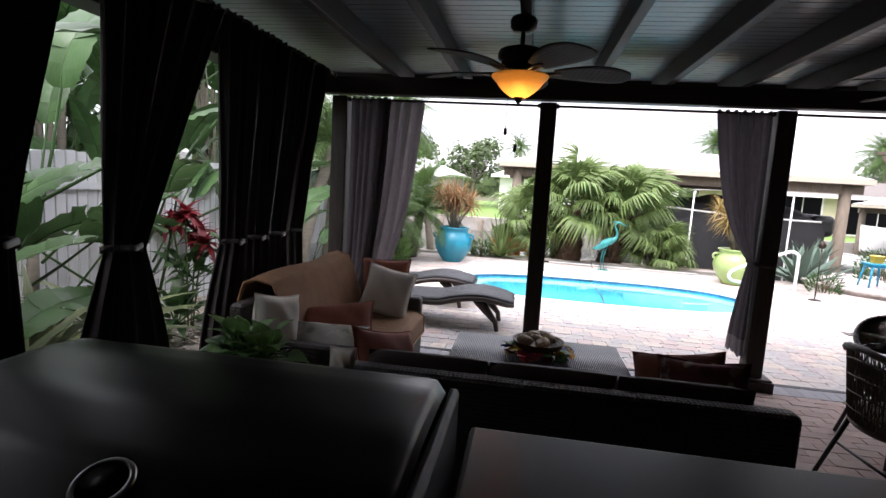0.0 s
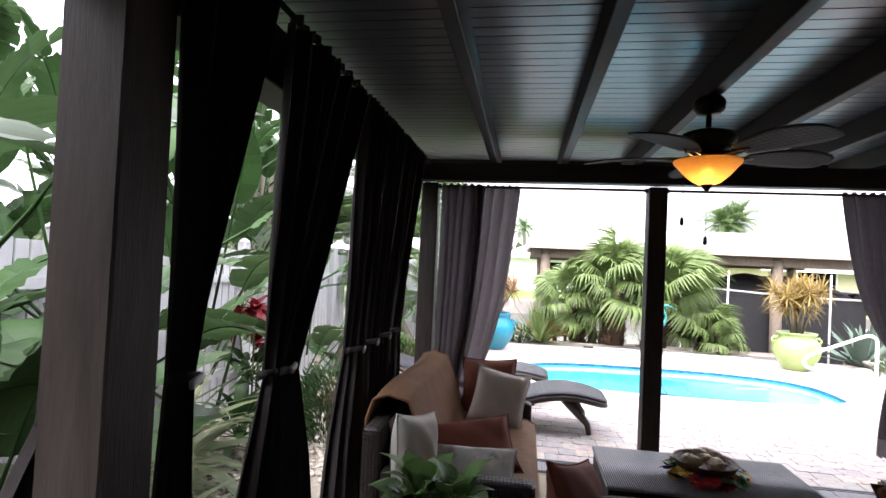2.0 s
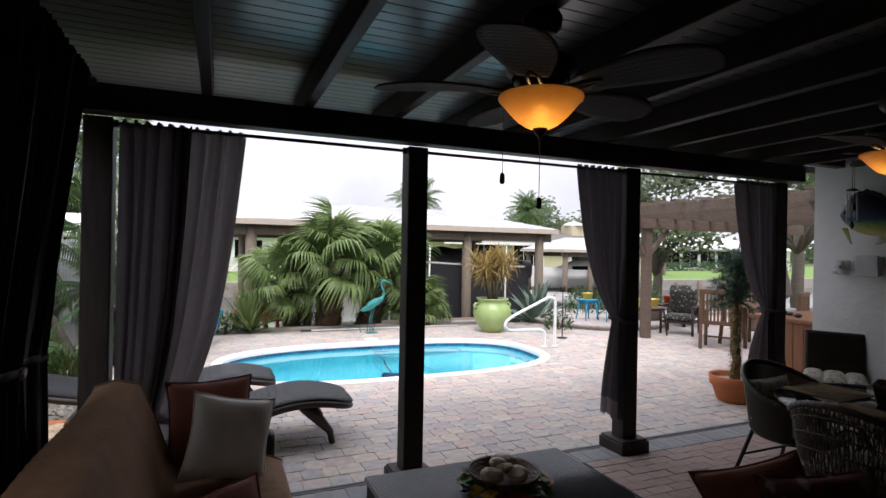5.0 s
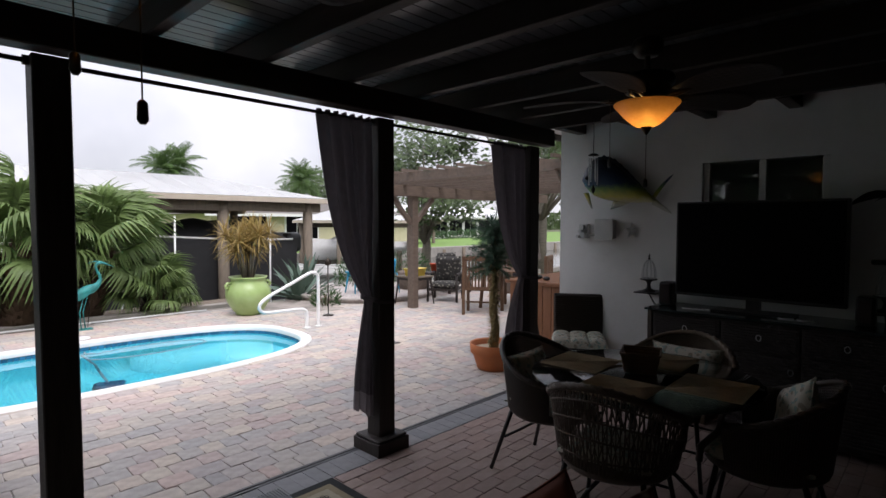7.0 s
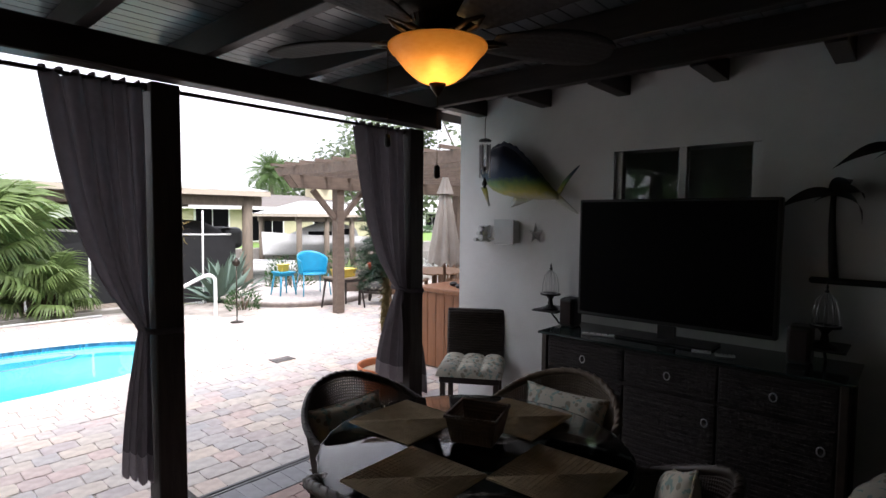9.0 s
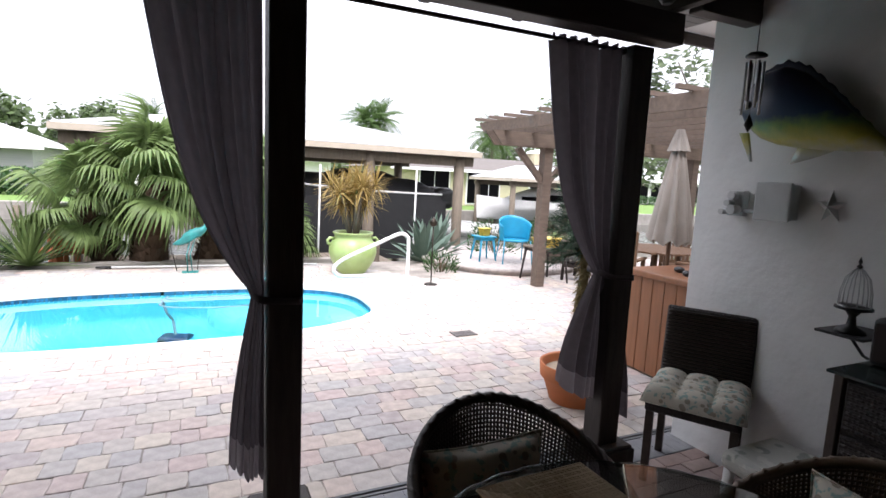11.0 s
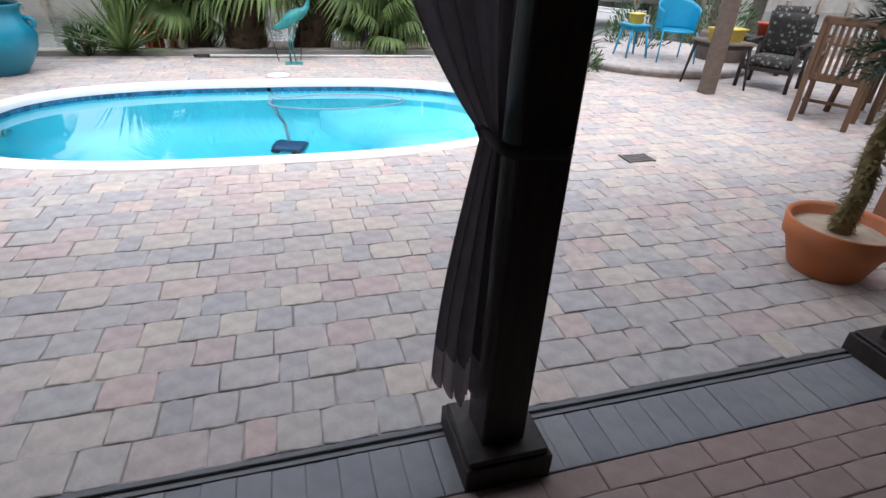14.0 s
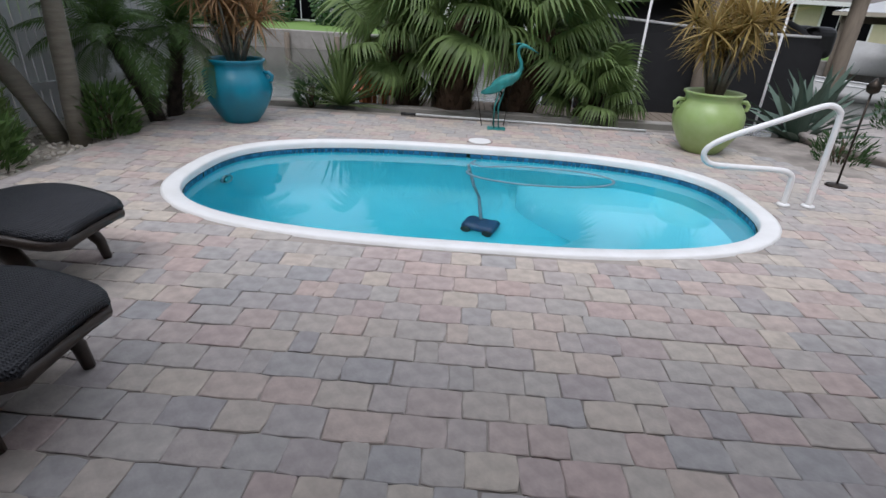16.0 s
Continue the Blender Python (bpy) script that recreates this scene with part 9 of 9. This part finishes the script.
tall_palm(26.7, 46.0, 5.6, 1, "tall date palm behind the cream house", 1.7, 40)
tall_palm(16.5, 48.0, 6.3, 2, "tall palm behind the far houses", 1.7, 30)
tall_palm(15.0, 47.0, 5.9, 3, "tall palm behind the far houses", 1.5, 30)
tall_palm(-1.0, 54.0, 5.6, 4, "tall palm behind the far houses", 1.1, 24)
tall_palm(9.6, 7.2, 3.6, 5, "palm rising beyond the hot tub", 1.1, 22, 0, 0.12)
tall_palm(8.2, 4.2, 3.9, 6, "palm rising behind the house corner", 1.1, 22, 0, 0.12)
tall_palm(12.5, 9.0, 3.4, 7, "palm beyond the pergola", 1.1, 24, 0, 0.12)
# belt of distant woods
rr = random.Random(5)
vv, ff = [], []
for i in range(9000):
    x = rr.uniform(-170, 230)
    y = 75 + rr.uniform(0, 8)
    top_h = 4.0 + 2.0 * noise.noise(Vector((x * 0.08, 0, 0))) + 1.3 * noise.noise(Vector((x * 0.3, 4, 0)))
    p = Vector((x, y, rr.uniform(-0.3, top_h)))
    e = Vector((rr.uniform(-1, 1), rr.uniform(-0.4, 0.4), rr.uniform(-0.6, 1))).normalized() * rr.uniform(0.9, 1.8)
    w = Vector((e.z, 0, -e.x)) * 0.4
    k0 = len(vv)
    vv += [p, p + e * 0.5 + w, p + e, p + e * 0.5 - w]
    ff.append((k0, k0 + 1, k0 + 2, k0 + 3))
me = bpy.data.meshes.new("far_woods")
me.from_pydata(vv, [], ff)
me.materials.append(M_FARLEAF)
tagged(new("far_woods", me), "belt of distant green trees", "woods", "", "stuff")

# ---- bricks under the roof, border course, channel, pavers outside ----
def piece_mesh(name, w, d, material, seed, h=0.05, round_=0.010, wob=0.004, z=0.0, chip=0.0):
    """A tumbled block with worn, uneven edges, centred at the origin, top at z."""
    r = random.Random(seed)
    bm = BM()
    plan = ((-1, -1), (-0.35, -1), (0.35, -1), (1, -1), (1, 0), (1, 1), (0.35, 1), (-0.35, 1), (-1, 1), (-1, 0))
    jit = [(r.uniform(-wob, wob), r.uniform(-wob, wob)) for _ in plan]

    def ring(inset, zz):
        pts = []
        for (sx, sy), (jx, jy) in zip(plan, jit):
            corner = abs(sx * sy) == 1
            x = sx * (w / 2 - (inset if abs(sx) == 1 else 0)) - (sx * (inset * 0.6 + chip) if corner else 0)
            y = sy * (d / 2 - inset) - (sy * (inset * 0.6 + chip) if corner else 0)
            pts.append(bm.verts.new((x + jx, y + jy, zz)))
        return pts
    a, b, c = ring(0.0, z - h), ring(0.0, z - round_), ring(round_, z - r.uniform(0, 0.002))
    n = len(plan)
    for p, q in ((a, b), (b, c)):
        for i in range(n):
            bm.faces.new((p[i], p[(i + 1) % n], q[(i + 1) % n], q[i]))
    bm.faces.new(c)
    return mesh_of(name, bm, material)


def join_pieces(name, pieces, material, parent, label):
    """Many pieces as one mesh; pieces are (mesh, x, y, z, turned)."""
    vs, fs = [], []
    cache = {}
    for me_, x, y, z, tl in pieces:
        if me_.name not in cache:
            cache[me_.name] = ([v.co.copy() for v in me_.vertices], [tuple(p.vertices) for p in me_.polygons])
        v0, f0 = cache[me_.name]
        k = len(vs)
        vs += [(v.x + x, v.y + y, v.z + z + tl[0] * v.x + tl[1] * v.y) for v in v0]
        fs += [tuple(k + i for i in f) for f in f0]
    me_ = bpy.data.meshes.new(name)
    me_.from_pydata(vs, [], fs)
    me_.materials.append(material)
    ob = new(name, me_)
    ob.parent = parent
    return tagged(ob, label, kind="stuff")


rp_ = random.Random(9)
# running-bond bricks, 0.2 by 0.1 m, long side along x
brick_me = [piece_mesh("brick", 0.197, 0.097, M_BRICK, 200 + i, 0.05, 0.0035, 0.0015) for i in range(6)]
near_b, far_b = [], []
row = 0
y = 5.0 - 0.05
while y > -1.5:
    x = -1.7 + (0.1 if row % 2 else 0.0)
    while x < 4.6:
        near = (1.6 < x < 4.3 and 4.0 < y)
        (near_b if near and len(near_b) < 290 else far_b).append((brick_me[rp_.randrange(6)], x + 0.1, y, rp_.uniform(-0.003, 0.002), (rp_.uniform(-0.01, 0.01), rp_.uniform(-0.01, 0.01))))
        x += 0.2
    y -= 0.1
    row += 1
for me_, x, y, z, tl in near_b:
    inst("brick", me_, floor, pose(x, y, z, math.degrees(tl[1]), -math.degrees(tl[0]), 0))
join_pieces("brick_field", far_b, M_BRICK_MANY, floor, "clay bricks in running bond")
# grey soldier course along the roof's edge
sol_me = [piece_mesh("border_brick", 0.0985, 0.213, M_SOLDIER, 300 + i, 0.05, 0.003, 0.001) for i in range(4)]
x = -1.7
while x < 4.62:
    inst("border_brick", sol_me[rp_.randrange(4)], floor, pose(x + 0.05, 5.112, rp_.uniform(-0.002, 0.002)))
    x += 0.1
ch = thing("channel_drain", "narrow dark channel drain between brick and pavers", "drain", None, "", "structure")
bm = BM()
box(bm, -1.75, 5.222, -0.05, 6.4, 5.237, 0.002)
box(bm, -1.75, 5.251, -0.05, 6.4, 5.272, 0.004, 0.002)
part("edge", bm, mat("grey_drain_plastic", (0.13, 0.135, 0.14), (0.10, 0.10, 0.105), rough=0.6, scale=6, bump=0.15), ch)
bm = BM()
box(bm, -1.75, 5.237, -0.05, 6.4, 5.251, -0.012)
part("slot", bm, M_BLACKPLASTIC, ch)

# tumbled pavers in courses of one depth, blocks of five widths
COURSE, PX0, PY0 = 0.162, DECK_W, 5.276
WIDTHS = (0.105, 0.150, 0.185, 0.215, 0.240)
paver_me = {w: [piece_mesh("paver", w + 0.001, COURSE - 0.001, M_PAVER, 400 + 10 * q + i, 0.02, 0.0036, 0.0050, chip=0.0045) for i in range(5)] for q, w in enumerate(WIDTHS)}
near_p, far_p = [], []


def deck_edge(x):
    """How far back the paving reaches: it curves in at the inlet beside the green jar."""
    if x < 4.45:
        return DECK_N
    if x < 5.75:
        k = (x - 4.45) / 1.3
        return DECK_N - 0.3 - 1.75 * k ** 0.6
    return DECK_N


joints = []
for j in range(int((DECK_N - PY0) / COURSE)):
    y = PY0 + (j + 0.5) * COURSE
    x0, now = PX0 - rp_.uniform(0, 0.15), []
    while x0 < 10.9:
        best = None
        for _ in range(4):          # joints of neighbouring courses stand apart
            w = rp_.choice(WIDTHS + WIDTHS[1:4])
            gap = min((abs(x0 + w - q) for q in joints if abs(x0 + w - q) < 0.2), default=0.2)
            if best is None or gap > best[0]:
                best = (gap, w)
            if gap > 0.04:
                break
        w = best[1]
        x = x0 + w / 2
        x0 += w
        now.append(x0)
        cut = 0.0 if w > 0.17 else 0.03
        if x < PX0 or in_oval(x, y, POOL_A - cut, POOL_B - cut) or y > deck_edge(x) - 0.05:
            continue
        me_ = paver_me[w][rp_.randrange(5)]
        tl = (rp_.uniform(-0.005, 0.005), rp_.uniform(-0.006, 0.006))
        near = 0.15 < x < 2.95 and y < 7.5
        (near_p if near and len(near_p) < 300 else far_p).append((me_, x, y + rp_.uniform(-0.004, 0.004), rp_.uniform(-0.002, 0.002), tl))
    joints = now
for me_, x, y, z, tl in near_p:
    inst("paver", me_, pavement, pose(x, y, z, math.degrees(tl[1]), -math.degrees(tl[0]), 0))
join_pieces("paver_field", far_p, M_PAVER_MANY, pavement, "tumbled pavers in pink, tan and grey")
